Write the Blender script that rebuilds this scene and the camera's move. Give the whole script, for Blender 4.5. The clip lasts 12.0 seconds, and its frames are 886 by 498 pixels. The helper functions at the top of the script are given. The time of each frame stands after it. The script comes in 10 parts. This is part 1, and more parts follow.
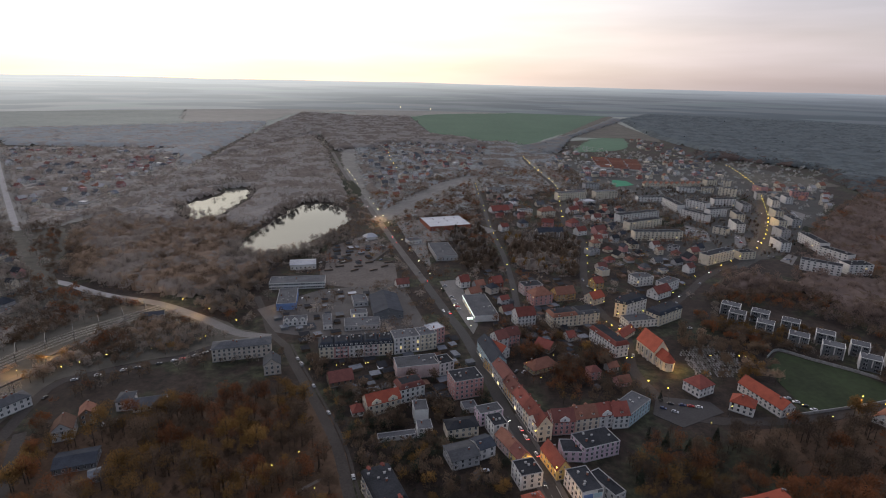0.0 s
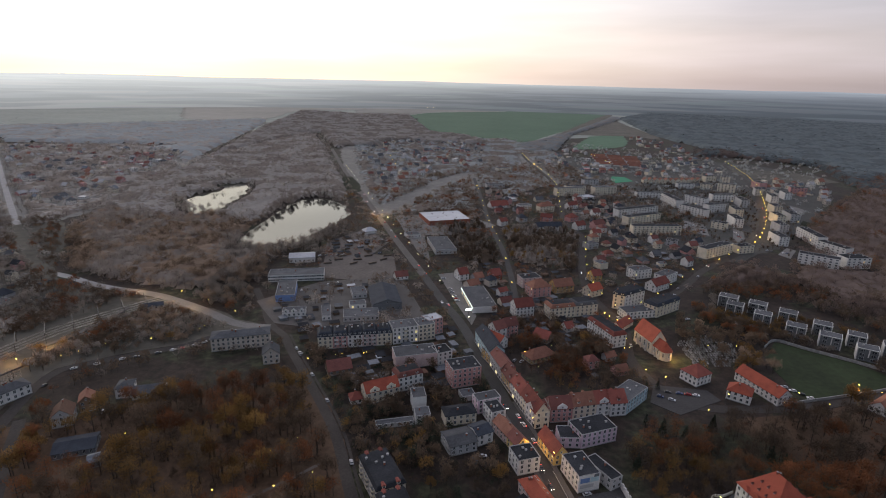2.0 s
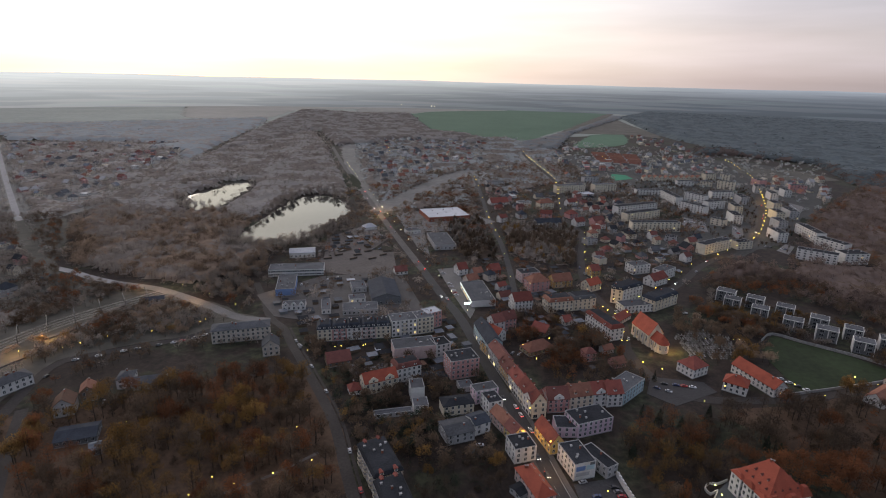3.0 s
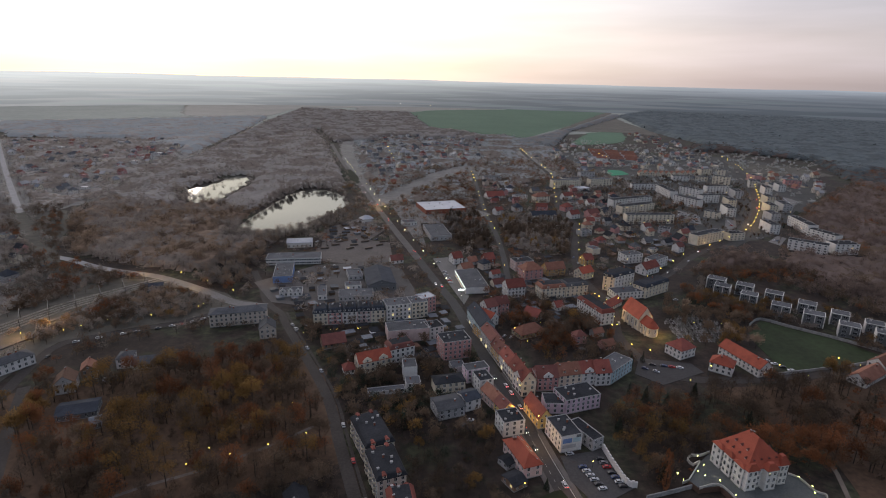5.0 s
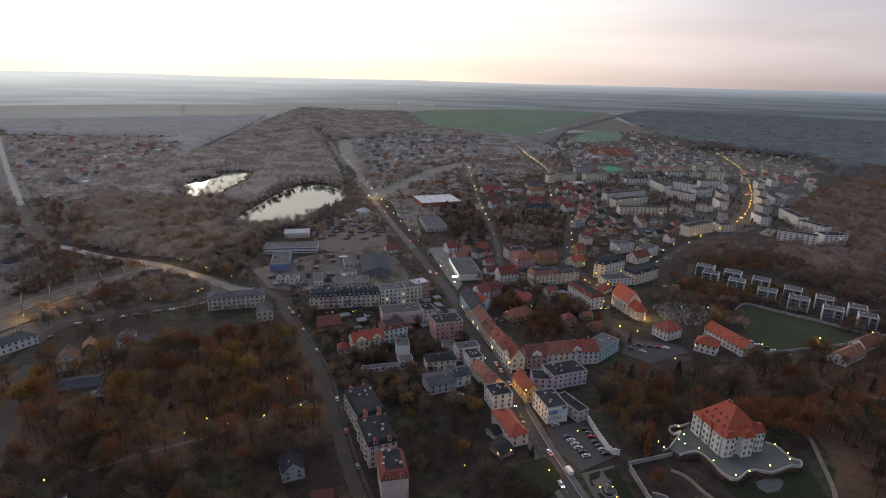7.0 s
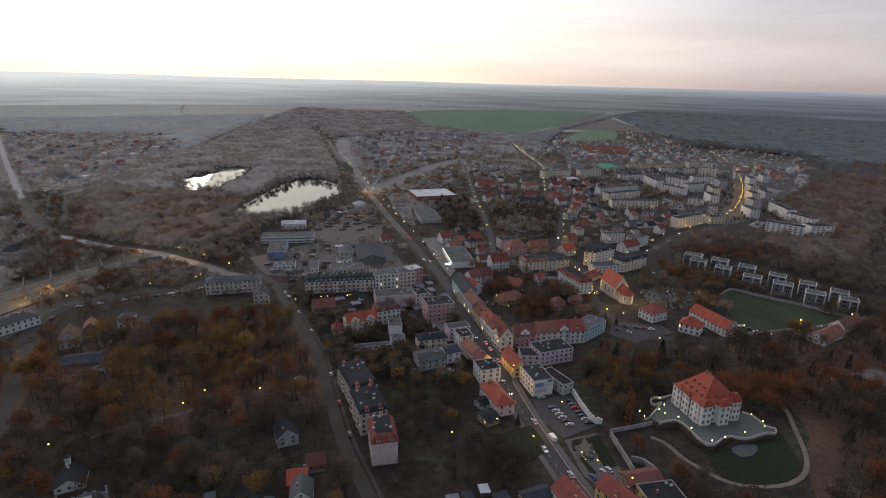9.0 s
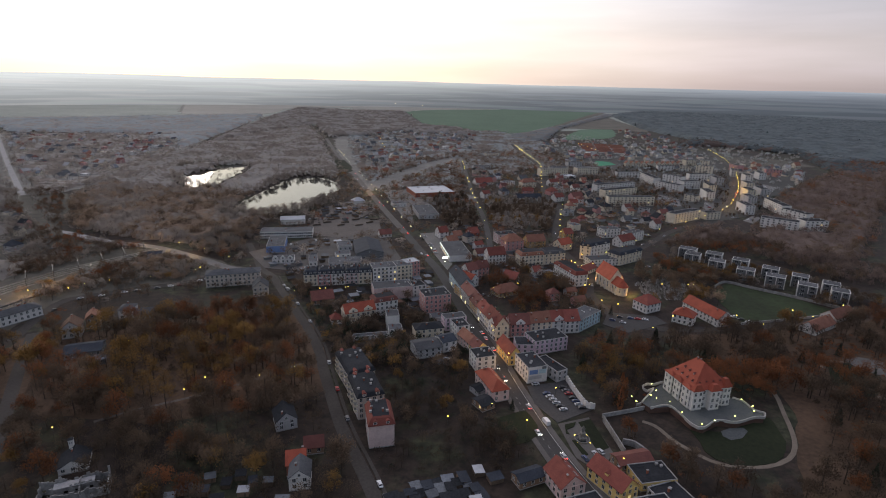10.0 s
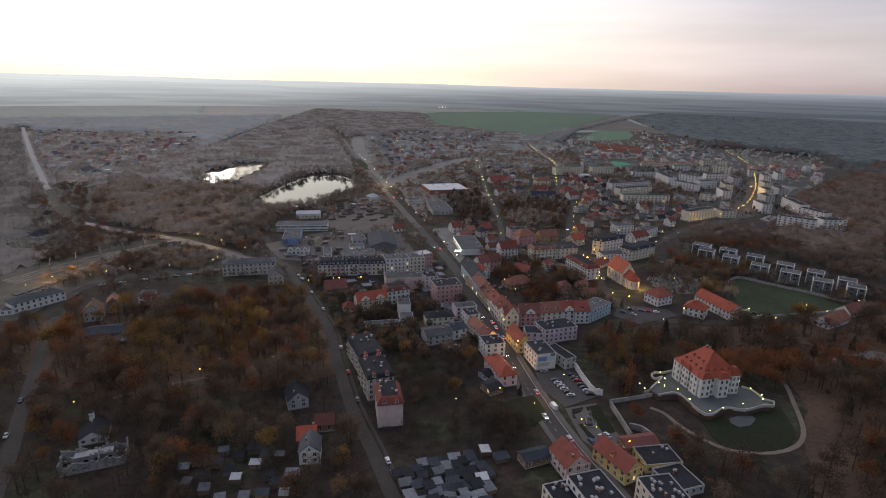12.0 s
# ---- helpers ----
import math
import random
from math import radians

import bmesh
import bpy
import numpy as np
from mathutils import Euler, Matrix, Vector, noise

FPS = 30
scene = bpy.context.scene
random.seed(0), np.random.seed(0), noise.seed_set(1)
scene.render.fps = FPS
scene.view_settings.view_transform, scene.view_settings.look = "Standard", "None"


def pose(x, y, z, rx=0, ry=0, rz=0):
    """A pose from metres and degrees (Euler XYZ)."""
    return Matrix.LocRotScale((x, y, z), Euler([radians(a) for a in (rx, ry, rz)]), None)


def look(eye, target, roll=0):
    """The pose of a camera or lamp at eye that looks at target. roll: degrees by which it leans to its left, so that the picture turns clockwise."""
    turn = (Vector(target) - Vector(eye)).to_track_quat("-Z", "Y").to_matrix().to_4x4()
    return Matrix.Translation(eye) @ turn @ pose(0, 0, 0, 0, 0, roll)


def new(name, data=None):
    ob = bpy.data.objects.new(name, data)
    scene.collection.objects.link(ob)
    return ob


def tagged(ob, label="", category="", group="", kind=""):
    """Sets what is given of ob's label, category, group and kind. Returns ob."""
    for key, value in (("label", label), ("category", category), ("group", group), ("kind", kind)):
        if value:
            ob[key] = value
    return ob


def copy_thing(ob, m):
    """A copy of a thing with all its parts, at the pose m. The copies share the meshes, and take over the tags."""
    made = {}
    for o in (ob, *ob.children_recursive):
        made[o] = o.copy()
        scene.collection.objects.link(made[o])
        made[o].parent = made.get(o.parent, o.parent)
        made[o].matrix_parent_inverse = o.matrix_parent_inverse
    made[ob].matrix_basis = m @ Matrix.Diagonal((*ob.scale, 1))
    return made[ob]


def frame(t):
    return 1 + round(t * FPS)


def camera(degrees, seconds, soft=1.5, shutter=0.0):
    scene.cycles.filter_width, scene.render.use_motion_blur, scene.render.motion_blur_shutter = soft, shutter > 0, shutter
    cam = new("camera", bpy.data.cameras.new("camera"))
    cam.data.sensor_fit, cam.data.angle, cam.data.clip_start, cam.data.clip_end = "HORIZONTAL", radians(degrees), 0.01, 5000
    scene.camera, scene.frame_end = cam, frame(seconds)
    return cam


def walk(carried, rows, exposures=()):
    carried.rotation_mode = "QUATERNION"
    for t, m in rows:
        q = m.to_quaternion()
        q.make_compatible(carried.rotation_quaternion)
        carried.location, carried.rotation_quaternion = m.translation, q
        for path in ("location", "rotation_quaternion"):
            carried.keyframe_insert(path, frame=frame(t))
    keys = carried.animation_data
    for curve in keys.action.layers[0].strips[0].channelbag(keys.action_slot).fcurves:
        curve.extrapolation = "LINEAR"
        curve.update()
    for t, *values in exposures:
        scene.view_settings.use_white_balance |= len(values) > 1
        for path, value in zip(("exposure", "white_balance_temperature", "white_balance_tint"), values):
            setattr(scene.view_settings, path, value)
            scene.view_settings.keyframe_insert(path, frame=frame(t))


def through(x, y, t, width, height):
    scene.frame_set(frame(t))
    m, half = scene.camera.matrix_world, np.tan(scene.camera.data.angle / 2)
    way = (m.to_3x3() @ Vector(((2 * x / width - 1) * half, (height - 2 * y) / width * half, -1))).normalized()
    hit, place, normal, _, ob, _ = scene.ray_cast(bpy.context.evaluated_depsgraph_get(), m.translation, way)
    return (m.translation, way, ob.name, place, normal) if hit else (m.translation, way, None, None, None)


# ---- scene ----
cam = camera(77.4, 12.0, soft=1.0)
METRES, EYE, TILT, LEAN, TURN = 80.0, 198.0, -17.4, -1.2, 0.0
ROWS = [
    (0.0, 0.0, 0.0, 0.0, 0.0, 0.0, -0.0),
    (0.5, 0.0015, 0.0046, -0.0157, -0.16, -0.02, 0.04),
    (1.0, 0.002, 0.0031, -0.0353, -0.24, -0.04, 0.04),
    (1.5, 0.0059, -0.0045, -0.0589, -0.16, -0.05, -0.01),
    (2.0, 0.0141, -0.0171, -0.0851, -0.01, -0.05, -0.03),
    (2.5, 0.0244, -0.0327, -0.1125, 0.07, -0.07, -0.06),
    (3.0, 0.0372, -0.0516, -0.1428, 0.11, -0.08, -0.06),
    (5.0, 0.0962, -0.1513, -0.2807, 0.1, -0.04, -0.08),
    (5.5, 0.1105, -0.1809, -0.3181, 0.08, -0.01, -0.07),
    (6.0, 0.1258, -0.2114, -0.3556, 0.08, 0.01, -0.05),
    (6.5, 0.1409, -0.2439, -0.3931, 0.06, 0.04, -0.07),
    (7.0, 0.1556, -0.2762, -0.4313, 0.03, 0.1, -0.08),
    (9.0, 0.2141, -0.4105, -0.5878, -0.13, 0.3, -0.07),
    (9.5, 0.2289, -0.4447, -0.6263, -0.15, 0.33, -0.05),
    (10.0, 0.2369, -0.4783, -0.6656, -0.2, 0.37, 0.0),
    (10.5, 0.2517, -0.5068, -0.7007, 0.42, 0.45, -0.21),
    (11.0, 0.2618, -0.5243, -0.7303, 0.91, 0.55, -0.39),
    (11.5, 0.2692, -0.5325, -0.7552, 1.26, 0.63, -0.53),
    (12.0, 0.2731, -0.5336, -0.7767, 1.42, 0.68, -0.57),
]
walk(cam, [(t, pose(0, 0, EYE, TILT, LEAN, TURN) @ pose(METRES * x, METRES * y, METRES * z, 90 + pitch, roll, yaw)) for t, x, y, z, yaw, pitch, roll in ROWS])

# ---- world, sun, exposure ----
GLOW = radians(-30)          # the set sun lies ahead and to the left
world = bpy.data.worlds.new("evening_sky")
scene.world = world
world.use_nodes = True
wn, wl = world.node_tree.nodes, world.node_tree.links
sky = wn.new("ShaderNodeTexSky")
sky.sky_type = "NISHITA"
sky.sun_disc = False
sky.sun_elevation = radians(6.0)
sky.sun_rotation = GLOW
sky.air_density, sky.dust_density, sky.ozone_density = 1.0, 0.3, 1.5
SKY_STRENGTH = 0.05
# thin high cloud, white towards the glow and rosy away from it
tc = wn.new("ShaderNodeTexCoord")
sep = wn.new("ShaderNodeSeparateXYZ")
wl.new(tc.outputs["Generated"], sep.inputs[0])
mp = wn.new("ShaderNodeMapping")
mp.inputs["Scale"].default_value = (1.5, 1.5, 14.0)
wl.new(tc.outputs["Generated"], mp.inputs["Vector"])
cl = wn.new("ShaderNodeTexNoise")
cl.inputs["Scale"].default_value, cl.inputs["Detail"].default_value = 1.3, 5.0
wl.new(mp.outputs[0], cl.inputs["Vector"])
side = wn.new("ShaderNodeValToRGB")
side.color_ramp.elements[0].position, side.color_ramp.elements[0].color = 0.0, (0.24, 0.27, 0.36, 1)
side.color_ramp.elements[1].position, side.color_ramp.elements[1].color = 0.99, (1.46, 1.34, 1.12, 1)
for p, c in ((0.35, (0.32, 0.35, 0.45, 1)), (0.62, (0.48, 0.47, 0.58, 1)), (0.77, (0.68, 0.62, 0.70, 1)), (0.9, (1.10, 1.02, 1.00, 1))):
    side.color_ramp.elements.new(p).color = c
gd = wn.new("ShaderNodeVectorMath"); gd.operation = "DOT_PRODUCT"
gd.inputs[1].default_value = (math.sin(GLOW), math.cos(GLOW), 0)
wl.new(tc.outputs["Generated"], gd.inputs[0])
sx = wn.new("ShaderNodeMath"); sx.operation = "MULTIPLY_ADD"
sx.inputs[1].default_value, sx.inputs[2].default_value = 0.5, 0.5
wl.new(gd.outputs["Value"], sx.inputs[0])
wl.new(sx.outputs[0], side.inputs[0])
up = wn.new("ShaderNodeValToRGB")
up.color_ramp.elements[0].position, up.color_ramp.elements[0].color = 0.0, (0.66, 0.66, 0.72, 1)
up.color_ramp.elements[1].position, up.color_ramp.elements[1].color = 0.75, (1.5, 1.48, 1.48, 1)
for p, c in ((0.025, (0.80, 0.76, 0.82, 1)), (0.065, (0.97, 0.86, 0.86, 1)), (0.115, (0.98, 0.92, 0.91, 1)), (0.16, (0.93, 0.95, 0.99, 1)), (0.4, (1.28, 1.26, 1.25, 1))):
    up.color_ramp.elements.new(p).color = c
wl.new(sep.outputs["Z"], up.inputs[0])
mul = wn.new("ShaderNodeMix"); mul.data_type = "RGBA"; mul.blend_type = "MULTIPLY"; mul.inputs[0].default_value = 1
wl.new(side.outputs[0], mul.inputs[6]); wl.new(up.outputs[0], mul.inputs[7])
cc = wn.new("ShaderNodeMapRange")
cc.inputs["From Min"].default_value, cc.inputs["From Max"].default_value = 0.3, 0.75
cc.inputs["To Min"].default_value, cc.inputs["To Max"].default_value = 0.80, 1.16
wl.new(cl.outputs["Fac"], cc.inputs["Value"])
vs = wn.new("ShaderNodeVectorMath"); vs.operation = "SCALE"
wl.new(mul.outputs[2], vs.inputs[0]); wl.new(cc.outputs[0], vs.inputs["Scale"])
b1 = wn.new("ShaderNodeBackground"); b1.inputs["Strength"].default_value = SKY_STRENGTH
b2 = wn.new("ShaderNodeBackground"); b2.inputs["Strength"].default_value = 0.95
wl.new(sky.outputs[0], b1.inputs["Color"]); wl.new(vs.outputs[0], b2.inputs["Color"])
add = wn.new("ShaderNodeAddShader")
wl.new(b1.outputs[0], add.inputs[0]); wl.new(b2.outputs[0], add.inputs[1])
wl.new(add.outputs[0], wn["World Output"].inputs["Surface"])

sun = new("sun", bpy.data.lights.new("sun", "SUN"))
sun.data.energy, sun.data.angle, sun.data.color = 0.5, radians(18), (1.0, 0.88, 0.76)
sun.matrix_world = look((0, 0, 300), (0 + 300 * math.sin(radians(30)), -300 * math.cos(radians(30)), 300 - 22))


# ---- materials ----
def surface(name, dark, light, rough=0.85, fine=3.0, coarse=0.15, bump=0.15, spec=0.3, metal=0.0, vary=0.12, weight=0.5):
    """A weathered surface: fine grain and broad stains between two colours, a little change from thing to thing."""
    m = bpy.data.materials.new(name)
    m.use_nodes = True
    n, l = m.node_tree.nodes, m.node_tree.links
    bsdf = n["Principled BSDF"]
    geo = n.new("ShaderNodeNewGeometry")
    a, b = n.new("ShaderNodeTexNoise"), n.new("ShaderNodeTexNoise")
    for tex, s in ((a, fine), (b, coarse)):
        tex.inputs["Scale"].default_value, tex.inputs["Detail"].default_value = s, 4.0
        l.new(geo.outputs["Position"], tex.inputs["Vector"])
    mx = n.new("ShaderNodeMix"); mx.data_type = "FLOAT"; mx.inputs[0].default_value = weight
    l.new(a.outputs["Fac"], mx.inputs[2]); l.new(b.outputs["Fac"], mx.inputs[3])
    info = n.new("ShaderNodeObjectInfo")
    rnd = n.new("ShaderNodeMapRange")
    rnd.inputs["To Min"].default_value, rnd.inputs["To Max"].default_value = 1 - vary, 1 + vary
    l.new(info.outputs["Random"], rnd.inputs["Value"])
    ramp = n.new("ShaderNodeValToRGB")
    ramp.color_ramp.elements[0].position, ramp.color_ramp.elements[0].color = 0.32, (*dark, 1)
    ramp.color_ramp.elements[1].position, ramp.color_ramp.elements[1].color = 0.68, (*light, 1)
    l.new(mx.outputs[0], ramp.inputs[0])
    sc = n.new("ShaderNodeVectorMath"); sc.operation = "SCALE"
    l.new(ramp.outputs[0], sc.inputs[0]); l.new(rnd.outputs[0], sc.inputs["Scale"])
    l.new(sc.outputs[0], bsdf.inputs["Base Color"])
    bsdf.inputs["Roughness"].default_value, bsdf.inputs["Metallic"].default_value = rough, metal
    bsdf.inputs["Specular IOR Level"].default_value = spec
    if bump:
        bp = n.new("ShaderNodeBump"); bp.inputs["Strength"].default_value = bump
        l.new(a.outputs["Fac"], bp.inputs["Height"]); l.new(bp.outputs[0], bsdf.inputs["Normal"])
    return m


def foliage(name, dark, light, through=0.45, rough=0.8, fine=0.6, coarse=0.03, vary=0.3):
    """Leaves or twigs, which let some of the light through."""
    m = surface(name, dark, light, rough, fine, coarse, 0.0, 0.25, vary=vary)
    n, l = m.node_tree.nodes, m.node_tree.links
    tr, mx = n.new("ShaderNodeBsdfTranslucent"), n.new("ShaderNodeMixShader")
    l.new(n["Principled BSDF"].inputs["Base Color"].links[0].from_socket, tr.inputs["Color"])
    mx.inputs[0].default_value = through
    l.new(n["Principled BSDF"].outputs[0], mx.inputs[1])
    l.new(tr.outputs[0], mx.inputs[2])
    l.new(mx.outputs[0], n["Material Output"].inputs["Surface"])
    return m


def lit(name, colour, strength):
    m = bpy.data.materials.new(name)
    m.use_nodes = True
    b = m.node_tree.nodes["Principled BSDF"]
    b.inputs["Base Color"].default_value = (*colour, 1)
    b.inputs["Emission Color"].default_value, b.inputs["Emission Strength"].default_value = (*colour, 1), strength
    return m


def wallpaint(name, c, vary=0.06):
    return surface(name, tuple(v * 0.72 for v in c), c, 0.9, 1.2, 0.25, 0.08, 0.2, vary=vary, weight=0.6)


M = {}
def mixed_ground():
    """Leaf litter, rough grass and trodden soil in patches, with grain at several scales."""
    m = surface("litter_grass_and_soil", (0.013, 0.010, 0.008), (0.038, 0.026, 0.019), 0.9, 0.6, 0.05, 0.5, 0.3)
    n, l = m.node_tree.nodes, m.node_tree.links
    bs = n["Principled BSDF"]
    brown = bs.inputs["Base Color"].links[0].from_socket
    geo, big, mid, ramp, pick, mx, mul, gr = [n.new("ShaderNode" + k) for k in ("NewGeometry", "TexNoise", "TexNoise", "ValToRGB", "MapRange", "Mix", "Mix", "ValToRGB")]
    for tex, sc in ((big, 0.018), (mid, 0.16)):
        tex.inputs["Scale"].default_value, tex.inputs["Detail"].default_value, tex.inputs["Roughness"].default_value = sc, 6.0, 0.65
        l.new(geo.outputs["Position"], tex.inputs["Vector"])
    ramp.color_ramp.elements[0].position, ramp.color_ramp.elements[0].color = 0.35, (0.020, 0.024, 0.012, 1)
    ramp.color_ramp.elements[1].position, ramp.color_ramp.elements[1].color = 0.68, (0.042, 0.043, 0.024, 1)
    l.new(mid.outputs["Fac"], ramp.inputs[0])
    pick.inputs["From Min"].default_value, pick.inputs["From Max"].default_value = 0.5, 0.58
    l.new(big.outputs["Fac"], pick.inputs["Value"])
    mx.data_type = mul.data_type = "RGBA"
    l.new(pick.outputs[0], mx.inputs[0]); l.new(brown, mx.inputs[6]); l.new(ramp.outputs[0], mx.inputs[7])
    gr.color_ramp.elements[0].position, gr.color_ramp.elements[0].color = 0.38, (0.55, 0.55, 0.55, 1)
    gr.color_ramp.elements[1].position, gr.color_ramp.elements[1].color = 0.62, (1.35, 1.32, 1.28, 1)
    l.new(mid.outputs["Fac"], gr.inputs[0])
    mul.blend_type = "MULTIPLY"; mul.inputs[0].default_value = 1.0
    l.new(mx.outputs[2], mul.inputs[6]); l.new(gr.outputs[0], mul.inputs[7]); l.new(mul.outputs[2], bs.inputs["Base Color"])
    return m


M["earth"] = mixed_ground()
M["grass"] = surface("autumn_grass", (0.010, 0.013, 0.007), (0.023, 0.028, 0.013), 0.9, 0.5, 0.03, 0.3, 0.15)
M["lawn"] = surface("green_lawn", (0.016, 0.021, 0.010), (0.030, 0.044, 0.018), 0.9, 0.25, 0.04, 0.3, 0.2)
M["litter"] = surface("fallen_leaves", (0.042, 0.028, 0.018), (0.118, 0.074, 0.047), 0.9, 0.4, 0.035, 0.4, 0.2)
M["dry"] = surface("pale_dry_grass", (0.050, 0.047, 0.038), (0.128, 0.118, 0.096), 0.9, 0.12, 0.02, 0.2, 0.2)
M["verge"] = surface("worn_grass_and_paving", (0.040, 0.041, 0.037), (0.098, 0.095, 0.086), 0.9, 0.3, 0.03, 0.2, 0.2)
# grass under the far suburbs, paled to stand in for haze
M["hazegrass"] = surface("haze_paled_grass", (0.105, 0.102, 0.093), (0.215, 0.207, 0.187), 0.9, 0.12, 0.02, 0.2, 0.2)
M["crop"] = surface("winter_crop", (0.050, 0.105, 0.060), (0.075, 0.140, 0.085), 0.85, 0.05, 0.006, 0.1, 0.25)
M["pitch"] = surface("green_artificial_turf", (0.02, 0.16, 0.08), (0.03, 0.22, 0.11), 0.8, 0.5, 0.05, 0.1)
# stubble colour raised towards the haze over far fields
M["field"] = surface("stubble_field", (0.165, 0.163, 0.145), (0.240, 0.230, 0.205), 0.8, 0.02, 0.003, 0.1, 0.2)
M["dirt"] = surface("bare_dirt", (0.078, 0.068, 0.060), (0.140, 0.122, 0.108), 0.9, 0.4, 0.05, 0.3, 0.2)
M["asphalt"] = surface("worn_asphalt", (0.033, 0.031, 0.030), (0.062, 0.059, 0.057), 0.8, 0.8, 0.05, 0.15, 0.3)
M["asphalt_pale"] = surface("old_pale_asphalt", (0.105, 0.100, 0.093), (0.185, 0.176, 0.164), 0.8, 0.8, 0.05, 0.15, 0.3)
M["asphalt_worn"] = surface("worn_brownish_asphalt", (0.030, 0.026, 0.023), (0.062, 0.054, 0.048), 0.85, 0.8, 0.05, 0.15, 0.25)
M["paving"] = surface("grey_paving", (0.065, 0.059, 0.054), (0.115, 0.107, 0.099), 0.85, 1.5, 0.1, 0.2, 0.25)
M["terrace"] = surface("grey_terrace_paving", (0.060, 0.066, 0.066), (0.112, 0.118, 0.116), 0.85, 1.5, 0.1, 0.2, 0.2)
M["sand"] = surface("pale_gravel_path", (0.125, 0.102, 0.080), (0.205, 0.172, 0.138), 0.9, 1.5, 0.1, 0.2, 0.15)
M["line"] = surface("white_road_paint", (0.28, 0.28, 0.27), (0.46, 0.46, 0.44), 0.7, 2.0, 0.3, 0.1)
M["ballast"] = surface("rail_ballast", (0.06, 0.054, 0.050), (0.13, 0.115, 0.105), 0.95, 1.5, 0.05, 0.3, 0.2)
M["steel"] = surface("rail_steel", (0.25, 0.24, 0.23), (0.4, 0.38, 0.36), 0.35, 3, 0.3, 0.05, 0.5, 0.8)
M["stone"] = surface("pale_stone", (0.32, 0.30, 0.27), (0.52, 0.50, 0.46), 0.85, 1.5, 0.2, 0.2, 0.25)
M["darkstone"] = surface("dark_stone", (0.10, 0.095, 0.085), (0.2, 0.19, 0.17), 0.85, 1.5, 0.2, 0.2, 0.25)
M["concrete"] = surface("grey_concrete", (0.22, 0.215, 0.21), (0.36, 0.35, 0.34), 0.85, 1.0, 0.1, 0.15, 0.25)
M["tile_red"] = surface("red_clay_tiles", (0.120, 0.036, 0.028), (0.210, 0.064, 0.048), 0.8, 2.5, 0.25, 0.35, 0.2, vary=0.25)
M["tile_orange"] = surface("orange_clay_tiles", (0.20, 0.044, 0.025), (0.33, 0.078, 0.044), 0.75, 2.5, 0.25, 0.35, 0.25, vary=0.15)
M["tile_brown"] = surface("brown_clay_tiles", (0.13, 0.055, 0.035), (0.24, 0.11, 0.075), 0.8, 2.5, 0.25, 0.35, 0.25, vary=0.2)
M["tile_maroon"] = surface("dark_red_roof_tiles", (0.095, 0.035, 0.028), (0.165, 0.060, 0.048), 0.75, 2.5, 0.25, 0.35, 0.25, vary=0.2)
M["felt"] = surface("dark_roofing_felt", (0.013, 0.0145, 0.017), (0.036, 0.038, 0.043), 0.9, 1.2, 0.12, 0.2, 0.12, vary=0.25)
M["felt_grey"] = surface("grey_roofing_felt", (0.050, 0.052, 0.056), (0.108, 0.111, 0.116), 0.9, 1.2, 0.12, 0.2, 0.15, vary=0.2)
M["membrane"] = surface("pale_roof_membrane", (0.25, 0.26, 0.28), (0.42, 0.43, 0.45), 0.6, 0.6, 0.08, 0.1, 0.4)
M["slate"] = surface("blue_grey_slate", (0.020, 0.024, 0.032), (0.048, 0.055, 0.067), 0.8, 2.0, 0.2, 0.3, 0.15)
M["tin"] = surface("weathered_sheet_metal", (0.055, 0.064, 0.076), (0.145, 0.16, 0.182), 0.65, 1.0, 0.15, 0.1, 0.5, 0.3, vary=0.4)
M["rust"] = surface("rusty_sheet_metal", (0.065, 0.034, 0.022), (0.13, 0.070, 0.046), 0.8, 1.0, 0.15, 0.2, 0.3, vary=0.3)
M["oldplaster"] = surface("weathered_plaster", (0.12, 0.115, 0.11), (0.33, 0.32, 0.305), 0.92, 0.9, 0.18, 0.3, 0.2)
M["oldbrick"] = surface("weathered_dark_brick", (0.070, 0.040, 0.030), (0.140, 0.085, 0.065), 0.9, 3.0, 0.25, 0.3, 0.2)
M["brick"] = surface("red_brick", (0.17, 0.06, 0.04), (0.29, 0.11, 0.075), 0.88, 3.0, 0.25, 0.3, 0.2, vary=0.12)
for key, c in dict(white=(0.66, 0.635, 0.60), cream=(0.66, 0.58, 0.45), pink=(0.58, 0.44, 0.41), lilac=(0.62, 0.47, 0.53), yellow=(0.64, 0.48, 0.19),
                   beige=(0.52, 0.45, 0.38), grey=(0.42, 0.41, 0.40), ochre=(0.50, 0.33, 0.15), teal=(0.42, 0.54, 0.57), blue=(0.17, 0.25, 0.44),
                   rose=(0.50, 0.27, 0.25), darkgrey=(0.16, 0.165, 0.17), brown=(0.24, 0.16, 0.11), olive=(0.40, 0.36, 0.22), lime=(0.5, 0.62, 0.2)).items():
    M[key] = wallpaint(key + "_plaster", c)
M["wood"] = surface("weathered_wood", (0.07, 0.05, 0.035), (0.16, 0.115, 0.08), 0.85, 2, 0.3, 0.2)
M["frame"] = surface("white_painted_frame", (0.42, 0.42, 0.41), (0.6, 0.6, 0.58), 0.5, 4, 0.5, 0.0)
M["metal"] = surface("dark_painted_metal", (0.05, 0.05, 0.052), (0.09, 0.09, 0.092), 0.5, 4, 0.5, 0.0, 0.5, 0.5)
M["rubber"] = surface("black_rubber", (0.015, 0.015, 0.015), (0.03, 0.03, 0.03), 0.8, 5, 0.5, 0.0)
M["bark"] = surface("grey_brown_bark", (0.035, 0.028, 0.022), (0.075, 0.06, 0.048), 0.95, 4, 0.5, 0.3, 0.2)
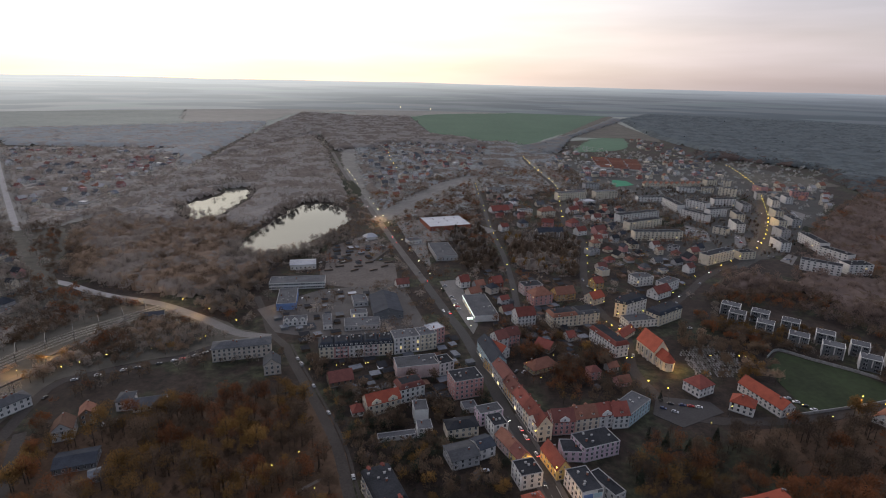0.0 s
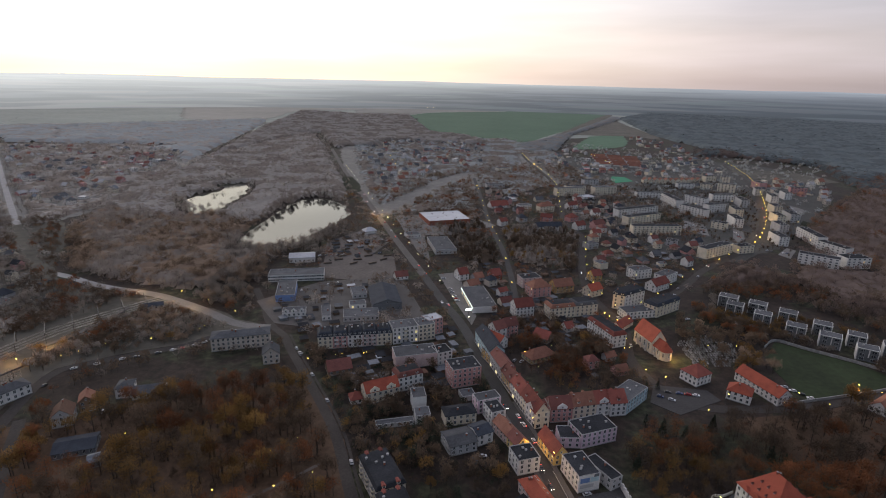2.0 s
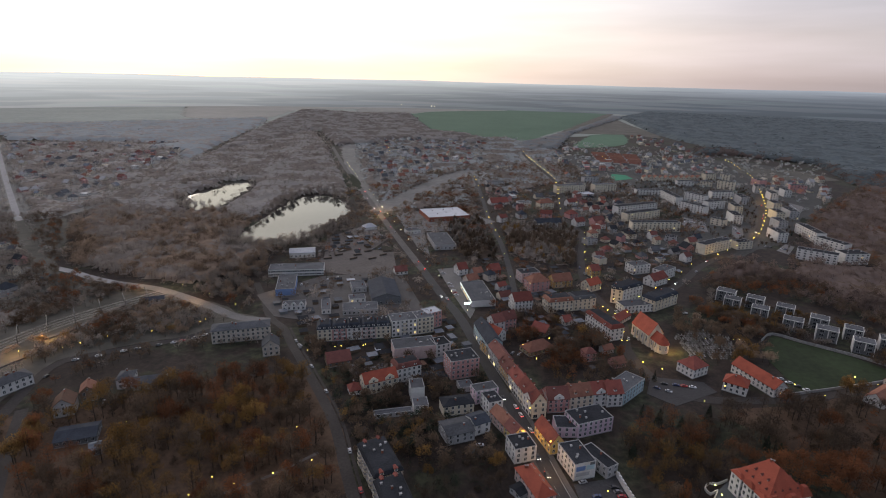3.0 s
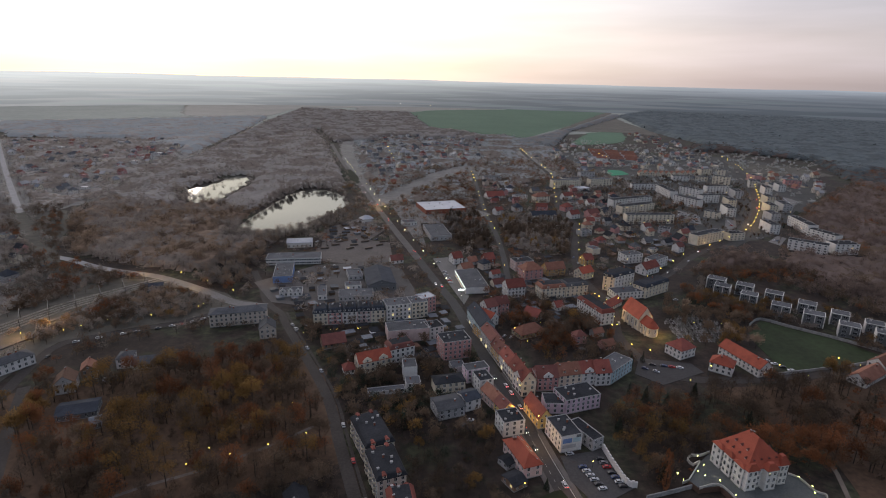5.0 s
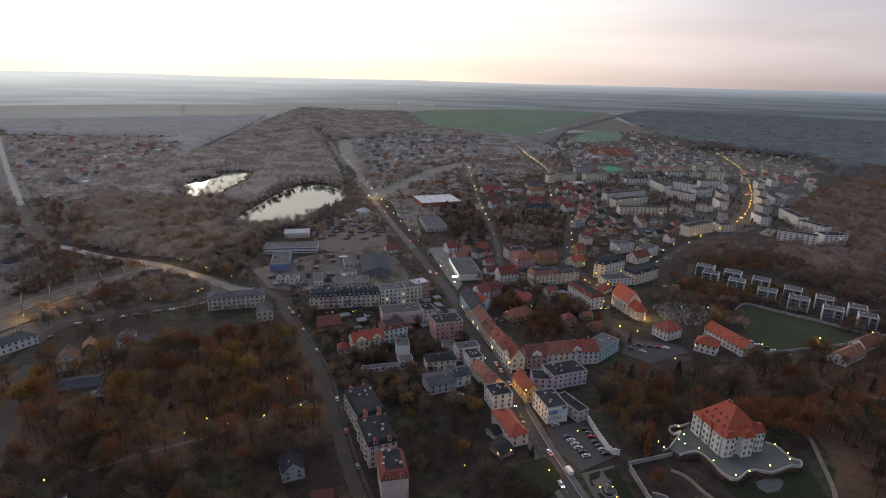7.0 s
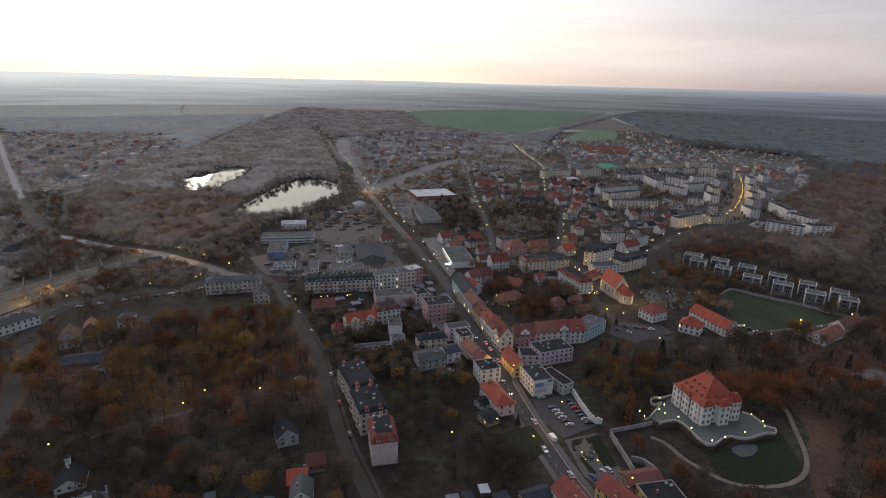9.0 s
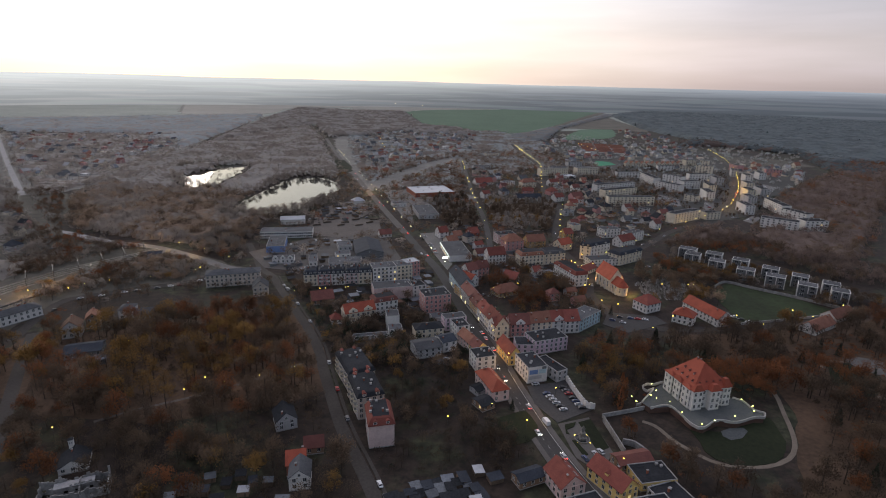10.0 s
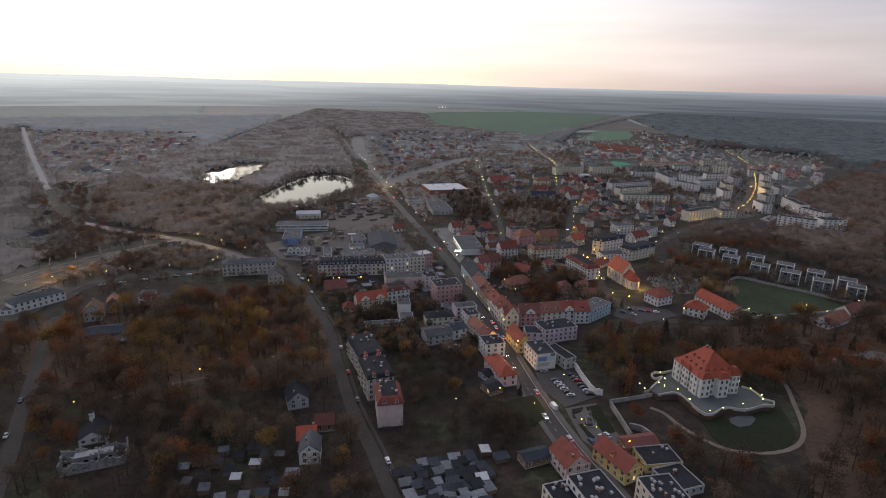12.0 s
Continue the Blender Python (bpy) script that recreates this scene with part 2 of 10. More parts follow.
M["twig"] = foliage("bare_brown_twigs", (0.090, 0.063, 0.044), (0.160, 0.113, 0.076))
M["rusty"] = foliage("rusty_autumn_leaves", (0.125, 0.052, 0.024), (0.230, 0.095, 0.041))
M["golden"] = foliage("golden_autumn_leaves", (0.150, 0.088, 0.030), (0.260, 0.152, 0.050))
M["needle"] = foliage("dark_evergreen_needles", (0.018, 0.026, 0.018), (0.04, 0.05, 0.03), 0.2)
# the bare twigs again, darkened to stand in for the dim foreground
M["dimtwig"] = foliage("dimmed_bare_twigs", (0.048, 0.035, 0.025), (0.096, 0.069, 0.049))
# haze over the far woods is put into these four base colours
M["hazegrey"] = foliage("haze_greyed_bare_woods", (0.312, 0.332, 0.328), (0.420, 0.440, 0.434), 0.5, 0.8, 0.1, 0.006)
M["hazerosy"] = foliage("haze_paled_reddish_woods", (0.350, 0.328, 0.300), (0.470, 0.442, 0.408), 0.5, 0.8, 0.1, 0.006)
M["hazepine"] = foliage("hazed_pine_woods", (0.112, 0.142, 0.146), (0.168, 0.200, 0.204), 0.4, 0.8, 0.12, 0.008)
M["hazepine_dark"] = foliage("hazed_dark_pine_woods", (0.084, 0.103, 0.107), (0.136, 0.160, 0.164), 0.4, 0.8, 0.12, 0.008)
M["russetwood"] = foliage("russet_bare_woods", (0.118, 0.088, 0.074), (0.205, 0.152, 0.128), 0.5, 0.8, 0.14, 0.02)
# twig colour raised to take in the haze over the middle distance
M["hazemid"] = foliage("haze_lifted_brown_woods", (0.185, 0.158, 0.136), (0.325, 0.279, 0.240), 0.5, 0.8, 0.14, 0.02)
# far meadow grass with haze put into its base colour
M["hazemeadow"] = surface("haze_greyed_meadow", (0.185, 0.205, 0.180), (0.265, 0.282, 0.245), 0.9, 0.05, 0.006, 0.1, 0.2)
# brown and rusty woods with haze mixed into the base colour
M["hazebrown"] = foliage("haze_paled_brown_woods", (0.300, 0.276, 0.250), (0.440, 0.404, 0.366), 0.5, 0.8, 0.14, 0.02)
M["hazerust"] = foliage("haze_muted_rusty_woods", (0.215, 0.155, 0.110), (0.315, 0.230, 0.165), 0.5, 0.8, 0.14, 0.02)
M["glass"] = surface("dark_window_glass", (0.02, 0.023, 0.028), (0.05, 0.055, 0.06), 0.12, 0.4, 0.05, 0.0, 0.6, vary=0.4)
M["water"] = surface("still_pond_water", (0.012, 0.014, 0.014), (0.02, 0.022, 0.021), 0.03, 0.2, 0.02, 0.0, 0.5)
M["water"].node_tree.nodes["Principled BSDF"].inputs["IOR"].default_value = 1.4
M["lamp"] = lit("sodium_lamp", (1.0, 0.68, 0.09), 9.0)
M["lamp_white"] = lit("white_lamp", (1.0, 0.9, 0.45), 8.0)
M["litwin"] = lit("lit_window", (1.0, 0.70, 0.28), 0.8)
M["lamp_green"] = lit("yellow_green_lamp", (0.95, 1.0, 0.22), 8.0)
M["shoplit"] = lit("lit_shop_window", (1.0, 0.80, 0.38), 1.5)
M["sign"] = lit("lit_white_sign", (0.75, 1.0, 0.9), 6.0)
M["fascia"] = lit("lit_white_fascia", (0.9, 1.0, 0.92), 1.2)
M["tail"] = lit("red_tail_light", (1.0, 0.03, 0.02), 12.0)
M["head"] = lit("white_head_light", (1.0, 0.95, 0.8), 14.0)
for key, c in dict(car_white=(0.7, 0.7, 0.7), car_silver=(0.4, 0.41, 0.42), car_black=(0.02, 0.02, 0.022), car_blue=(0.03, 0.05, 0.12), car_red=(0.35, 0.02, 0.02), car_grey=(0.12, 0.12, 0.13)).items():
    M[key] = surface(key + "_paint", tuple(v * 0.85 for v in c), c, 0.3, 2, 0.5, 0.0, 0.5, vary=0.1)


# ---- mesh tools ----
def solid(verts, faces, mats, idx=None, smooth=False, name="mesh"):
    me = bpy.data.meshes.new(name)
    me.from_pydata([tuple(v) for v in verts], [], [tuple(f) for f in faces])
    for m in mats:
        me.materials.append(M[m])
    if idx is not None:
        me.polygons.foreach_set("material_index", idx)
    me.update()
    return me


class Build:
    """Gathers boxes, prisms and rings of one part into one mesh."""
    def __init__(self):
        self.v, self.f, self.i = [], [], []

    def add(self, verts, faces, i=0):
        o = len(self.v)
        self.v += verts
        self.f += [tuple(o + k for k in f) for f in faces]
        self.i += [i] * len(faces)
        return self

    def box(self, x0, x1, y0, y1, z0, z1, i=0):
        v = [(x0, y0, z0), (x1, y0, z0), (x1, y1, z0), (x0, y1, z0), (x0, y0, z1), (x1, y0, z1), (x1, y1, z1), (x0, y1, z1)]
        return self.add(v, [(0, 3, 2, 1), (4, 5, 6, 7), (0, 1, 5, 4), (1, 2, 6, 5), (2, 3, 7, 6), (3, 0, 4, 7)], i)

    def prism(self, poly, z0, z1, i=0):
        """An upright prism on a counter-clockwise outline."""
        n = len(poly)
        v = [(x, y, z0) for x, y in poly] + [(x, y, z1) for x, y in poly]
        f = [tuple(range(n - 1, -1, -1)), tuple(range(n, 2 * n))] + [(k, (k + 1) % n, n + (k + 1) % n, n + k) for k in range(n)]
        return self.add(v, f, i)

    def tube(self, x, y, z0, z1, r0, r1, sides=8, i=0):
        v = [(x + r * math.cos(2 * math.pi * k / sides), y + r * math.sin(2 * math.pi * k / sides), z) for z, r in ((z0, r0), (z1, r1)) for k in range(sides)]
        f = [(k, (k + 1) % sides, sides + (k + 1) % sides, sides + k) for k in range(sides)] + [tuple(range(sides, 2 * sides)), tuple(range(sides - 1, -1, -1))]
        return self.add(v, f, i)

    def mesh(self, *mats, name="mesh"):
        return solid(self.v, self.f, mats, self.i, name=name)


def part(name, me, parent, label="", at=None):
    ob = new(name, me)
    ob.parent = parent
    if at is not None:
        ob.matrix_basis = at
    if label:
        ob["label"] = label
    return ob


# a coarse plan of what is built on, so that trees keep off roads and houses
CELL, HALF = 3.0, 2400
TAKEN = np.zeros((int(2 * HALF / CELL), int(2 * HALF / CELL)), bool)


def cell(x, y):
    return int((x + HALF) / CELL), int((y + HALF - 1500) / CELL)


def claim(x, y, r):
    a, b = cell(x - r, y - r)
    c, d = cell(x + r, y + r)
    TAKEN[max(a, 0):max(c + 1, 0), max(b, 0):max(d + 1, 0)] = True


def is_free(x, y):
    a, b = cell(x, y)
    return 0 <= a < TAKEN.shape[0] and 0 <= b < TAKEN.shape[1] and not TAKEN[a, b]


def inside(x, y, poly):
    hit = False
    for (x0, y0), (x1, y1) in zip(poly, poly[1:] + poly[:1]):
        if (y0 > y) != (y1 > y) and x < (x1 - x0) * (y - y0) / (y1 - y0) + x0:
            hit = not hit
    return hit


def smooth_line(pts, step=8.0):
    """A gliding line through the given points."""
    out = []
    p = [Vector((*q[:2], 0)) for q in pts]
    p = [2 * p[0] - p[1]] + p + [2 * p[-1] - p[-2]]
    for a, b, c, d in zip(p, p[1:], p[2:], p[3:]):
        n = max(2, int((c - b).length / step))
        for k in range(n):
            t = k / n
            out.append(0.5 * ((2 * b) + (c - a) * t + (2 * a - 5 * b + 4 * c - d) * t * t + (3 * b - a - 3 * c + d) * t ** 3))
    return out + [p[-2]]


def ribbon(name, pts, width, z, thick, mat, label, kind="structure", category="", keep=True, offset=0.0, step=8.0, parent=None, margin=2.0):
    """A strip of paving along a line, with its own thickness."""
    line = smooth_line(pts, step)
    v, f = [], []
    for k, q in enumerate(line):
        a, b = line[max(k - 1, 0)], line[min(k + 1, len(line) - 1)]
        t = (b - a).normalized()
        n = Vector((-t.y, t.x, 0))
        for s in (-width / 2, width / 2):
            e = q + n * (s + offset)
            v += [(e.x, e.y, z), (e.x, e.y, z - thick)]
        if keep:
            claim(q.x, q.y, width / 2 + margin)
    for k in range(len(line) - 1):
        o = 4 * k
        f += [(o, o + 4, o + 6, o + 2), (o + 1, o + 5, o + 4, o), (o + 2, o + 6, o + 7, o + 3)]
    n = len(v)
    f += [(0, 2, 3, 1), (n - 4, n - 3, n - 1, n - 2)]
    f = [tuple(reversed(q)) for q in f]
    ob = new(name, solid(v, f, [mat]))
    if parent:
        ob.parent = parent
        return ob
    return tagged(ob, label, category, kind=kind)


def patch(name, poly, z, mat, label, keep=False, thick=0.3, wavy=0.0, side=""):
    """A flat piece of ground with an outline of its own."""
    if wavy:
        q = smooth_line(poly + poly[:1], 6.0)[:-1]
        poly = [(p.x + wavy * noise.noise(p * 0.05), p.y + wavy * noise.noise(p * 0.05 + Vector((9, 9, 9)))) for p in q]
    area = sum(a[0] * b[1] - b[0] * a[1] for a, b in zip(poly, poly[1:] + poly[:1]))
    if area < 0:
        poly = poly[::-1]
    form = Build().prism(poly, z - thick, z)
    form.i = [0 if k < 2 or not side else 1 for k in range(len(form.f))]
    ob = new(name, form.mesh(mat, *([side] if side else [])))
    if keep:
        xs, ys = [p[0] for p in poly], [p[1] for p in poly]
        for x in np.arange(min(xs), max(xs), CELL):
            for y in np.arange(min(ys), max(ys), CELL):
                if inside(x, y, poly):
                    claim(x, y, 0.5)
    return tagged(ob, label, kind="structure")


# ---- kinds of things ----
def window_mesh(w, h, glass="glass"):
    """A framed window that faces -y: two panes set back in one frame with a sill."""
    f, m = 0.09, 0.05
    xs, zs = [-w / 2 - f, -w / 2, -m, m, w / 2, w / 2 + f], [-f, 0, h, h + f]
    v = [(x, -0.10, z) for z in zs for x in xs]
    faces, mats = [], []
    for j in range(3):
        for i in range(5):
            q = [j * 6 + i, j * 6 + i + 1, j * 6 + i + 7, j * 6 + i + 6]
            if j == 1 and i in (1, 3):
                o = len(v)
                v += [(v[k][0], -0.02, v[k][2]) for k in q]
                faces += [(q[k], q[(k + 1) % 4], o + (k + 1) % 4, o + k) for k in range(4)] + [(o, o + 1, o + 2, o + 3)]
                mats += [0] * 4 + [1]
            else:
                faces.append(tuple(q))
                mats.append(0)
    ring, o = [0, 5, 23, 18], len(v)
    v += [(v[k][0], 0.04, v[k][2]) for k in ring]
    faces += [(ring[(k + 1) % 4], ring[k], o + k, o + (k + 1) % 4) for k in range(4)]
    mats += [0] * 4
    return solid(v, faces, ["frame", glass], mats, name="window")


WIN = {}


def window(w, h, glass="glass"):
    key = (w, h, glass)
    if key not in WIN:
        WIN[key] = window_mesh(w, h, glass)
    return WIN[key]


def roof_mesh(kind, w, d, h, rise, mat, over=0.45, along="x", flatmat="felt"):
    """A roof over a w by d box whose eaves lie at h."""
    b = Build()
    if kind == "flat":
        return b.box(-w / 2 + 0.3, w / 2 - 0.3, -d / 2 + 0.3, d / 2 - 0.3, h - 0.5, h - 0.3).mesh(mat)
    if along == "y":
        w, d = d, w
    x, y, t = w / 2 + over, d / 2 + over, 0.22
    lo = h - rise * over / (d / 2)
    if kind == "gable":
        v = [(-x, -y, lo), (x, -y, lo), (x, 0, h + rise), (-x, 0, h + rise), (-x, y, lo), (x, y, lo)]
        v += [(a, c, e + t) for a, c, e in v]
        f = [(6, 7, 8, 9), (9, 8, 11, 10), (1, 0, 3, 2), (2, 3, 4, 5), (0, 1, 7, 6), (5, 4, 10, 11), (1, 2, 8, 7), (2, 5, 11, 8), (3, 0, 6, 9), (4, 3, 9, 10)]
        b.add(v, f)
    elif kind == "hip":
        r = max(x - y, 0.3)
        v = [(-x, -y, lo), (x, -y, lo), (x, y, lo), (-x, y, lo), (-x, -y, lo + t), (x, -y, lo + t), (x, y, lo + t), (-x, y, lo + t), (-r, 0, h + rise), (r, 0, h + rise)]
        b.add(v, [(0, 3, 2, 1), (0, 1, 5, 4), (1, 2, 6, 5), (2, 3, 7, 6), (3, 0, 4, 7), (4, 5, 9, 8), (5, 6, 9), (6, 7, 8, 9), (7, 4, 8)])
    elif kind == "mansard":
        k = rise * 0.45
        rings = [(x, y, h), (x, y, h + 0.25), (x - k, y - k, h + rise * 0.85), (x - k - 0.8, y - k - 0.8, h + rise)]
        v = [p for a, c, z in rings for p in ((-a, -c, z), (a, -c, z), (a, c, z), (-a, c, z))]
        f = [(3, 2, 1, 0)] + [(4 * r + s, 4 * r + (s + 1) % 4, 4 * r + 4 + (s + 1) % 4, 4 * r + 4 + s) for r in range(3) for s in range(4)]
        b.add(v, f)
        b.f.append((12, 13, 14, 15))
        b.i.append(1)
    if along == "y":
        b.v = [(-c, a, e) for a, c, e in b.v]
    return b.mesh(mat, flatmat)


def loft(rings):
    """One closed skin through stacked oblong rings (half width, half depth, height, material of the band below)."""
    b = Build()
    v = [p for a, c, z, _ in rings for p in ((-a, -c, z), (a, -c, z), (a, c, z), (-a, c, z))]
    n = len(rings)
    b.v = v
    b.f = [(3, 2, 1, 0)] + [(4 * r + s, 4 * r + (s + 1) % 4, 4 * r + 4 + (s + 1) % 4, 4 * r + 4 + s) for r in range(n - 1) for s in range(4)] + [tuple(4 * n - 4 + s for s in range(4))]
    b.i = [rings[0][3]] + [rings[r + 1][3] for r in range(n - 1) for s in range(4)] + [rings[-1][3]]
    return b


CHIMNEY = loft([(0.4, 0.3, -1.5, 0), (0.4, 0.3, 1.5, 0), (0.5, 0.4, 1.6, 1), (0.5, 0.4, 1.8, 1), (0.3, 0.2, 1.8, 1), (0.3, 0.2, 1.6, 1)]).mesh("brick", "concrete", name="chimney")
CHIMNEY_PALE = loft([(0.5, 0.3, -1.5, 0), (0.5, 0.3, 1.2, 0), (0.6, 0.4, 1.25, 1), (0.6, 0.4, 1.45, 1), (0.4, 0.2, 1.45, 1), (0.4, 0.2, 1.3, 1)]).mesh("white", "concrete", name="chimney")
VENT = loft([(0.5, 0.4, 0, 0), (0.5, 0.4, 0.8, 0), (0.62, 0.52, 0.85, 0), (0.62, 0.52, 1.0, 0)]).mesh("concrete", name="roof_vent")
SKYLIGHT = loft([(0.45, 0.7, 0, 0), (0.45, 0.7, 0.12, 0), (0.36, 0.6, 0.12, 0), (0.36, 0.6, 0.09, 1)]).mesh("frame", "tin", name="skylight")


def dormer_meshes(wall, roof, w=1.8, h=1.5, d=2.6):
    b = Build().box(-w / 2, w / 2, 0, d, 0, h)
    r = Build().add([(-w / 2 - 0.2, -0.25, h), (w / 2 + 0.2, -0.25, h), (0, -0.25, h + 0.8), (-w / 2 - 0.2, d, h), (w / 2 + 0.2, d, h), (0, d, h + 0.8)],
                    [(0, 1, 2), (4, 3, 5), (0, 2, 5, 3), (1, 4, 5, 2), (0, 3, 4, 1)])
    return b.mesh(wall, name="dormer"), r.mesh(roof, name="dormer_roof")


def house(x, y, rot, w, d, storeys, wall, roof, top="gable", label="", rise=None, along="x", sides="F", gap=3.2, floor=3.1, win=(1.3, 1.8), plinth=0.5, chimneys=1, dormers=0,
          skylights=0, shop=False, litrate=0.008, trim="", base=0.0, category="house", name="house", group="", balconies=0, vents=0, gablets=0, balcony_side="F", rows=False, dormer_roof=""):
    """A house: walls with plinth and cornice, a roof, each window of the sides that show, chimneys, dormers."""
    rnd = random.Random(round(x * 31 + y * 17 + w * 7))
    h = plinth + storeys * floor
    rise = rise if rise is not None else (d if along == "x" else w) * 0.42
    root = tagged(new(name), label or "plastered house with a pitched roof", category, group)
    root.matrix_world = pose(x, y, base, 0, 0, rot)
    x2, y2, p, o = w / 2, d / 2, 0.08, 0.18
    rings = [(x2 + p, y2 + p, -4.0, 2), (x2 + p, y2 + p, plinth, 2), (x2, y2, plinth + 0.05, 0)]
    if top == "flat":
        rings += [(x2, y2, h - 0.1, 0), (x2 + 0.06, y2 + 0.06, h - 0.1, 1), (x2 + 0.06, y2 + 0.06, h + 0.08, 2), (x2 - 0.3, y2 - 0.3, h + 0.08, 2), (x2 - 0.3, y2 - 0.3, h - 0.48, 2)]
    else:
        rings += [(x2, y2, h - 0.45, 0), (x2 + o, y2 + o, h - 0.35, 1), (x2 + o, y2 + o, h - 0.1, 1), (x2, y2, h - 0.05, 1)]
    body = part("wall", loft(rings).mesh(wall, trim or wall, "concrete"), root)
    if top == "gable":
        for s in (-1, 1):
            if along == "x":
                tri = [(s * x2, -y2, h - 0.05), (s * x2, y2, h - 0.05), (s * x2, 0, h + rise)]
                tri += [(a - s * 0.3, c, e) for a, c, e in tri]
                flip = s < 0
            else:
                tri = [(-x2, s * y2, h - 0.05), (x2, s * y2, h - 0.05), (0, s * y2, h + rise)]
                tri += [(a, c - s * 0.3, e) for a, c, e in tri]
                flip = s > 0
            g = [(0, 1, 2), (5, 4, 3), (1, 0, 3, 4), (2, 1, 4, 5), (0, 2, 5, 3)]
            part("gable", solid(tri, [q[::-1] for q in g] if flip else g, [wall]), root)
    part("roof", roof_mesh(top, w, d, h, rise, roof, along=along), root)
    faces = {"F": (0, w, d / 2), "R": (90, d, w / 2), "B": (180, w, d / 2), "L": (-90, d, w / 2)}
    for s in sides:
        turn, length, off = faces[s]
        n = max(1, round((length - 1.6) / gap))
        for st in range(storeys):
            band = Build()
            for k in range(n):
                u = -length / 2 + (k + 0.5) * length / n
                glass = "litwin" if rnd.random() < litrate else "glass"
                size = win
                if shop and st == 0:
                    size, glass = (min(length / n - 0.7, 2.4), 2.1), ("shoplit" if rnd.random() < 0.18 else "glass")
                z = plinth + st * floor + (0.75 if not (shop and st == 0) else 0.25)
                at = pose(0, 0, 0, 0, 0, turn) @ pose(u, -off - 0.003, z)
                if rows:
                    # far off: the windows of one storey as one part
                    me = window(*size, glass)
                    o = len(band.v)
                    band.v += [tuple(at @ v.co) for v in me.vertices]
                    band.f += [tuple(o + q for q in f.vertices) for f in me.polygons]
                    band.i += [f.material_index * (2 if glass == "litwin" else 1) for f in me.polygons]
                else:
                    part("window", window(*size, glass), root, at=at)
            if band.v:
                tagged(part("glazing", band.mesh("frame", "glass", "litwin"), root), kind="stuff")
        if top == "gable" and ((along == "x" and s in "LR") or (along == "y" and s in "FB")) and rise > 3:
            part("window", window(0.9, 1.2), root, at=pose(0, 0, 0, 0, 0, turn) @ pose(0, -off - 0.003, h + 0.5))
        for k in range(balconies if s == balcony_side else 0):
            u = -length / 2 + (k + 0.5) * length / balconies
            for st in range(1, storeys):
                bb = loft([(1.4, 0.65, -0.15, 1), (1.4, 0.65, 1.0, 0), (1.3, 0.55, 1.0, 0), (1.3, 0.55, 0.02, 1)])
                part("balcony", bb.mesh(trim or "white", "concrete"), root, at=pose(0, 0, 0, 0, 0, turn) @ pose(u, -off - 0.65, plinth + st * floor))
    length, half = (w, d) if along == "x" else (d, w)
    q = pose(0, 0, 0) if along == "x" else pose(0, 0, 0, 0, 0, 90)
    for k in range(chimneys):
        u = (rnd.random() - 0.5) * length * 0.8
        vv = (rnd.random() - 0.5) * half * 0.4
        z = h - 0.3 if top == "flat" else h + rise * (1 - abs(vv) / (half / 2)) - 0.3 if top != "mansard" else h + rise - 0.1
        part("chimney", CHIMNEY, root, at=q @ pose(u, vv, z))
    for k in range(vents):
        part("roof_vent", VENT, root, at=pose((rnd.random() - 0.5) * w * 0.8, (rnd.random() - 0.5) * d * 0.7, h - 0.31 if top == "flat" else h + rise - 0.02))
    if dormers:
        me, cap = dormer_meshes(trim or wall, dormer_roof or roof)
        slope = rise / (half / 2)
        for s in (0, 180):
            for k in range(dormers):
                u = -length / 2 + (k + 0.5) * length / dormers
                at = pose(u, -half / 2 - 0.15, h + 0.5) if top == "mansard" else pose(u, -half / 2 + 1.0, h + slope * 1.0 - 0.1)
                dm = part("dormer", me, root, at=q @ pose(0, 0, 0, 0, 0, s) @ at)
                part("dormer_roof", cap, dm)
                if s == 0:
                    part("window", window(1.0, 1.0), dm, at=pose(0, -0.003, 0.3))
    for k in range(skylights):
        u = -length / 2 + (k + 0.5) * length / skylights
        a = math.degrees(math.atan2(rise, half / 2))
        part("skylight", SKYLIGHT, root, at=q @ pose(u + rnd.uniform(-1, 1), -half / 4, h + rise / 2 + 0.24, a))
    for k in range(gablets):
        u = -w / 2 + (k + 0.5) * w / gablets
        gw = min(w / gablets * 0.7, 6.0)
        out = [(-gw / 2, h - 0.1), (gw / 2, h - 0.1), (gw / 2, h + 1.4), (gw * 0.25, h + 2.6), (0, h + 3.6), (-gw * 0.25, h + 2.6), (-gw / 2, h + 1.4)]
        g = Build().add([(a, -0.25, c) for a, c in out] + [(a, 0.15, c) for a, c in out], [tuple(range(7)), tuple(range(13, 6, -1))] + [((k + 1) % 7, k, 7 + k, 7 + (k + 1) % 7) for k in range(7)])
        gb = part("gablet", g.mesh(trim or wall), root, at=pose(u, -d / 2, 0))
        part("window", window(1.0, 1.4), gb, at=pose(0, -0.253, h + 0.3))
    c, s = abs(math.cos(radians(rot))), abs(math.sin(radians(rot)))
    for a in np.arange(-w / 2, w / 2 + 1, 3.0):
        for e in np.arange(-d / 2, d / 2 + 1, 3.0):
            claim(x + a * math.cos(radians(rot)) - e * math.sin(radians(rot)), y + a * math.sin(radians(rot)) + e * math.cos(radians(rot)), 3.0)
    return root


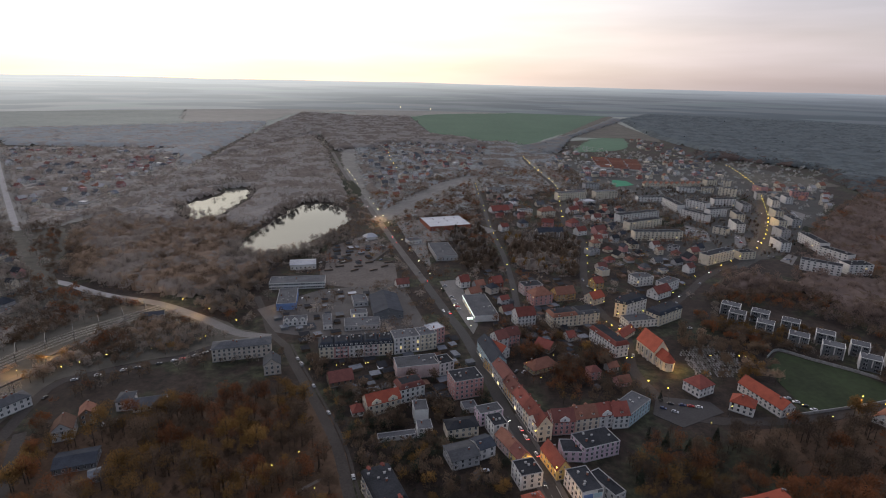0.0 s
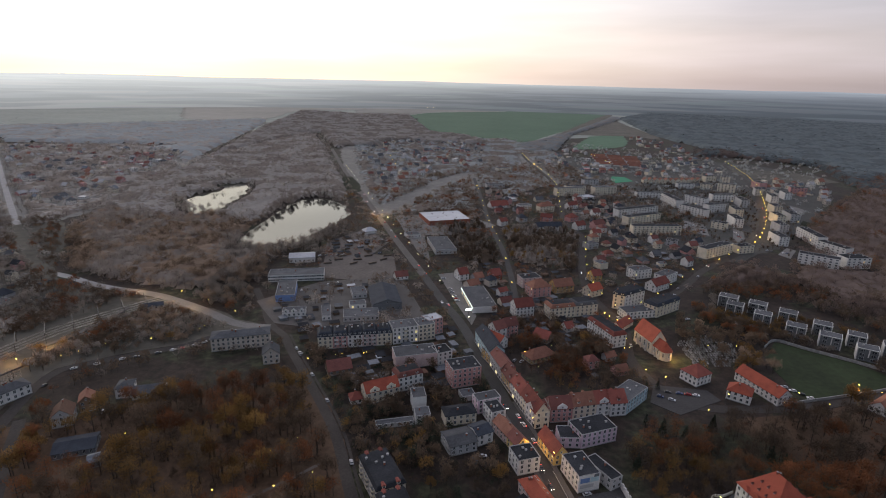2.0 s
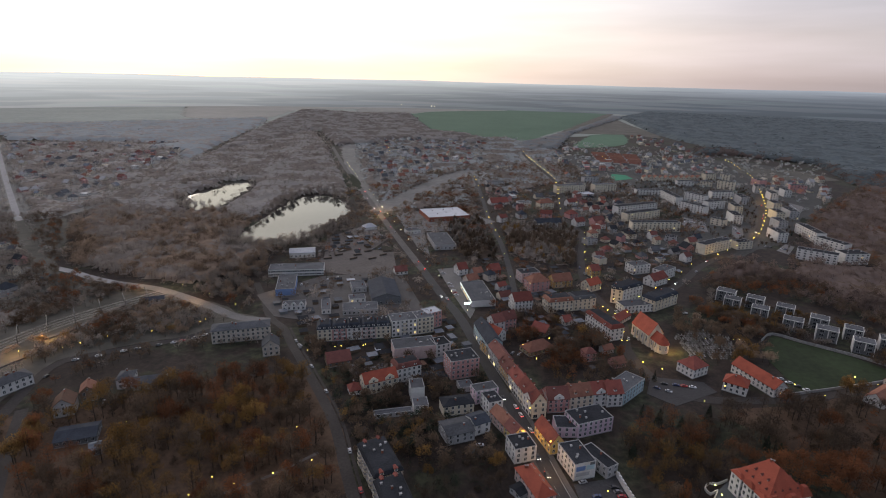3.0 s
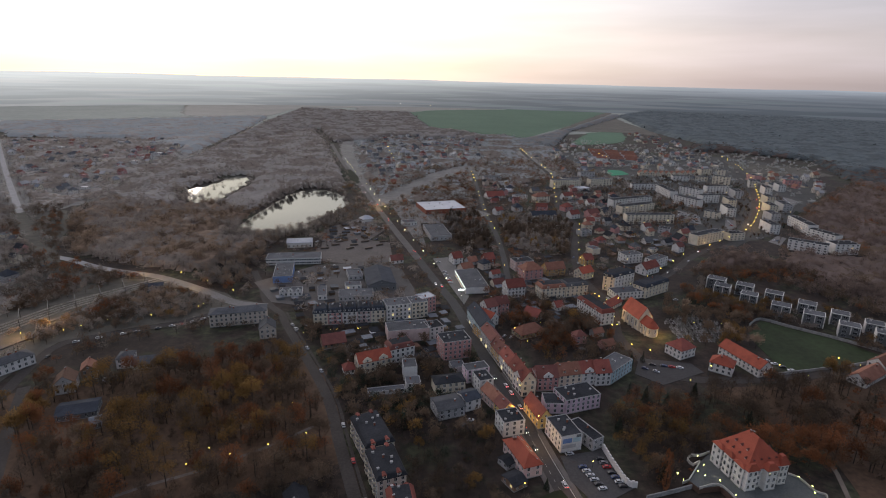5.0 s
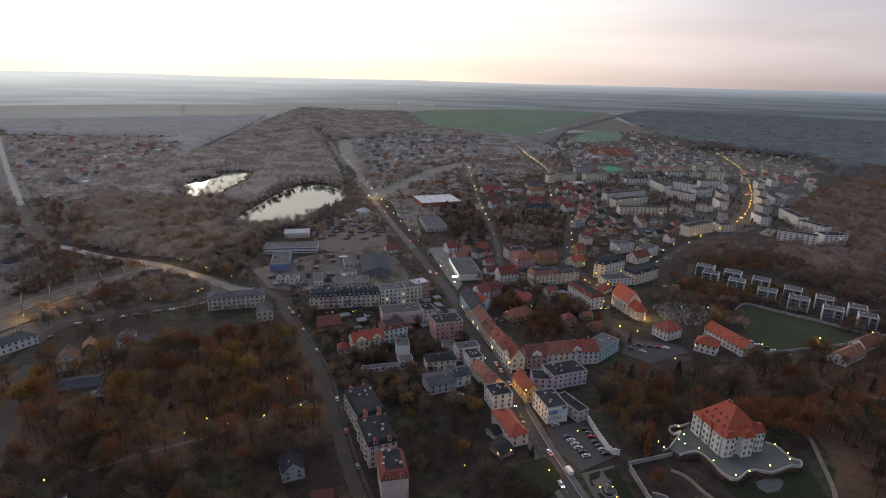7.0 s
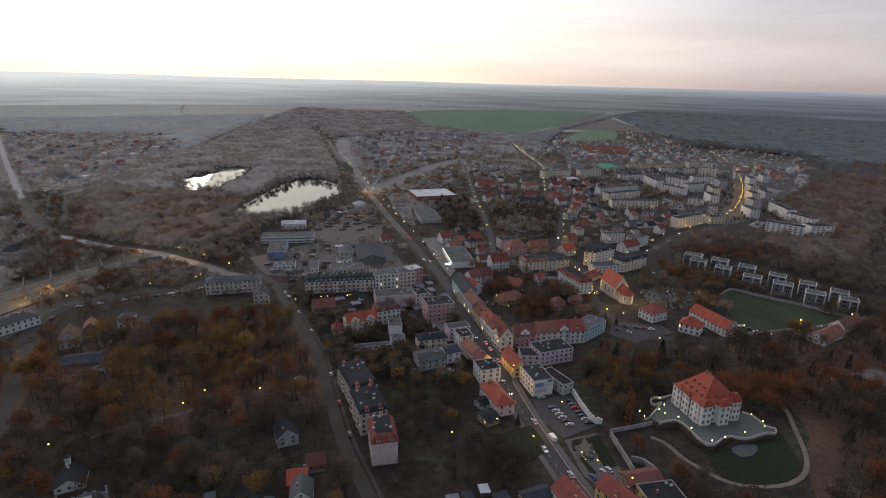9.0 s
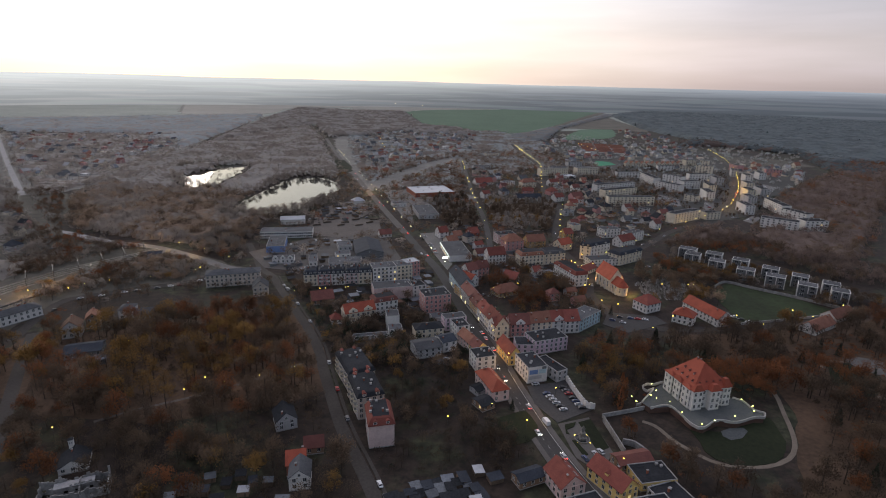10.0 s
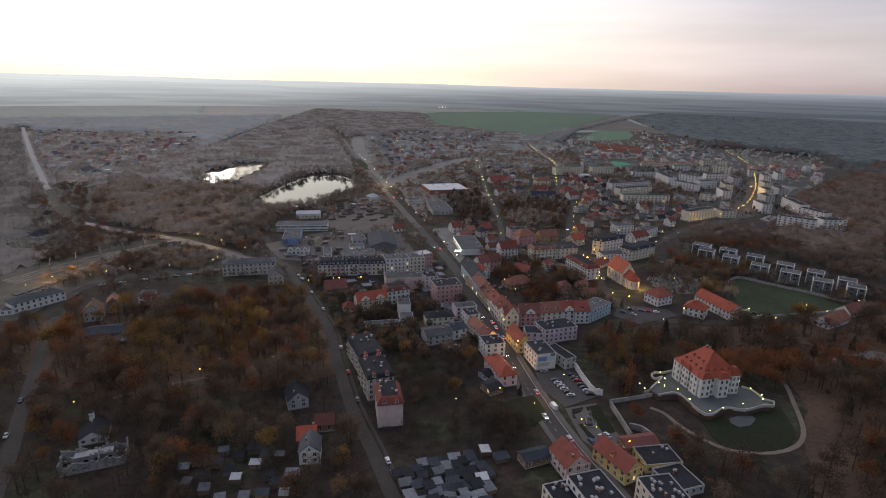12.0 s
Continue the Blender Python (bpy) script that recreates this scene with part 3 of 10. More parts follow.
def car_meshes():
    prof = [(-2.1, 0.35), (2.1, 0.35), (2.15, 0.75), (1.95, 0.92), (1.05, 1.0), (-1.75, 1.02), (-2.1, 0.92)]
    cab = [(0.95, 1.0), (0.35, 1.44), (-1.2, 1.46), (-1.75, 1.02)]
    b = Build()
    n = len(prof)
    b.add([(x, -0.86, z) for x, z in prof] + [(x, 0.86, z) for x, z in prof], [tuple(range(n)), tuple(range(2 * n - 1, n - 1, -1))] + [(k, n + k, n + (k + 1) % n, (k + 1) % n) for k in range(n)])
    roof = [(0.42, 1.40), (0.30, 1.47), (-1.15, 1.49), (-1.28, 1.42)]
    r = Build()
    r.add([(x, -0.62, z) for x, z in roof] + [(x, 0.62, z) for x, z in roof], [(0, 1, 2, 3), (7, 6, 5, 4), (0, 4, 5, 1), (1, 5, 6, 2), (2, 6, 7, 3)])
    g = Build()
    g.add([(0.95, -0.8, 1.0), (0.4, -0.64, 1.42), (-1.25, -0.64, 1.44), (-1.75, -0.8, 1.02), (0.95, 0.8, 1.0), (0.4, 0.64, 1.42), (-1.25, 0.64, 1.44), (-1.75, 0.8, 1.02)],
          [(0, 1, 2, 3), (7, 6, 5, 4), (0, 4, 5, 1), (2, 6, 7, 3), (1, 5, 6, 2)])
    w = Build().tube(0, 0, -0.1, 0.1, 0.32, 0.32, 10)
    w.v = [(a, e, c) for a, c, e in w.v]
    l = Build().box(-0.04, 0.04, -0.2, 0.2, -0.08, 0.08)
    return b, r, g, w, l


CARS = {}
_b, _r, _g, _w, _l = car_meshes()
CAR_GLASS, WHEEL, TAIL, HEAD = _g.mesh("glass", name="car_glass"), _w.mesh("rubber", name="wheel"), _l.mesh("tail", name="tail_light"), _l.mesh("head", name="head_light")


def car(x, y, rot, paint="car_silver", lights="", z=0.0, group="parked cars", scale=1.0, van=False, far=False):
    key = (paint, lights, van, far)
    m = pose(x, y, z, 0, 0, rot)
    claim(x, y, 2.5)
    if key in CARS:
        return copy_thing(CARS[key], m)
    words = {"car_white": "white", "car_silver": "silver", "car_black": "black", "car_blue": "dark blue", "car_red": "red", "car_grey": "dark grey"}[paint]
    root = tagged(new("van" if van else "car"), (words + " delivery van on the street") if van else (words + (" car driving with its lights on" if lights else " parked car on the paving")), "car", "cars on the road" if lights else group)
    root.matrix_world = m
    if van:
        out = [(-2.7, 0.45), (2.6, 0.45), (2.6, 1.25), (1.7, 2.3), (1.3, 2.5), (-2.7, 2.5)]
        part("body", Build().add([(a, -1.0, c) for a, c in out] + [(a, 1.0, c) for a, c in out],
                                 [tuple(range(6)), tuple(range(11, 5, -1))] + [((k + 1) % 6, k, 6 + k, 6 + (k + 1) % 6) for k in range(6)]).mesh(paint), root)
        part("windscreen", solid([(2.57, -0.85, 1.35), (2.57, 0.85, 1.35), (1.78, 0.8, 2.26), (1.78, -0.8, 2.26)], [(0, 1, 2, 3)], ["glass"]), root)
    else:
        part("body", _b.mesh(paint, name="car_body"), root)
        part("car_roof", _r.mesh(paint, name="car_roof"), root)
        part("window_glass", CAR_GLASS, root)
    pair = Build()
    for a in (-1.3, 1.3):
        for c in (-0.8, 0.8):
            if far:
                pair.add([(a + v.co.x, c + v.co.y, 0.32 + v.co.z) for v in WHEEL.vertices], [tuple(f.vertices) for f in WHEEL.polygons])
            else:
                part("wheel", WHEEL, root, at=pose(a, c, 0.32))
    if far:
        tagged(part("wheels", pair.mesh("rubber"), root), kind="stuff")
    for c in (-0.6, 0.6):
        if "t" in lights:
            part("tail_light", TAIL, root, at=pose(-2.14 - (0.6 if van else 0), c, 0.8))
        if "h" in lights:
            part("head_light", HEAD, root, at=pose(2.14 + (0.5 if van else 0), c, 0.7))
    CARS[key] = root
    return root


LAMPS = {}


def street_lamp(x, y, rot=0.0, h=8.0, bulb="lamp", size=0.42, z=0.0, group="street lamps"):
    key = (h, bulb, size)
    m = pose(x, y, z, 0, 0, rot)
    claim(x, y - 2, 4)
    if key in LAMPS:
        return copy_thing(LAMPS[key], m)
    root = tagged(new("street_lamp"), "lit street lamp with a curved arm on a metal pole" if h > 5 else "lit park lamp on a short metal post", "lamp", group)
    root.matrix_world = m
    part("pole", Build().tube(0, 0, -0.5, h, 0.09, 0.06, 6).mesh("metal"), root)
    if h > 5:
        part("arm", Build().box(-0.05, 1.4, -0.05, 0.05, h - 0.1, h).mesh("metal"), root)
    o = 1.2 if h > 5 else 0.0
    # the bulb is oversized so that its glowing ball takes in the glare
    s = bmesh.new()
    bmesh.ops.create_icosphere(s, subdivisions=1, radius=size * 0.82)
    me = bpy.data.meshes.new("bulb")
    s.to_mesh(me)
    s.free()
    me.materials.append(M[bulb])
    part("bulb", me, root, at=pose(o, 0, h + size * 0.6))
    LAMPS[key] = root
    return root


# ---- trees ----
def tree_arrays(seed, height, radius, leaves, size, trunk=True, low=0.25, shape="round", limbs=9):
    """Trunk and limbs, and a crown of many small crossed sprays, as arrays."""
    r = random.Random(seed)
    t = Build()
    cz, rz = height * (1 + low) / 2, height * (1 - low) / 2
    tips = []
    if trunk:
        k0 = 0.018 * height
        if limbs > 4:
            t.tube(0, 0, -0.5, height * 0.5, k0, k0 * 0.6, 6).tube(0, 0, height * 0.5, height * 0.92, k0 * 0.6, 0.03, 5)
        else:
            t.tube(0, 0, -0.5, height * 0.85, k0, k0 * 0.2, 3)
        for _ in range(limbs):
            a, z0 = r.uniform(0, 6.283), height * r.uniform(low, 0.7)
            ln = radius * r.uniform(0.6, 1.0)
            e = Vector((ln * math.cos(a), ln * math.sin(a), z0 + ln * r.uniform(0.35, 0.9)))
            s = Vector((0, 0, z0))
            d = (e - s).normalized()
            p = d.orthogonal().normalized() * 0.012 * height * 0.6
            q = d.cross(p)
            vs = [s + p, s + q - p * 0.5, s - q - p * 0.5, e]
            t.add([tuple(v) for v in vs], [(0, 1, 3), (1, 2, 3), (2, 0, 3)])
            tips.append(e)
    c = Build()
    lumps = [Vector((radius * 0.62 * math.cos(a), radius * 0.62 * math.sin(a), cz + rz * r.uniform(-0.55, 0.5))) for a in [r.uniform(0, 6.283) for _ in range(7)]] + [Vector((0, 0, cz + rz * 0.45)), Vector((0, 0, cz))]
    for k in range(leaves):
        if shape == "round":
            o = lumps[k % len(lumps)]
            d = Vector((r.gauss(0, 1), r.gauss(0, 1), r.gauss(0, 0.8))).normalized() * radius * 0.5 * r.uniform(0.35, 1.05)
            p = o + d
        elif shape == "cone":
            f = r.random() ** 0.7
            a = r.uniform(0, 6.283)
            rr = radius * (f) * r.uniform(0.5, 1.0)
            p = Vector((rr * math.cos(a), rr * math.sin(a), height * (1 - f * (1 - low))))
        else:
            f = r.random()
            a = r.uniform(0, 6.283)
            rr = radius * math.sin(math.pi * (0.12 + 0.86 * f)) * r.uniform(0.4, 1.0)
            p = Vector((rr * math.cos(a), rr * math.sin(a), height * (low + (1 - low) * f)))
        u = Vector((r.gauss(0, 0.75), r.gauss(0, 0.75), r.uniform(0.2, 1.3))).normalized()
        w = u.orthogonal().normalized()
        s1, s2 = size * r.uniform(0.7, 1.5), size * r.uniform(0.3, 0.65)
        c.add([tuple(p - u * s1 * 0.6 - w * s2), tuple(p + u * s1), tuple(p - u * s1 * 0.6 + w * s2)], [(0, 1, 2)])
    return t, c


def crown_core(seed, height, radius, low=0.25, seg=6):
    r = random.Random(seed + 500)
    d = Build()
    cz, rz = height * (1 + low) / 2, height * (1 - low) / 2 * 0.9
    vs = []
    for q, (f, h) in enumerate(((0.75, -0.7), (1.0, -0.15), (0.82, 0.5), (0.42, 0.86))):
        for k in range(seg):
            a, g = 6.283 * (k + 0.5 * (q % 2)) / seg, f * radius * r.uniform(0.76, 1.16)
            vs.append((g * math.cos(a), g * math.sin(a), cz + rz * (h + r.uniform(-0.12, 0.1))))
    vs.append((r.uniform(-0.3, 0.3), r.uniform(-0.3, 0.3), cz + rz))
    fs = []
    for q in range(3):
        for k in range(seg):
            i, j, m, n = q * seg + k, q * seg + (k + 1) % seg, (q + 1) * seg + k, (q + 1) * seg + (k + 1) % seg
            fs += [(i, j, m), (j, n, m)]
    fs += [(3 * seg + k, 3 * seg + (k + 1) % seg, 4 * seg) for k in range(seg)]
    d.add(vs, fs)
    return d


KINDS = {
    "bare": dict(mat="twig", height=15, radius=5.2, leaves=900, size=0.42),
    "rust": dict(mat="rusty", height=15, radius=5.4, leaves=900, size=0.45),
    "gold": dict(mat="golden", height=12, radius=4.2, leaves=800, size=0.4),
    "green": dict(mat="needle", height=11, radius=2.8, leaves=380, size=0.6, low=0.08, shape="cone"),
    "poplar": dict(mat="rusty", height=19, radius=2.4, leaves=420, size=0.6, low=0.1, shape="column"),
    "bush": dict(mat="twig", height=3.0, radius=2.2, leaves=120, size=0.4, low=0.1),
}
WORDS = {"bare": "nearly bare brown tree with fine twigs", "rust": "tree with rusty brown autumn leaves", "gold": "small tree with golden autumn leaves", "green": "dark green conifer tree",
         "poplar": "tall narrow poplar with rusty leaves", "bush": "low bare brown bush in a garden"}
TREES = {}


def tree(x, y, kind="bare", s=1.0, z=0.0):
    rnd = random.Random(round(x * 13.7 + y * 7.3))
    variant = rnd.randrange(3)
    m = pose(x, y, z, 0, 0, rnd.uniform(0, 360)) @ Matrix.Diagonal((1, 1, 1, 1))
    key = (kind, variant)
    if key not in TREES:
        spec = dict(KINDS[kind])
        mat = spec.pop("mat")
        t, c = tree_arrays(len(kind) * 10 + variant, **spec)
        TREES[key] = (t.mesh("bark", name="trunk"), c.mesh(mat, name="crown"))
    root = tagged(new("tree" if kind != "bush" else "bush"), WORDS[kind], "tree" if kind != "bush" else "bush", "trees of the town and park")
    root.matrix_world = m @ Matrix.Scale(s * rnd.uniform(0.85, 1.15), 4)
    part("trunk", TREES[key][0], root)
    part("crown", TREES[key][1], root)
    return root


def wood(name, poly, n, mats, label, height=14.0, radius=5.0, leaves=46, size=1.3, seed=1, trunk=True, keep_off=True, spacing=0.0, z=0.0, category="woods", limbs=4, canopy=0.0, lumpy=1.0, core=0.0, under=0.42):
    """Many trees as one mass: each a small trunk and a crown of sprays; mats gives the crown's materials and their shares."""
    r = random.Random(seed)
    forms = []
    for k in range(5):
        t, c = tree_arrays(seed * 10 + k, height, radius, leaves, size, trunk, limbs=limbs)
        nk = 0
        if core:
            # the dense inner mass of twigs, uneven and open below
            d = crown_core(seed * 10 + k, height, radius * core)
            nk = len(d.f)
            d.add(c.v, c.f)
            c = d
        nv = len(t.v)
        faces = [tuple(f) for f in t.f] + [tuple(nv + i for i in f) for f in c.f]
        forms.append((np.array(t.v + c.v), faces, len(t.f), len(c.f), nk))
    xs, ys = [p[0] for p in poly], [p[1] for p in poly]
    vs, fs, idx, soft, o, made, tries = [], [], [], [], 0, 0, 0
    while made < n and tries < n * 8:
        tries += 1
        x, y = r.uniform(min(xs), max(xs)), r.uniform(min(ys), max(ys))
        if not inside(x, y, poly) or (keep_off and not is_free(x, y)):
            continue
        v, f, nt, nc, nk = forms[r.randrange(5)]
        s, a = r.uniform(0.7, 1.2), r.uniform(0, 6.283)
        ca, sa = math.cos(a) * s, math.sin(a) * s
        vs.append(np.column_stack((v[:, 0] * ca - v[:, 1] * sa + x, v[:, 0] * sa + v[:, 1] * ca + y, v[:, 2] * s * r.uniform(0.85, 1.15) + z)))
        fs += [tuple(i + o for i in q) for q in f]
        # neighbouring trees tend to be of one kind
        g = 0.5 + 0.9 * noise.noise(Vector((x * 0.02, y * 0.02, seed))) + r.uniform(-0.25, 0.25)
        k, acc = 0, mats[0][1]
        while k < len(mats) - 1 and g > acc:
            k += 1
            acc += mats[k][1]
        idx += [0] * nt + [k + 1] * nc
        soft += [False] * nt + [True] * nk + [False] * (nc - nk)
        o += len(v)
        made += 1
    if canopy:
        # the closed roof of twigs between the crowns
        nx, ny = int((max(xs) - min(xs)) / canopy) + 2, int((max(ys) - min(ys)) / canopy) + 2
        ok = [[inside(min(xs) + i * canopy, min(ys) + j * canopy, poly) and (not keep_off or is_free(min(xs) + i * canopy, min(ys) + j * canopy)) for j in range(ny)] for i in range(nx)]
        ids, grid = {}, []
        near = [[0 if not ok[i][j] else 9 for j in range(ny)] for i in range(nx)]
        for level in (1, 2, 3):
            for i in range(nx):
                for j in range(ny):
                    if near[i][j] == 9 and any(not (0 <= i + a < nx and 0 <= j + b < ny) or near[i + a][j + b] == level - 1 for a, b in ((1, 0), (-1, 0), (0, 1), (0, -1))):
                        near[i][j] = level
        for i in range(nx):
            for j in range(ny):
                if ok[i][j] and near[i][j] > 1:
                    x, y = min(xs) + (i + r.uniform(-0.4, 0.4)) * canopy, min(ys) + (j + r.uniform(-0.4, 0.4)) * canopy
                    lump = under + lumpy * (0.32 * noise.noise(Vector((x / canopy * 0.45, y / canopy * 0.45, seed))) + r.uniform(-0.17, 0.17))
                    ids[i, j] = o + len(grid)
                    grid.append((x, y, z + height * lump * {2: 0.03, 3: 0.62}.get(near[i][j], 1.0)))
        vs.append(np.array(grid))
        for (i, j), k in ids.items():
            if (i + 1, j) in ids and (i, j + 1) in ids and (i + 1, j + 1) in ids:
                q = (k, ids[i + 1, j], ids[i + 1, j + 1], ids[i, j + 1])
                tone = 1 if len(mats) == 1 or 0.5 + 0.9 * noise.noise(Vector((grid[k - o][0] * 0.02, grid[k - o][1] * 0.02, seed))) + r.uniform(-0.2, 0.2) < mats[0][1] else 2
                fs += [(q[0], q[1], q[2]), (q[0], q[2], q[3])]
                idx += [tone, tone]
                soft += [True, True]
    me = bpy.data.meshes.new(name)
    me.from_pydata(np.concatenate(vs).tolist(), [], fs)
    for m in ["bark"] + [m for m, _ in mats]:
        me.materials.append(M[m])
    me.polygons.foreach_set("material_index", idx)
    me.polygons.foreach_set("use_smooth", soft)
    me.update()
    return tagged(new(name, me), label, category, kind="stuff")


def scatter(poly, n, seed, kinds, s=(0.6, 1.1), gap=0.0):
    """Single trees strewn over a piece of the plan, off the roads and houses."""
    r = random.Random(seed)
    xs, ys = [p[0] for p in poly], [p[1] for p in poly]
    made, tries = 0, 0
    while made < n and tries < n * 12:
        tries += 1
        x, y = r.uniform(min(xs), max(xs)), r.uniform(min(ys), max(ys))
        if inside(x, y, poly) and is_free(x, y):
            tree(x, y, r.choice(kinds), r.uniform(*s))
            made += 1


def suburb(poly, n, seed, walls, roofs, rot0=20.0, label="detached houses with pitched roofs far off", gap=16.0, storeys=(1, 2), size=(8, 13), flat=0.1, single=False):
    """Detached houses strewn over a piece of the plan: near ones singly, far ones as one mass."""
    r = random.Random(seed)
    xs, ys = [p[0] for p in poly], [p[1] for p in poly]
    spots = []
    for _ in range(n * 30):
        x, y = r.uniform(min(xs), max(xs)), r.uniform(min(ys), max(ys))
        if len(spots) >= n:
            break
        if inside(x, y, poly) and is_free(x, y) and is_free(x + 5, y) and is_free(x - 5, y) and all((x - a) ** 2 + (y - b) ** 2 > gap * gap for a, b in spots):
            spots.append((x, y))
    mass, mats = Build(), walls + roofs + ["glass", "frame", "brick"]
    for x, y in spots:
        k = r.random()
        top = "flat" if k < flat else "hip" if k < 0.35 else "gable"
        w = r.uniform(*size)
        d, rot, st, wall = w * r.uniform(0.75, 1.0), rot0 + r.choice((0, 0, 90)) + r.uniform(-6, 6), r.choice(storeys), r.choice(walls)
        roof = "felt_grey" if top == "flat" and "felt_grey" in roofs else r.choice(roofs)
        if single:
            house(x, y, rot, w, d, st, wall, roof, top, wall + " plastered detached house with a " + ("flat" if top == "flat" else "pitched") + " roof", sides="F", chimneys=1 if r.random() < 0.5 else 0, gap=4.4,
                  win=(1.3, 1.5), group="houses of the suburb", plinth=0.4, rows=True)
            continue
        one = Build()
        h, rise, a, c = st * 3.0 + 0.4, d * 0.42, w / 2, d / 2
        one.box(-a, a, -c, c, -2, h, mats.index(wall))
        if top == "gable":
            for q in (-a, a):
                one.add([(q, -c, h), (q, c, h), (q, 0, h + rise)], [(0, 1, 2) if q > 0 else (2, 1, 0)], mats.index(wall))
        rm = roof_mesh(top, w, d, h, rise, roof)
        one.add([tuple(v.co) for v in rm.vertices], [tuple(f.vertices) for f in rm.polygons], mats.index(roof))
        bpy.data.meshes.remove(rm)
        for turn, length, off in ((0, w, c), (-90, d, a), (90, d, a)):
            t = pose(0, 0, 0, 0, 0, turn)
            for s in range(st):
                for k in range(max(1, int(length / 3.6))):
                    u = -length / 2 + (k + 0.5) * length / max(1, int(length / 3.6))
                    for g, e, dy in ((0.75, 0.95, 0.03), (0.62, 0.8, 0.06)):
                        v = [(u - g, -off - dy, s * 3 + 2.1 - e), (u + g, -off - dy, s * 3 + 2.1 - e), (u + g, -off - dy, s * 3 + 2.1 + e), (u - g, -off - dy, s * 3 + 2.1 + e)]
                        one.add([tuple(t @ Vector(q)) for q in v], [(0, 1, 2, 3)], mats.index("frame" if dy < 0.05 else "glass"))
        if r.random() < 0.6:
            one.box(w * 0.2, w * 0.2 + 0.8, -0.3, 0.3, h, h + (0 if top == "flat" else rise) + 0.9, mats.index("brick"))
        m = pose(x, y, 0, 0, 0, rot)
        o = len(mass.v)
        mass.v += [tuple(m @ Vector(q)) for q in one.v]
        mass.f += [tuple(o + k for k in f) for f in one.f]
        mass.i += one.i
        claim(x, y, max(a, c) + 1)
    if mass.v:
        return tagged(new("suburb_houses", mass.mesh(*mats)), label, "houses", kind="stuff")


# ---- the ground ----
def ring_sheet(name, radii, height, mat, label, n=160, shift=0.0):
    v = [(shift + r * math.cos(2 * math.pi * k / n), r * math.sin(2 * math.pi * k / n), height(r, 2 * math.pi * k / n)) for r in radii for k in range(n)]
    f = [(q * n + k, q * n + n + k, q * n + n + (k + 1) % n, q * n + (k + 1) % n) for q in range(len(radii) - 1) for k in range(n)]
    if radii[0] < 1:
        f = [(k, n + k, n + (k + 1) % n) for k in range(n)] + f[n:]
    return tagged(new(name, solid(v, f, [mat])), label, kind="structure")


def horizon_rise(r, a):
    # far land raised, more in the west, to fit the horizon in view
    u = max(0.0, (r - 3250) / 1625)
    west = min(1.0, max(0.0, -1.6 * math.cos(a)))
    return -1.0 + (136.0 + 16.0 * west) * u ** 1.35 + 7.0 * u * noise.noise(Vector((math.cos(a) * 12, math.sin(a) * 12, r * 0.003)))


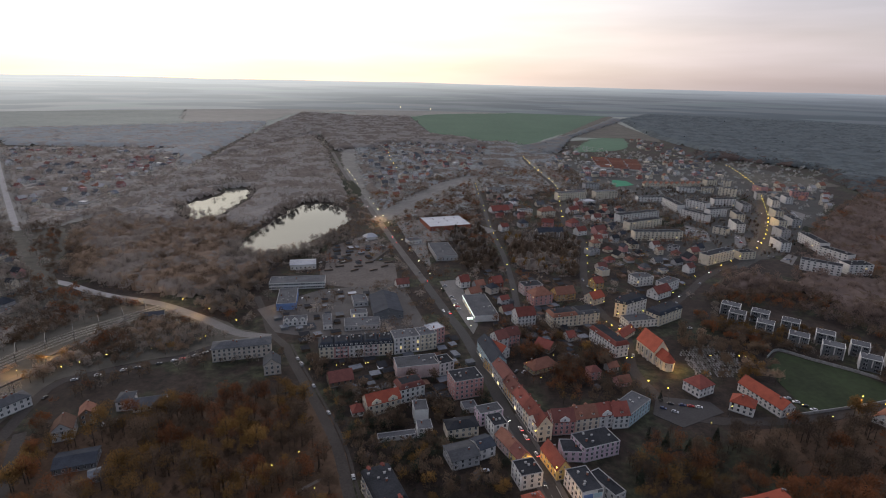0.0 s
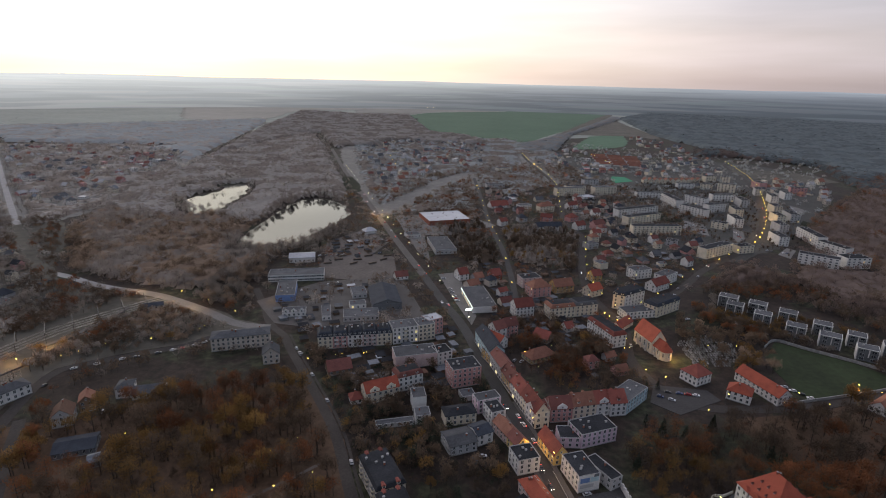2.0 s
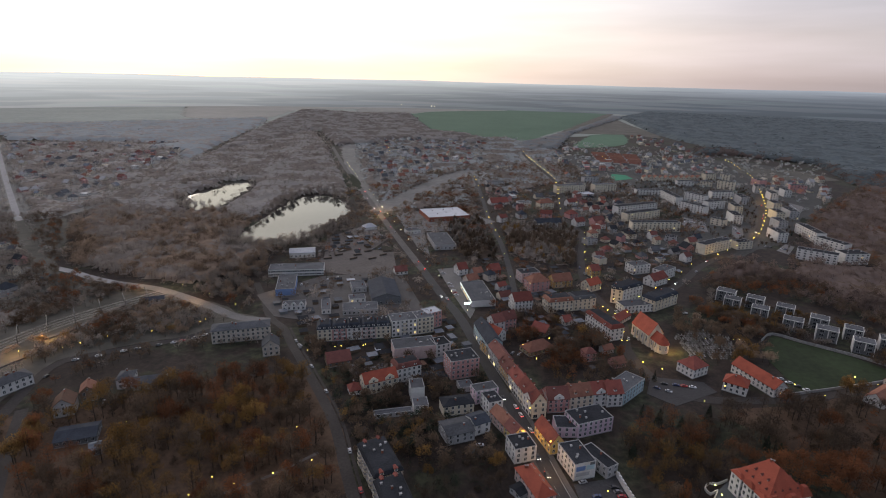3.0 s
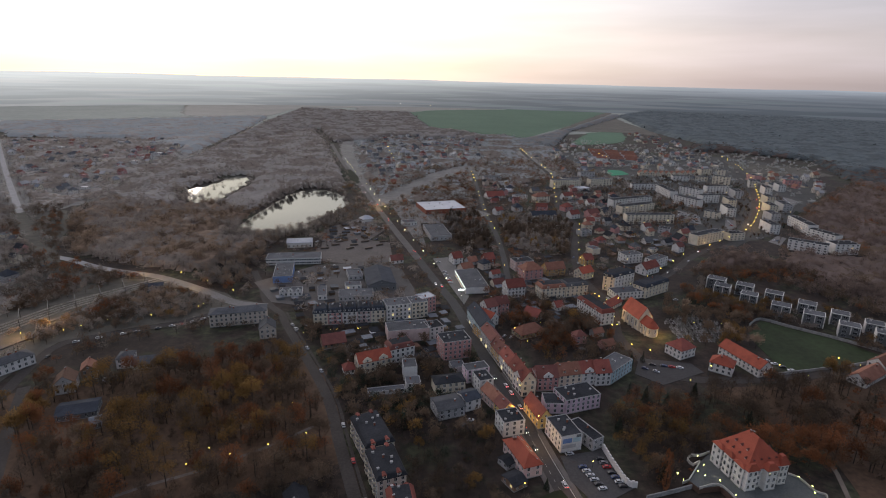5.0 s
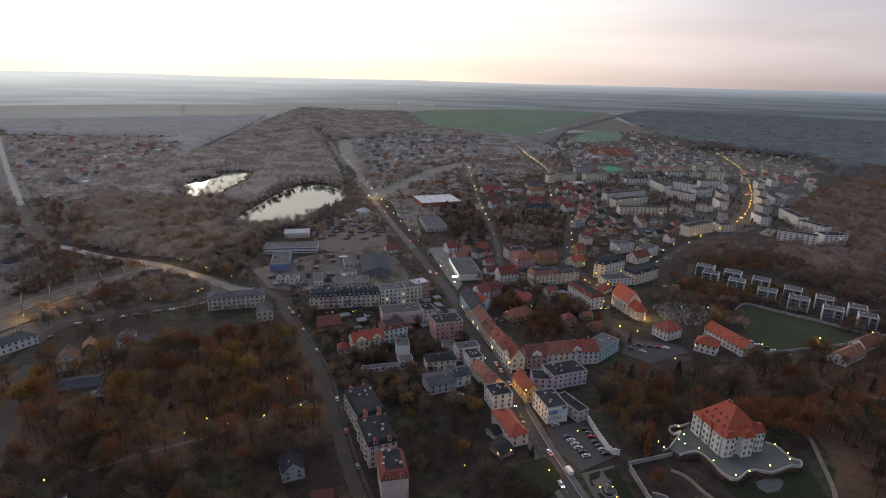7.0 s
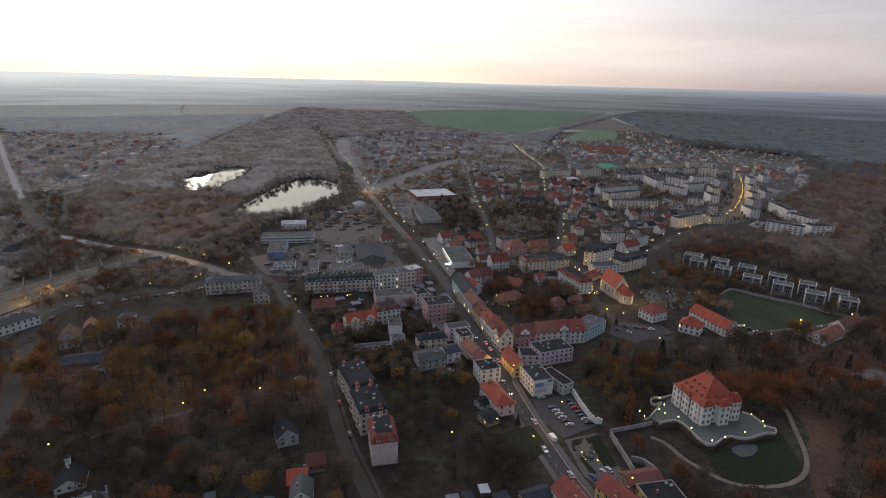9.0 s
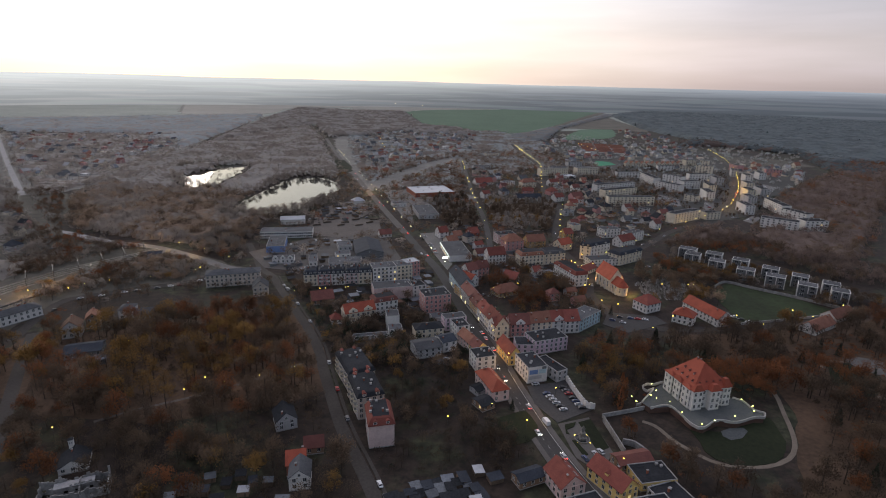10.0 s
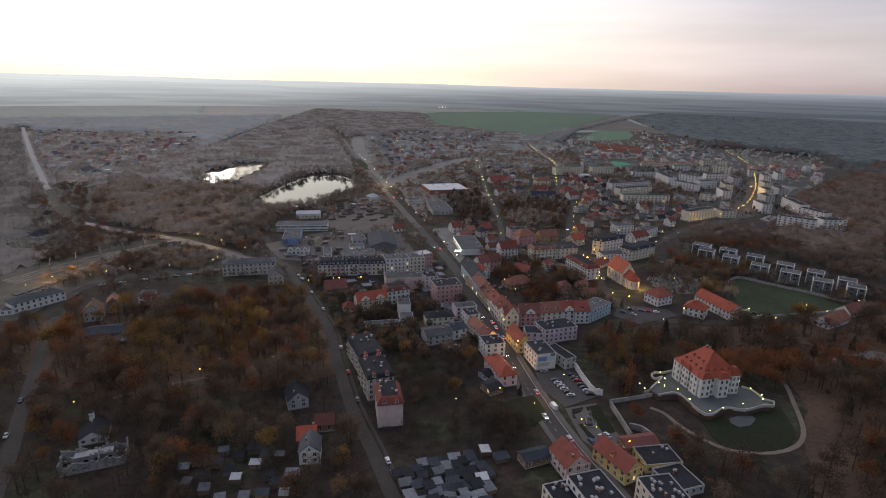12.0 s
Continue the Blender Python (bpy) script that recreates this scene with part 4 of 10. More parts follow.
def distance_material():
    """Far fields and woods: a backdrop that glows, with haze put into its colour and emission."""
    m = bpy.data.materials.new("far_land_with_haze_glow")
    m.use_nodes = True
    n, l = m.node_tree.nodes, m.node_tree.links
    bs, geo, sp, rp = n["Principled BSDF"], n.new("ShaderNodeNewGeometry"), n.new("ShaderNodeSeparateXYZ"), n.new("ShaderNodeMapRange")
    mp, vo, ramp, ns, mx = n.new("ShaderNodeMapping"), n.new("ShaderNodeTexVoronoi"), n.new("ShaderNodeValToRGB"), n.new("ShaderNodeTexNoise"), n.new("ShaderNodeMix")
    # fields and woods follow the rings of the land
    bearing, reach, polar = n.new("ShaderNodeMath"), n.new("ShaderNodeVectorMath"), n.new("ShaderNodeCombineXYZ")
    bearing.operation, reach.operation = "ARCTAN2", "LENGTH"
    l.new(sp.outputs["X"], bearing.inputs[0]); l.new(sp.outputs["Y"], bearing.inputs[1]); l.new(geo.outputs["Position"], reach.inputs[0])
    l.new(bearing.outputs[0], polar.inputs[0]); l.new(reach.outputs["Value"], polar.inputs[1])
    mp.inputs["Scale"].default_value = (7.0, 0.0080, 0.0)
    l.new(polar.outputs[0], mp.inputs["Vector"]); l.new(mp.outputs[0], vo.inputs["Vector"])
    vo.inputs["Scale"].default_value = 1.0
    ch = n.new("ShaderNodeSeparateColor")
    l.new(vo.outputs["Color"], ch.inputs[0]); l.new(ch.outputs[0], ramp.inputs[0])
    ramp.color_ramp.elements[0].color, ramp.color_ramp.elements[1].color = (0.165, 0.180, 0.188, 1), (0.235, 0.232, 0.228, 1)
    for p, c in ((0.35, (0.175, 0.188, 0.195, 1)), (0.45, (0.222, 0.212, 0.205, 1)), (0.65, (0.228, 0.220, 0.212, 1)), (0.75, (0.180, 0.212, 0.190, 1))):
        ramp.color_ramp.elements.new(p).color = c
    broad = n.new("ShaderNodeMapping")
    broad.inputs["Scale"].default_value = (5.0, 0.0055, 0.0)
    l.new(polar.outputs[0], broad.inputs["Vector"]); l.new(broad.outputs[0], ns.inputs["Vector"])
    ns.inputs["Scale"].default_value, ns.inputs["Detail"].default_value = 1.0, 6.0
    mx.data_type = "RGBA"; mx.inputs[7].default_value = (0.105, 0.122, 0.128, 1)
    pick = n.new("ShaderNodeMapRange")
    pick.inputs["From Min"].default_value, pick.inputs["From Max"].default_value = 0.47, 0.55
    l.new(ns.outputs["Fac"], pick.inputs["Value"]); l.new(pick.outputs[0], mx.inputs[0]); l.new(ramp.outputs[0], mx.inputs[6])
    # base colour paled for haze to the west, darkened to forest in the east
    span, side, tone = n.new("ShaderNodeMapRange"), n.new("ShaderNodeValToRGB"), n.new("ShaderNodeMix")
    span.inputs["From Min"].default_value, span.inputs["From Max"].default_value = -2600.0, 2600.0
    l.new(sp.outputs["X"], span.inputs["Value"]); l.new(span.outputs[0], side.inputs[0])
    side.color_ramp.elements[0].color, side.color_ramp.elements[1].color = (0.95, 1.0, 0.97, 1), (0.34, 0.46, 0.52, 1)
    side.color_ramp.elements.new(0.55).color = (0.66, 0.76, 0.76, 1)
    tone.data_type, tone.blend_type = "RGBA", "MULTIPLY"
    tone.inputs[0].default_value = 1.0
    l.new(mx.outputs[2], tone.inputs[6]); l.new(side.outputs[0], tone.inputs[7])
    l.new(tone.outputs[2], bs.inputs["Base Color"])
    # haze as emission: the glow grows with height up to the bright horizon
    haze_tint = n.new("ShaderNodeValToRGB")
    l.new(span.outputs[0], haze_tint.inputs[0])
    haze_tint.color_ramp.elements[0].color, haze_tint.color_ramp.elements[1].color = (0.66, 0.67, 0.65, 1), (0.29, 0.31, 0.35, 1)
    haze_tint.color_ramp.elements.new(0.5).color = (0.50, 0.505, 0.50, 1)
    l.new(haze_tint.outputs[0], bs.inputs["Emission Color"])
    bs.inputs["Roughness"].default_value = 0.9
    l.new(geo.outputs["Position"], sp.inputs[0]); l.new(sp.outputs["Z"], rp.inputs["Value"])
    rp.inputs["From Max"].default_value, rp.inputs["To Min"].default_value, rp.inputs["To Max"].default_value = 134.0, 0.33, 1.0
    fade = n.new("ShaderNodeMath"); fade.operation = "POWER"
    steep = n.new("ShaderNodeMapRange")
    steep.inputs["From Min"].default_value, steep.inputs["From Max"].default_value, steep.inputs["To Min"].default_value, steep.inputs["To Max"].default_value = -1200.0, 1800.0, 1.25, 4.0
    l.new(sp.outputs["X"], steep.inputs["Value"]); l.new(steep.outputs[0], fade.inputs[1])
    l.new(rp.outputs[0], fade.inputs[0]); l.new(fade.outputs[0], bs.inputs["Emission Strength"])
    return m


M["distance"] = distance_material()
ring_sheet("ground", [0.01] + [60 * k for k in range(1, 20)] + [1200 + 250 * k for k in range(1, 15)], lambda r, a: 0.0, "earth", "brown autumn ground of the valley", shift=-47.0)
ring_sheet("backdrop", [3250 + 62 * k for k in range(27)], horizon_rise, "distance", "far fields and woods on land raised to the horizon, glowing as haze")


def street_glow(x, y, power, colour=(1.0, 0.55, 0.18), z=8.5):
    """The light that a street lamp throws on its surroundings."""
    ob = new("street_light_glow", bpy.data.lights.new("street_light_glow", "POINT"))
    ob.data.energy, ob.data.color, ob.data.shadow_soft_size = power, colour, 0.5
    ob.location = (x, y, z)


# ---- single buildings and street furniture ----
def wall_line(name, pts, h, thick, mat, label, z=0.0, cap="", step=4.0, kind="structure", category="", keep=True):
    """A free-standing wall along a line."""
    line = smooth_line(pts, step)
    v = []
    for k, q in enumerate(line):
        a, b = line[max(k - 1, 0)], line[min(k + 1, len(line) - 1)]
        t = (b - a).normalized()
        n = Vector((-t.y, t.x, 0)) * thick / 2
        for e in (q - n, q + n):
            v += [(e.x, e.y, z - 0.5), (e.x, e.y, z + h)]
        if keep:
            claim(q.x, q.y, 1.5)
    f = []
    for k in range(len(line) - 1):
        o = 4 * k
        f += [(o, o + 4, o + 5, o + 1), (o + 1, o + 5, o + 7, o + 3), (o + 3, o + 7, o + 6, o + 2)]
    n = len(v)
    f += [(0, 1, 3, 2), (n - 4, n - 2, n - 1, n - 3)]
    return tagged(new(name, solid(v, f, [mat])), label, category, kind=kind)


def merlons(wall, pts, h, gap=2.2, mat="white"):
    me = Build().box(-0.65, 0.65, -0.3, 0.3, 0, 0.8).mesh(mat, name="merlon")
    line, run = smooth_line(pts, 0.5), 0.0
    for a, b in zip(line, line[1:]):
        run += (b - a).length
        if run > gap:
            run = 0.0
            part("merlon", me, wall, at=pose(a.x, a.y, h, 0, 0, math.degrees(math.atan2(b.y - a.y, b.x - a.x))))


def castle(x, y, rot, z):
    root = house(x, y, rot, 23.0, 23.0, 3, "white", "tile_orange", "hip", "white baroque castle with a tall orange tiled hipped roof", rise=11.4, along="y", sides="FLR", gap=2.7, floor=3.65, win=(1.2, 2.0),
                 chimneys=2, base=z, category="castle", name="castle", trim="stone", litrate=0.0, plinth=0.6)
    h = 0.6 + 3 * 3.65
    for cx, cy, hw, hd, rise in ((-9.0, -11.5, 3.0, 1.2, 3.4), (0.8, -12.3, 3.1, 2.0, 3.2), (9.9, -9.4, 2.4, 2.6, 4.2), (-11.8, 8.0, 1.2, 3.4, 1.8), (-11.7, -7.2, 1.1, 3.2, 1.8), (-11.9, 0.4, 0.9, 2.8, 2.4)):
        rings = [(hw + 0.1, hd + 0.1, -4, 1), (hw + 0.1, hd + 0.1, 0.6, 1), (hw, hd, 0.65, 0), (hw, hd, 4.1, 0), (hw + 0.15, hd + 0.15, 4.15, 1), (hw + 0.15, hd + 0.15, 4.35, 1), (hw, hd, 4.4, 0), (hw, hd, h - 0.3, 0),
                 (hw + 0.3, hd + 0.3, h - 0.2, 1), (hw + 0.3, hd + 0.3, h + 0.05, 1)]
        p = part("pavilion", loft(rings).mesh("white", "stone"), root, at=pose(cx, cy, 0))
        rr = loft([(hw + 0.5, hd + 0.5, h + 0.05, 0), (hw + 0.5, hd + 0.5, h + 0.25, 0), (hw * 0.45, max(hd * 0.45, 0.3), h + rise, 0)])
        part("pavilion_roof", rr.mesh("tile_orange"), p)
        for st in range(3):
            for u in ((-hw * 0.5, hw * 0.5) if hw > 2 else (0,)):
                part("window", window(1.2, 2.0), p, at=pose(u, -hd - 0.003, 1.3 + st * 3.65))
            if cx < -11:
                for u in (-hd * 0.5, hd * 0.5):
                    part("window", window(1.2, 2.0), p, at=pose(-hw - 0.003, u, 1.3 + st * 3.65, 0, 0, -90))
    # the tall roof sweeps out over the eaves and ends in a short ridge
    for c in list(root.children):
        if c.name.startswith("roof"):
            c.data = loft([(12.1, 12.1, h - 0.1, 0), (12.1, 12.1, h + 0.15, 0), (11.2, 11.2, h + 0.75, 0), (10.2, 10.2, h + 1.75, 0), (0.35, 3.4, h + 11.2, 0), (0.12, 3.2, h + 11.35, 0)]).mesh("tile_orange")
    # small dark dormers in two rows on the tall roof
    me, cap = dormer_meshes("tile_maroon", "tile_maroon", 1.1, 0.9, 2.0)
    for turn in (0, -90, 90):
        for inset, row in ((2.2, (-6.5, -2.2, 2.2, 6.5)), (5.0, (-4.0, 0.0, 4.0))):
            for u in row:
                dm = part("dormer", me, root, at=pose(0, 0, 0, 0, 0, turn) @ pose(u, -11.5 + inset, h + inset * 11.4 / 11.5 - 0.1))
                part("dormer_roof", cap, dm)
                part("window", window(0.6, 0.5), dm, at=pose(0, -0.003, 0.25))
    for st in range(3):
        part("string_course", loft([(11.62, 11.62, 0, 0), (11.62, 11.62, 0.22, 0)]).mesh("stone"), root, at=pose(0, 0, 0.6 + st * 3.65 + 0.02)) if st else None
    root.matrix_world = root.matrix_world @ Matrix.Scale(0.92, 4)
    return root


def church(x, y, rot, w, d, h, rise):
    """A nave with buttresses, a lower choir and a round apse at its end."""
    root = house(x, y, rot, w, d, 1, "cream", "tile_orange", "gable", "old plastered church with a steep red tiled roof", rise=rise, floor=h, sides="", chimneys=0, category="church", name="church", trim="stone", plinth=0.6)
    for side in (0, 180):
        t = pose(0, 0, 0, 0, 0, side)
        for k in range(4):
            u = -w / 2 + (k + 0.5) * w / 4
            part("window", window(1.4, 4.6), root, at=t @ pose(u, -d / 2 - 0.003, 3.0))
            if k < 3:
                part("buttress", loft([(0.45, 0.9, -3, 0), (0.45, 0.7, h * 0.6, 0), (0.45, 0.2, h * 0.9, 0)]).mesh("stone"), root, at=t @ pose(u + w / 8, -d / 2 - 0.3, 0))
    # choir
    cw, cl, ch = d * 0.38, 8.5, h * 0.82
    choir = part("choir", loft([(cl / 2 + 0.1, cw + 0.1, -3, 1), (cl / 2 + 0.1, cw + 0.1, 0.6, 1), (cl / 2, cw, 0.65, 0), (cl / 2, cw, ch - 0.3, 0), (cl / 2 + 0.2, cw + 0.2, ch - 0.2, 1), (cl / 2 + 0.2, cw + 0.2, ch, 1)]).mesh("cream", "stone"), root, at=pose(w / 2 + cl / 2, 0, 0))
    part("choir_roof", roof_mesh("gable", cl, cw * 2, ch, rise * 0.6, "tile_orange"), choir)
    for u in (-2.2, 2.2):
        part("window", window(1.1, 4.0), choir, at=pose(u, -cw - 0.003, 2.8))
    for u in (-cl / 2 + 0.4, 0.0, cl / 2 - 0.2):
        part("buttress", loft([(0.4, 0.8, -3, 0), (0.4, 0.6, ch * 0.6, 0), (0.4, 0.2, ch * 0.9, 0)]).mesh("stone"), choir, at=pose(u, -cw - 0.3, 0))
    # apse
    r, n = cw * 0.96, 10
    out = [(r * math.sin(math.pi * k / n), -r * math.cos(math.pi * k / n)) for k in range(n + 1)]
    a = part("apse", Build().prism(out, -3, ch * 0.9).mesh("cream"), root, at=pose(w / 2 + cl, 0, 0))
    cone = [(p * 1.12, q * 1.12, ch * 0.9) for p, q in out] + [(0, 0, ch + rise * 0.58)]
    part("apse_roof", solid(cone, [(k, k + 1, n + 1) for k in range(n)] + [tuple(range(n, -1, -1)), (n, 0, n + 1)], ["tile_orange"]), a)
    for k in (2, 5, 8):
        g = math.pi * k / n
        part("window", window(0.9, 3.4), a, at=pose(r * math.sin(g) * 0.99, -r * math.cos(g) * 0.99, 2.6, 0, 0, 180 * k / n))
    part("gable_cross", Build().box(-0.08, 0.08, -0.08, 0.08, 0, 1.6).box(-0.08, 0.08, -0.5, 0.5, 0.9, 1.06).mesh("metal"), root, at=pose(w / 2 - 0.3, 0, h + rise + 0.5))
    return root


def modern_block(x, y, rot, w=15.0, d=12.0, h=9.8):
    """White frames round a dark body with recessed balconies."""
    root = tagged(new("modern_apartments"), "modern apartment house with white frames and dark recessed balconies", "apartment block", "modern apartment houses")
    root.matrix_world = pose(x, y, 0, 0, 0, rot)
    part("core", loft([(w / 2 - 0.3, d / 2 - 1.2, -3, 0), (w / 2 - 0.3, d / 2 - 1.2, h - 0.4, 0)]).mesh("darkgrey"), root)
    part("roof", loft([(w / 2, d / 2 - 0.2, h - 0.42, 0), (w / 2, d / 2 - 0.2, h, 0), (w / 2 - 0.4, d / 2 - 0.6, h, 0), (w / 2 - 0.4, d / 2 - 0.6, h - 0.2, 1)]).mesh("white", "felt_grey"), root)
    for u in (-w / 2 + 0.35, w / 2 - 0.35):
        part("side_frame", Build().box(-0.33, 0.33, -d / 2 + 0.25, d / 2 - 0.4, -3, h - 0.45).mesh("white"), root, at=pose(u, 0, 0))
    part("centre_frame", Build().box(-0.3, 0.3, -d / 2 + 0.3, -d / 2 + 1.2, 3.2, h - 0.45).mesh("white"), root, at=pose(0.8, 0, 0))
    for st in range(3):
        for u, ww in ((-w / 4 + 0.3, w / 2 - 1.7), (w / 4 + 0.3, w / 2 - 1.8)):
            part("balcony", loft([(ww / 2, 0.75, 0, 0), (ww / 2, 0.75, 0.9, 0), (ww / 2 - 0.1, 0.65, 0.9, 0), (ww / 2 - 0.1, 0.65, 0.2, 0)]).mesh("darkgrey"), root, at=pose(u, -d / 2 + 0.95, 0.2 + st * 3.1))
            part("window", window(2.6, 1.9), root, at=pose(u, -d / 2 + 1.197, 0.5 + st * 3.1))
    part("roof_vent", VENT, root, at=pose(-3, 1, h - 0.21))
    claim(x, y, 8)
    return root


def ruin(x, y, rot, w, d):
    """Roofless broken walls of pale plaster with empty window openings, an inner wall and heaped rubble."""
    r = random.Random(17)
    root = tagged(new("ruined_building"), "roofless ruin with broken pale plaster walls among trees", "ruin")
    root.matrix_world = pose(x, y, 0, 0, 0, rot)
    for turn, length, off, top in ((0, w, d / 2, 5.0), (180, w, d / 2, 7.0), (90, d, w / 2, 5.6), (-90, d, w / 2, 6.0), (0, w * 0.7, -0.5, 5.4), (90, d, 2.0, 5.8)):
        u, k, h, at = -length / 2, 0, top, pose(0, 0, 0, 0, 0, turn) @ pose(0, -off + 0.22, 0)
        while u < length / 2 - 0.05:
            step = min(r.uniform(0.5, 1.5), length / 2 - u)
            h += (top * r.uniform(0.55, 1.1) - h) * 0.55 if r.random() > 0.1 else -0.4 * h
            # an empty window has a sill below and a lintel above
            for low, high in (((-1, 1.1), (2.3, max(h, 2.8))) if k % 4 == 1 and h > 2.8 else ((-1, h),)):
                part("wall_block", Build().box(u, u + step, -0.22, 0.22, low, high).mesh("oldplaster"), root, at=at)
            u, k = u + step, k + 1
    heap = Build()
    for _ in range(60):
        a, c, q = r.uniform(-w / 2 + 1, w / 2 - 1), r.uniform(-d / 2 + 1, d / 2 - 1), r.uniform(0.2, 0.7)
        heap.box(a - q, a + q, c - q * 0.7, c + q * 0.7, -0.3, q * r.uniform(0.4, 1.2))
    tagged(part("rubble", heap.mesh("darkstone"), root), kind="stuff")
    part("rear_slab", Build().box(-w * 0.3, w * 0.28, 0.2, d / 2 - 0.5, 3.9, 4.15).mesh("concrete"), root)
    for a in np.arange(-w / 2, w / 2 + 1, 3.0):
        for e in np.arange(-d / 2, d / 2 + 1, 3.0):
            claim(x + a * math.cos(radians(rot)) - e * math.sin(radians(rot)), y + a * math.sin(radians(rot)) + e * math.cos(radians(rot)), 2.0)
    return root


def shed(x, y, rot, w, d, h, roof="tin", wall="wood", tilt=0.35, door=True):
    """A hut with a lean-to roof of sheets."""
    root = tagged(new("shed"), {"tin": "small garden hut with a grey sheet roof", "membrane": "small hut with a bright sheet roof", "felt": "small hut with a dark felt roof", "rust": "hut with a rusty sheet roof",
                                "slate": "hut with a bluish sheet roof"}[roof], "shed", "huts and garages of the allotments")
    root.matrix_world = pose(x, y, 0, 0, 0, rot)
    v = [(-w / 2, -d / 2, -1), (w / 2, -d / 2, -1), (w / 2, d / 2, -1), (-w / 2, d / 2, -1), (-w / 2, -d / 2, h), (w / 2, -d / 2, h), (w / 2, d / 2, h + tilt), (-w / 2, d / 2, h + tilt)]
    box = [(0, 3, 2, 1), (4, 5, 6, 7), (0, 1, 5, 4), (1, 2, 6, 5), (2, 3, 7, 6), (3, 0, 4, 7)]
    part("wall", solid(v, box, [wall]), root)
    o = 0.25
    v = [(a * (1 + 2 * o / w), c * (1 + 2 * o / d), e + (0.08 if k > 3 else 0.0)) for k, (a, c, e) in enumerate(v[4:] + v[4:])]
    part("roof", solid(v, box, [roof]), root)
    if door:
        part("door", Build().box(-0.45, 0.45, -0.06, 0, 0, min(h - 0.15, 1.9)).mesh("wood"), root, at=pose(w * 0.2, -d / 2 - 0.002, 0))
    claim(x, y, max(w, d) / 2)
    return root


def sheds(poly, n, seed, size=(3, 7), roofs=("tin", "felt", "tin", "slate", "felt", "membrane", "slate", "tin", "tin", "felt", "slate"), rot=20.0, gap=4.5, door=True):
    r = random.Random(seed)
    xs, ys = [p[0] for p in poly], [p[1] for p in poly]
    spots = []
    for _ in range(n * 40):
        x, y = r.uniform(min(xs), max(xs)), r.uniform(min(ys), max(ys))
        if len(spots) < n and inside(x, y, poly) and is_free(x, y) and all((x - a) ** 2 + (y - b) ** 2 > gap * gap for a, b in spots):
            spots.append((x, y))
    for x, y in spots:
        shed(x, y, rot + r.choice((0, 0, 90)) + r.uniform(-7, 7), r.uniform(*size), r.uniform(size[0], size[1] * 0.7), r.uniform(1.9, 2.5), r.choice(roofs), r.choice(("wood", "darkgrey", "brown", "wood")), r.uniform(0.1, 0.6), door)


def lamps_along(pts, gap, offset, h=8.0, bulb="lamp", size=0.42, skip=0.0, seed=3, turn=0.0):
    """Lamps at even steps beside a street."""
    r = random.Random(seed)
    line = smooth_line(pts, 2.0)
    run = 0.0
    for a, b in zip(line, line[1:]):
        run += (b - a).length
        if run >= gap:
            run = 0.0
            t = (b - a).normalized()
            p = a + Vector((-t.y, t.x, 0)) * offset
            if r.random() >= skip:
                street_lamp(p.x, p.y, math.degrees(math.atan2(t.y, t.x)) + (-90 if offset > 0 else 90) + turn, h, bulb, size)


PAINTS = ["car_white", "car_white", "car_silver", "car_silver", "car_silver", "car_black", "car_grey", "car_blue", "car_silver", "car_red"]


def cars_along(pts, n, offset, seed, lights="", turn=0.0, side=0.0, gap=6.0, start=0.0, stop=1.0, far=False):
    """Cars strewn along a street; turn 90 parks them across."""
    r = random.Random(seed)
    line = smooth_line(pts, 1.0)
    last = -99
    for k in sorted(r.randrange(int(start * len(line)), int(stop * len(line)) - 1) for _ in range(n)):
        if k - last < gap:
            continue
        last = k
        a, b = line[k], line[k + 1]
        t = (b - a).normalized()
        s = offset if not side else r.choice((-1, 1)) * offset
        p = a + Vector((-t.y, t.x, 0)) * s
        yaw = math.degrees(math.atan2(t.y, t.x)) + (180 if s > 0 else 0) + turn + r.uniform(-2, 2)
        car(p.x, p.y, yaw, r.choice(PAINTS), lights, 0.1, van=False, far=far)


def fountain(x, y):
    root = tagged(new("fountain"), "round stone fountain with a tall carved figure column", "fountain")
    root.matrix_world = pose(x, y, 0.1)
    ring = Build()
    n = 24
    for r0, z in ((3.6, 0), (3.6, 0.7), (3.2, 0.7), (3.2, 0.3)):
        ring.v += [(r0 * math.cos(2 * math.pi * k / n), r0 * math.sin(2 * math.pi * k / n), z) for k in range(n)]
    ring.f = [(n * j + k, n * j + (k + 1) % n, n * j + n + (k + 1) % n, n * j + n + k) for j in range(3) for k in range(n)]
    ring.i = [0] * len(ring.f)
    part("basin", ring.mesh("darkstone"), root)
    part("water", Build().tube(0, 0, 0.3, 0.45, 3.2, 3.2, 24).mesh("water"), root)
    col = [(1.5, 1.5, 0.2, 0), (1.25, 1.25, 1.4, 0), (1.6, 1.6, 1.6, 0), (0.85, 0.85, 1.9, 0), (0.7, 0.7, 3.6, 0), (1.1, 1.1, 3.9, 0), (0.5, 0.5, 4.2, 0), (0.65, 0.55, 5.2, 0), (0.75, 0.5, 6.0, 0), (0.3, 0.3, 6.6, 0), (0.3, 0.3, 7.0, 0), (0.12, 0.12, 7.4, 0)]
    part("column", loft(col).mesh("darkstone"), root)
    for k in range(4):
        a = math.radians(45 + 90 * k)
        part("figure", loft([(0.35, 0.3, 1.6, 0), (0.42, 0.34, 2.1, 0), (0.25, 0.22, 2.7, 0), (0.14, 0.14, 3.0, 0)]).mesh("darkstone"), root, at=pose(1.15 * math.cos(a), 1.15 * math.sin(a), 0))
        part("spotlight", Build().tube(0, 0, 0, 0.35, 0.16, 0.2, 6).mesh("lamp"), root, at=pose(4.1 * math.cos(a), 4.1 * math.sin(a), 0.1))
    claim(x, y, 4)
    return root


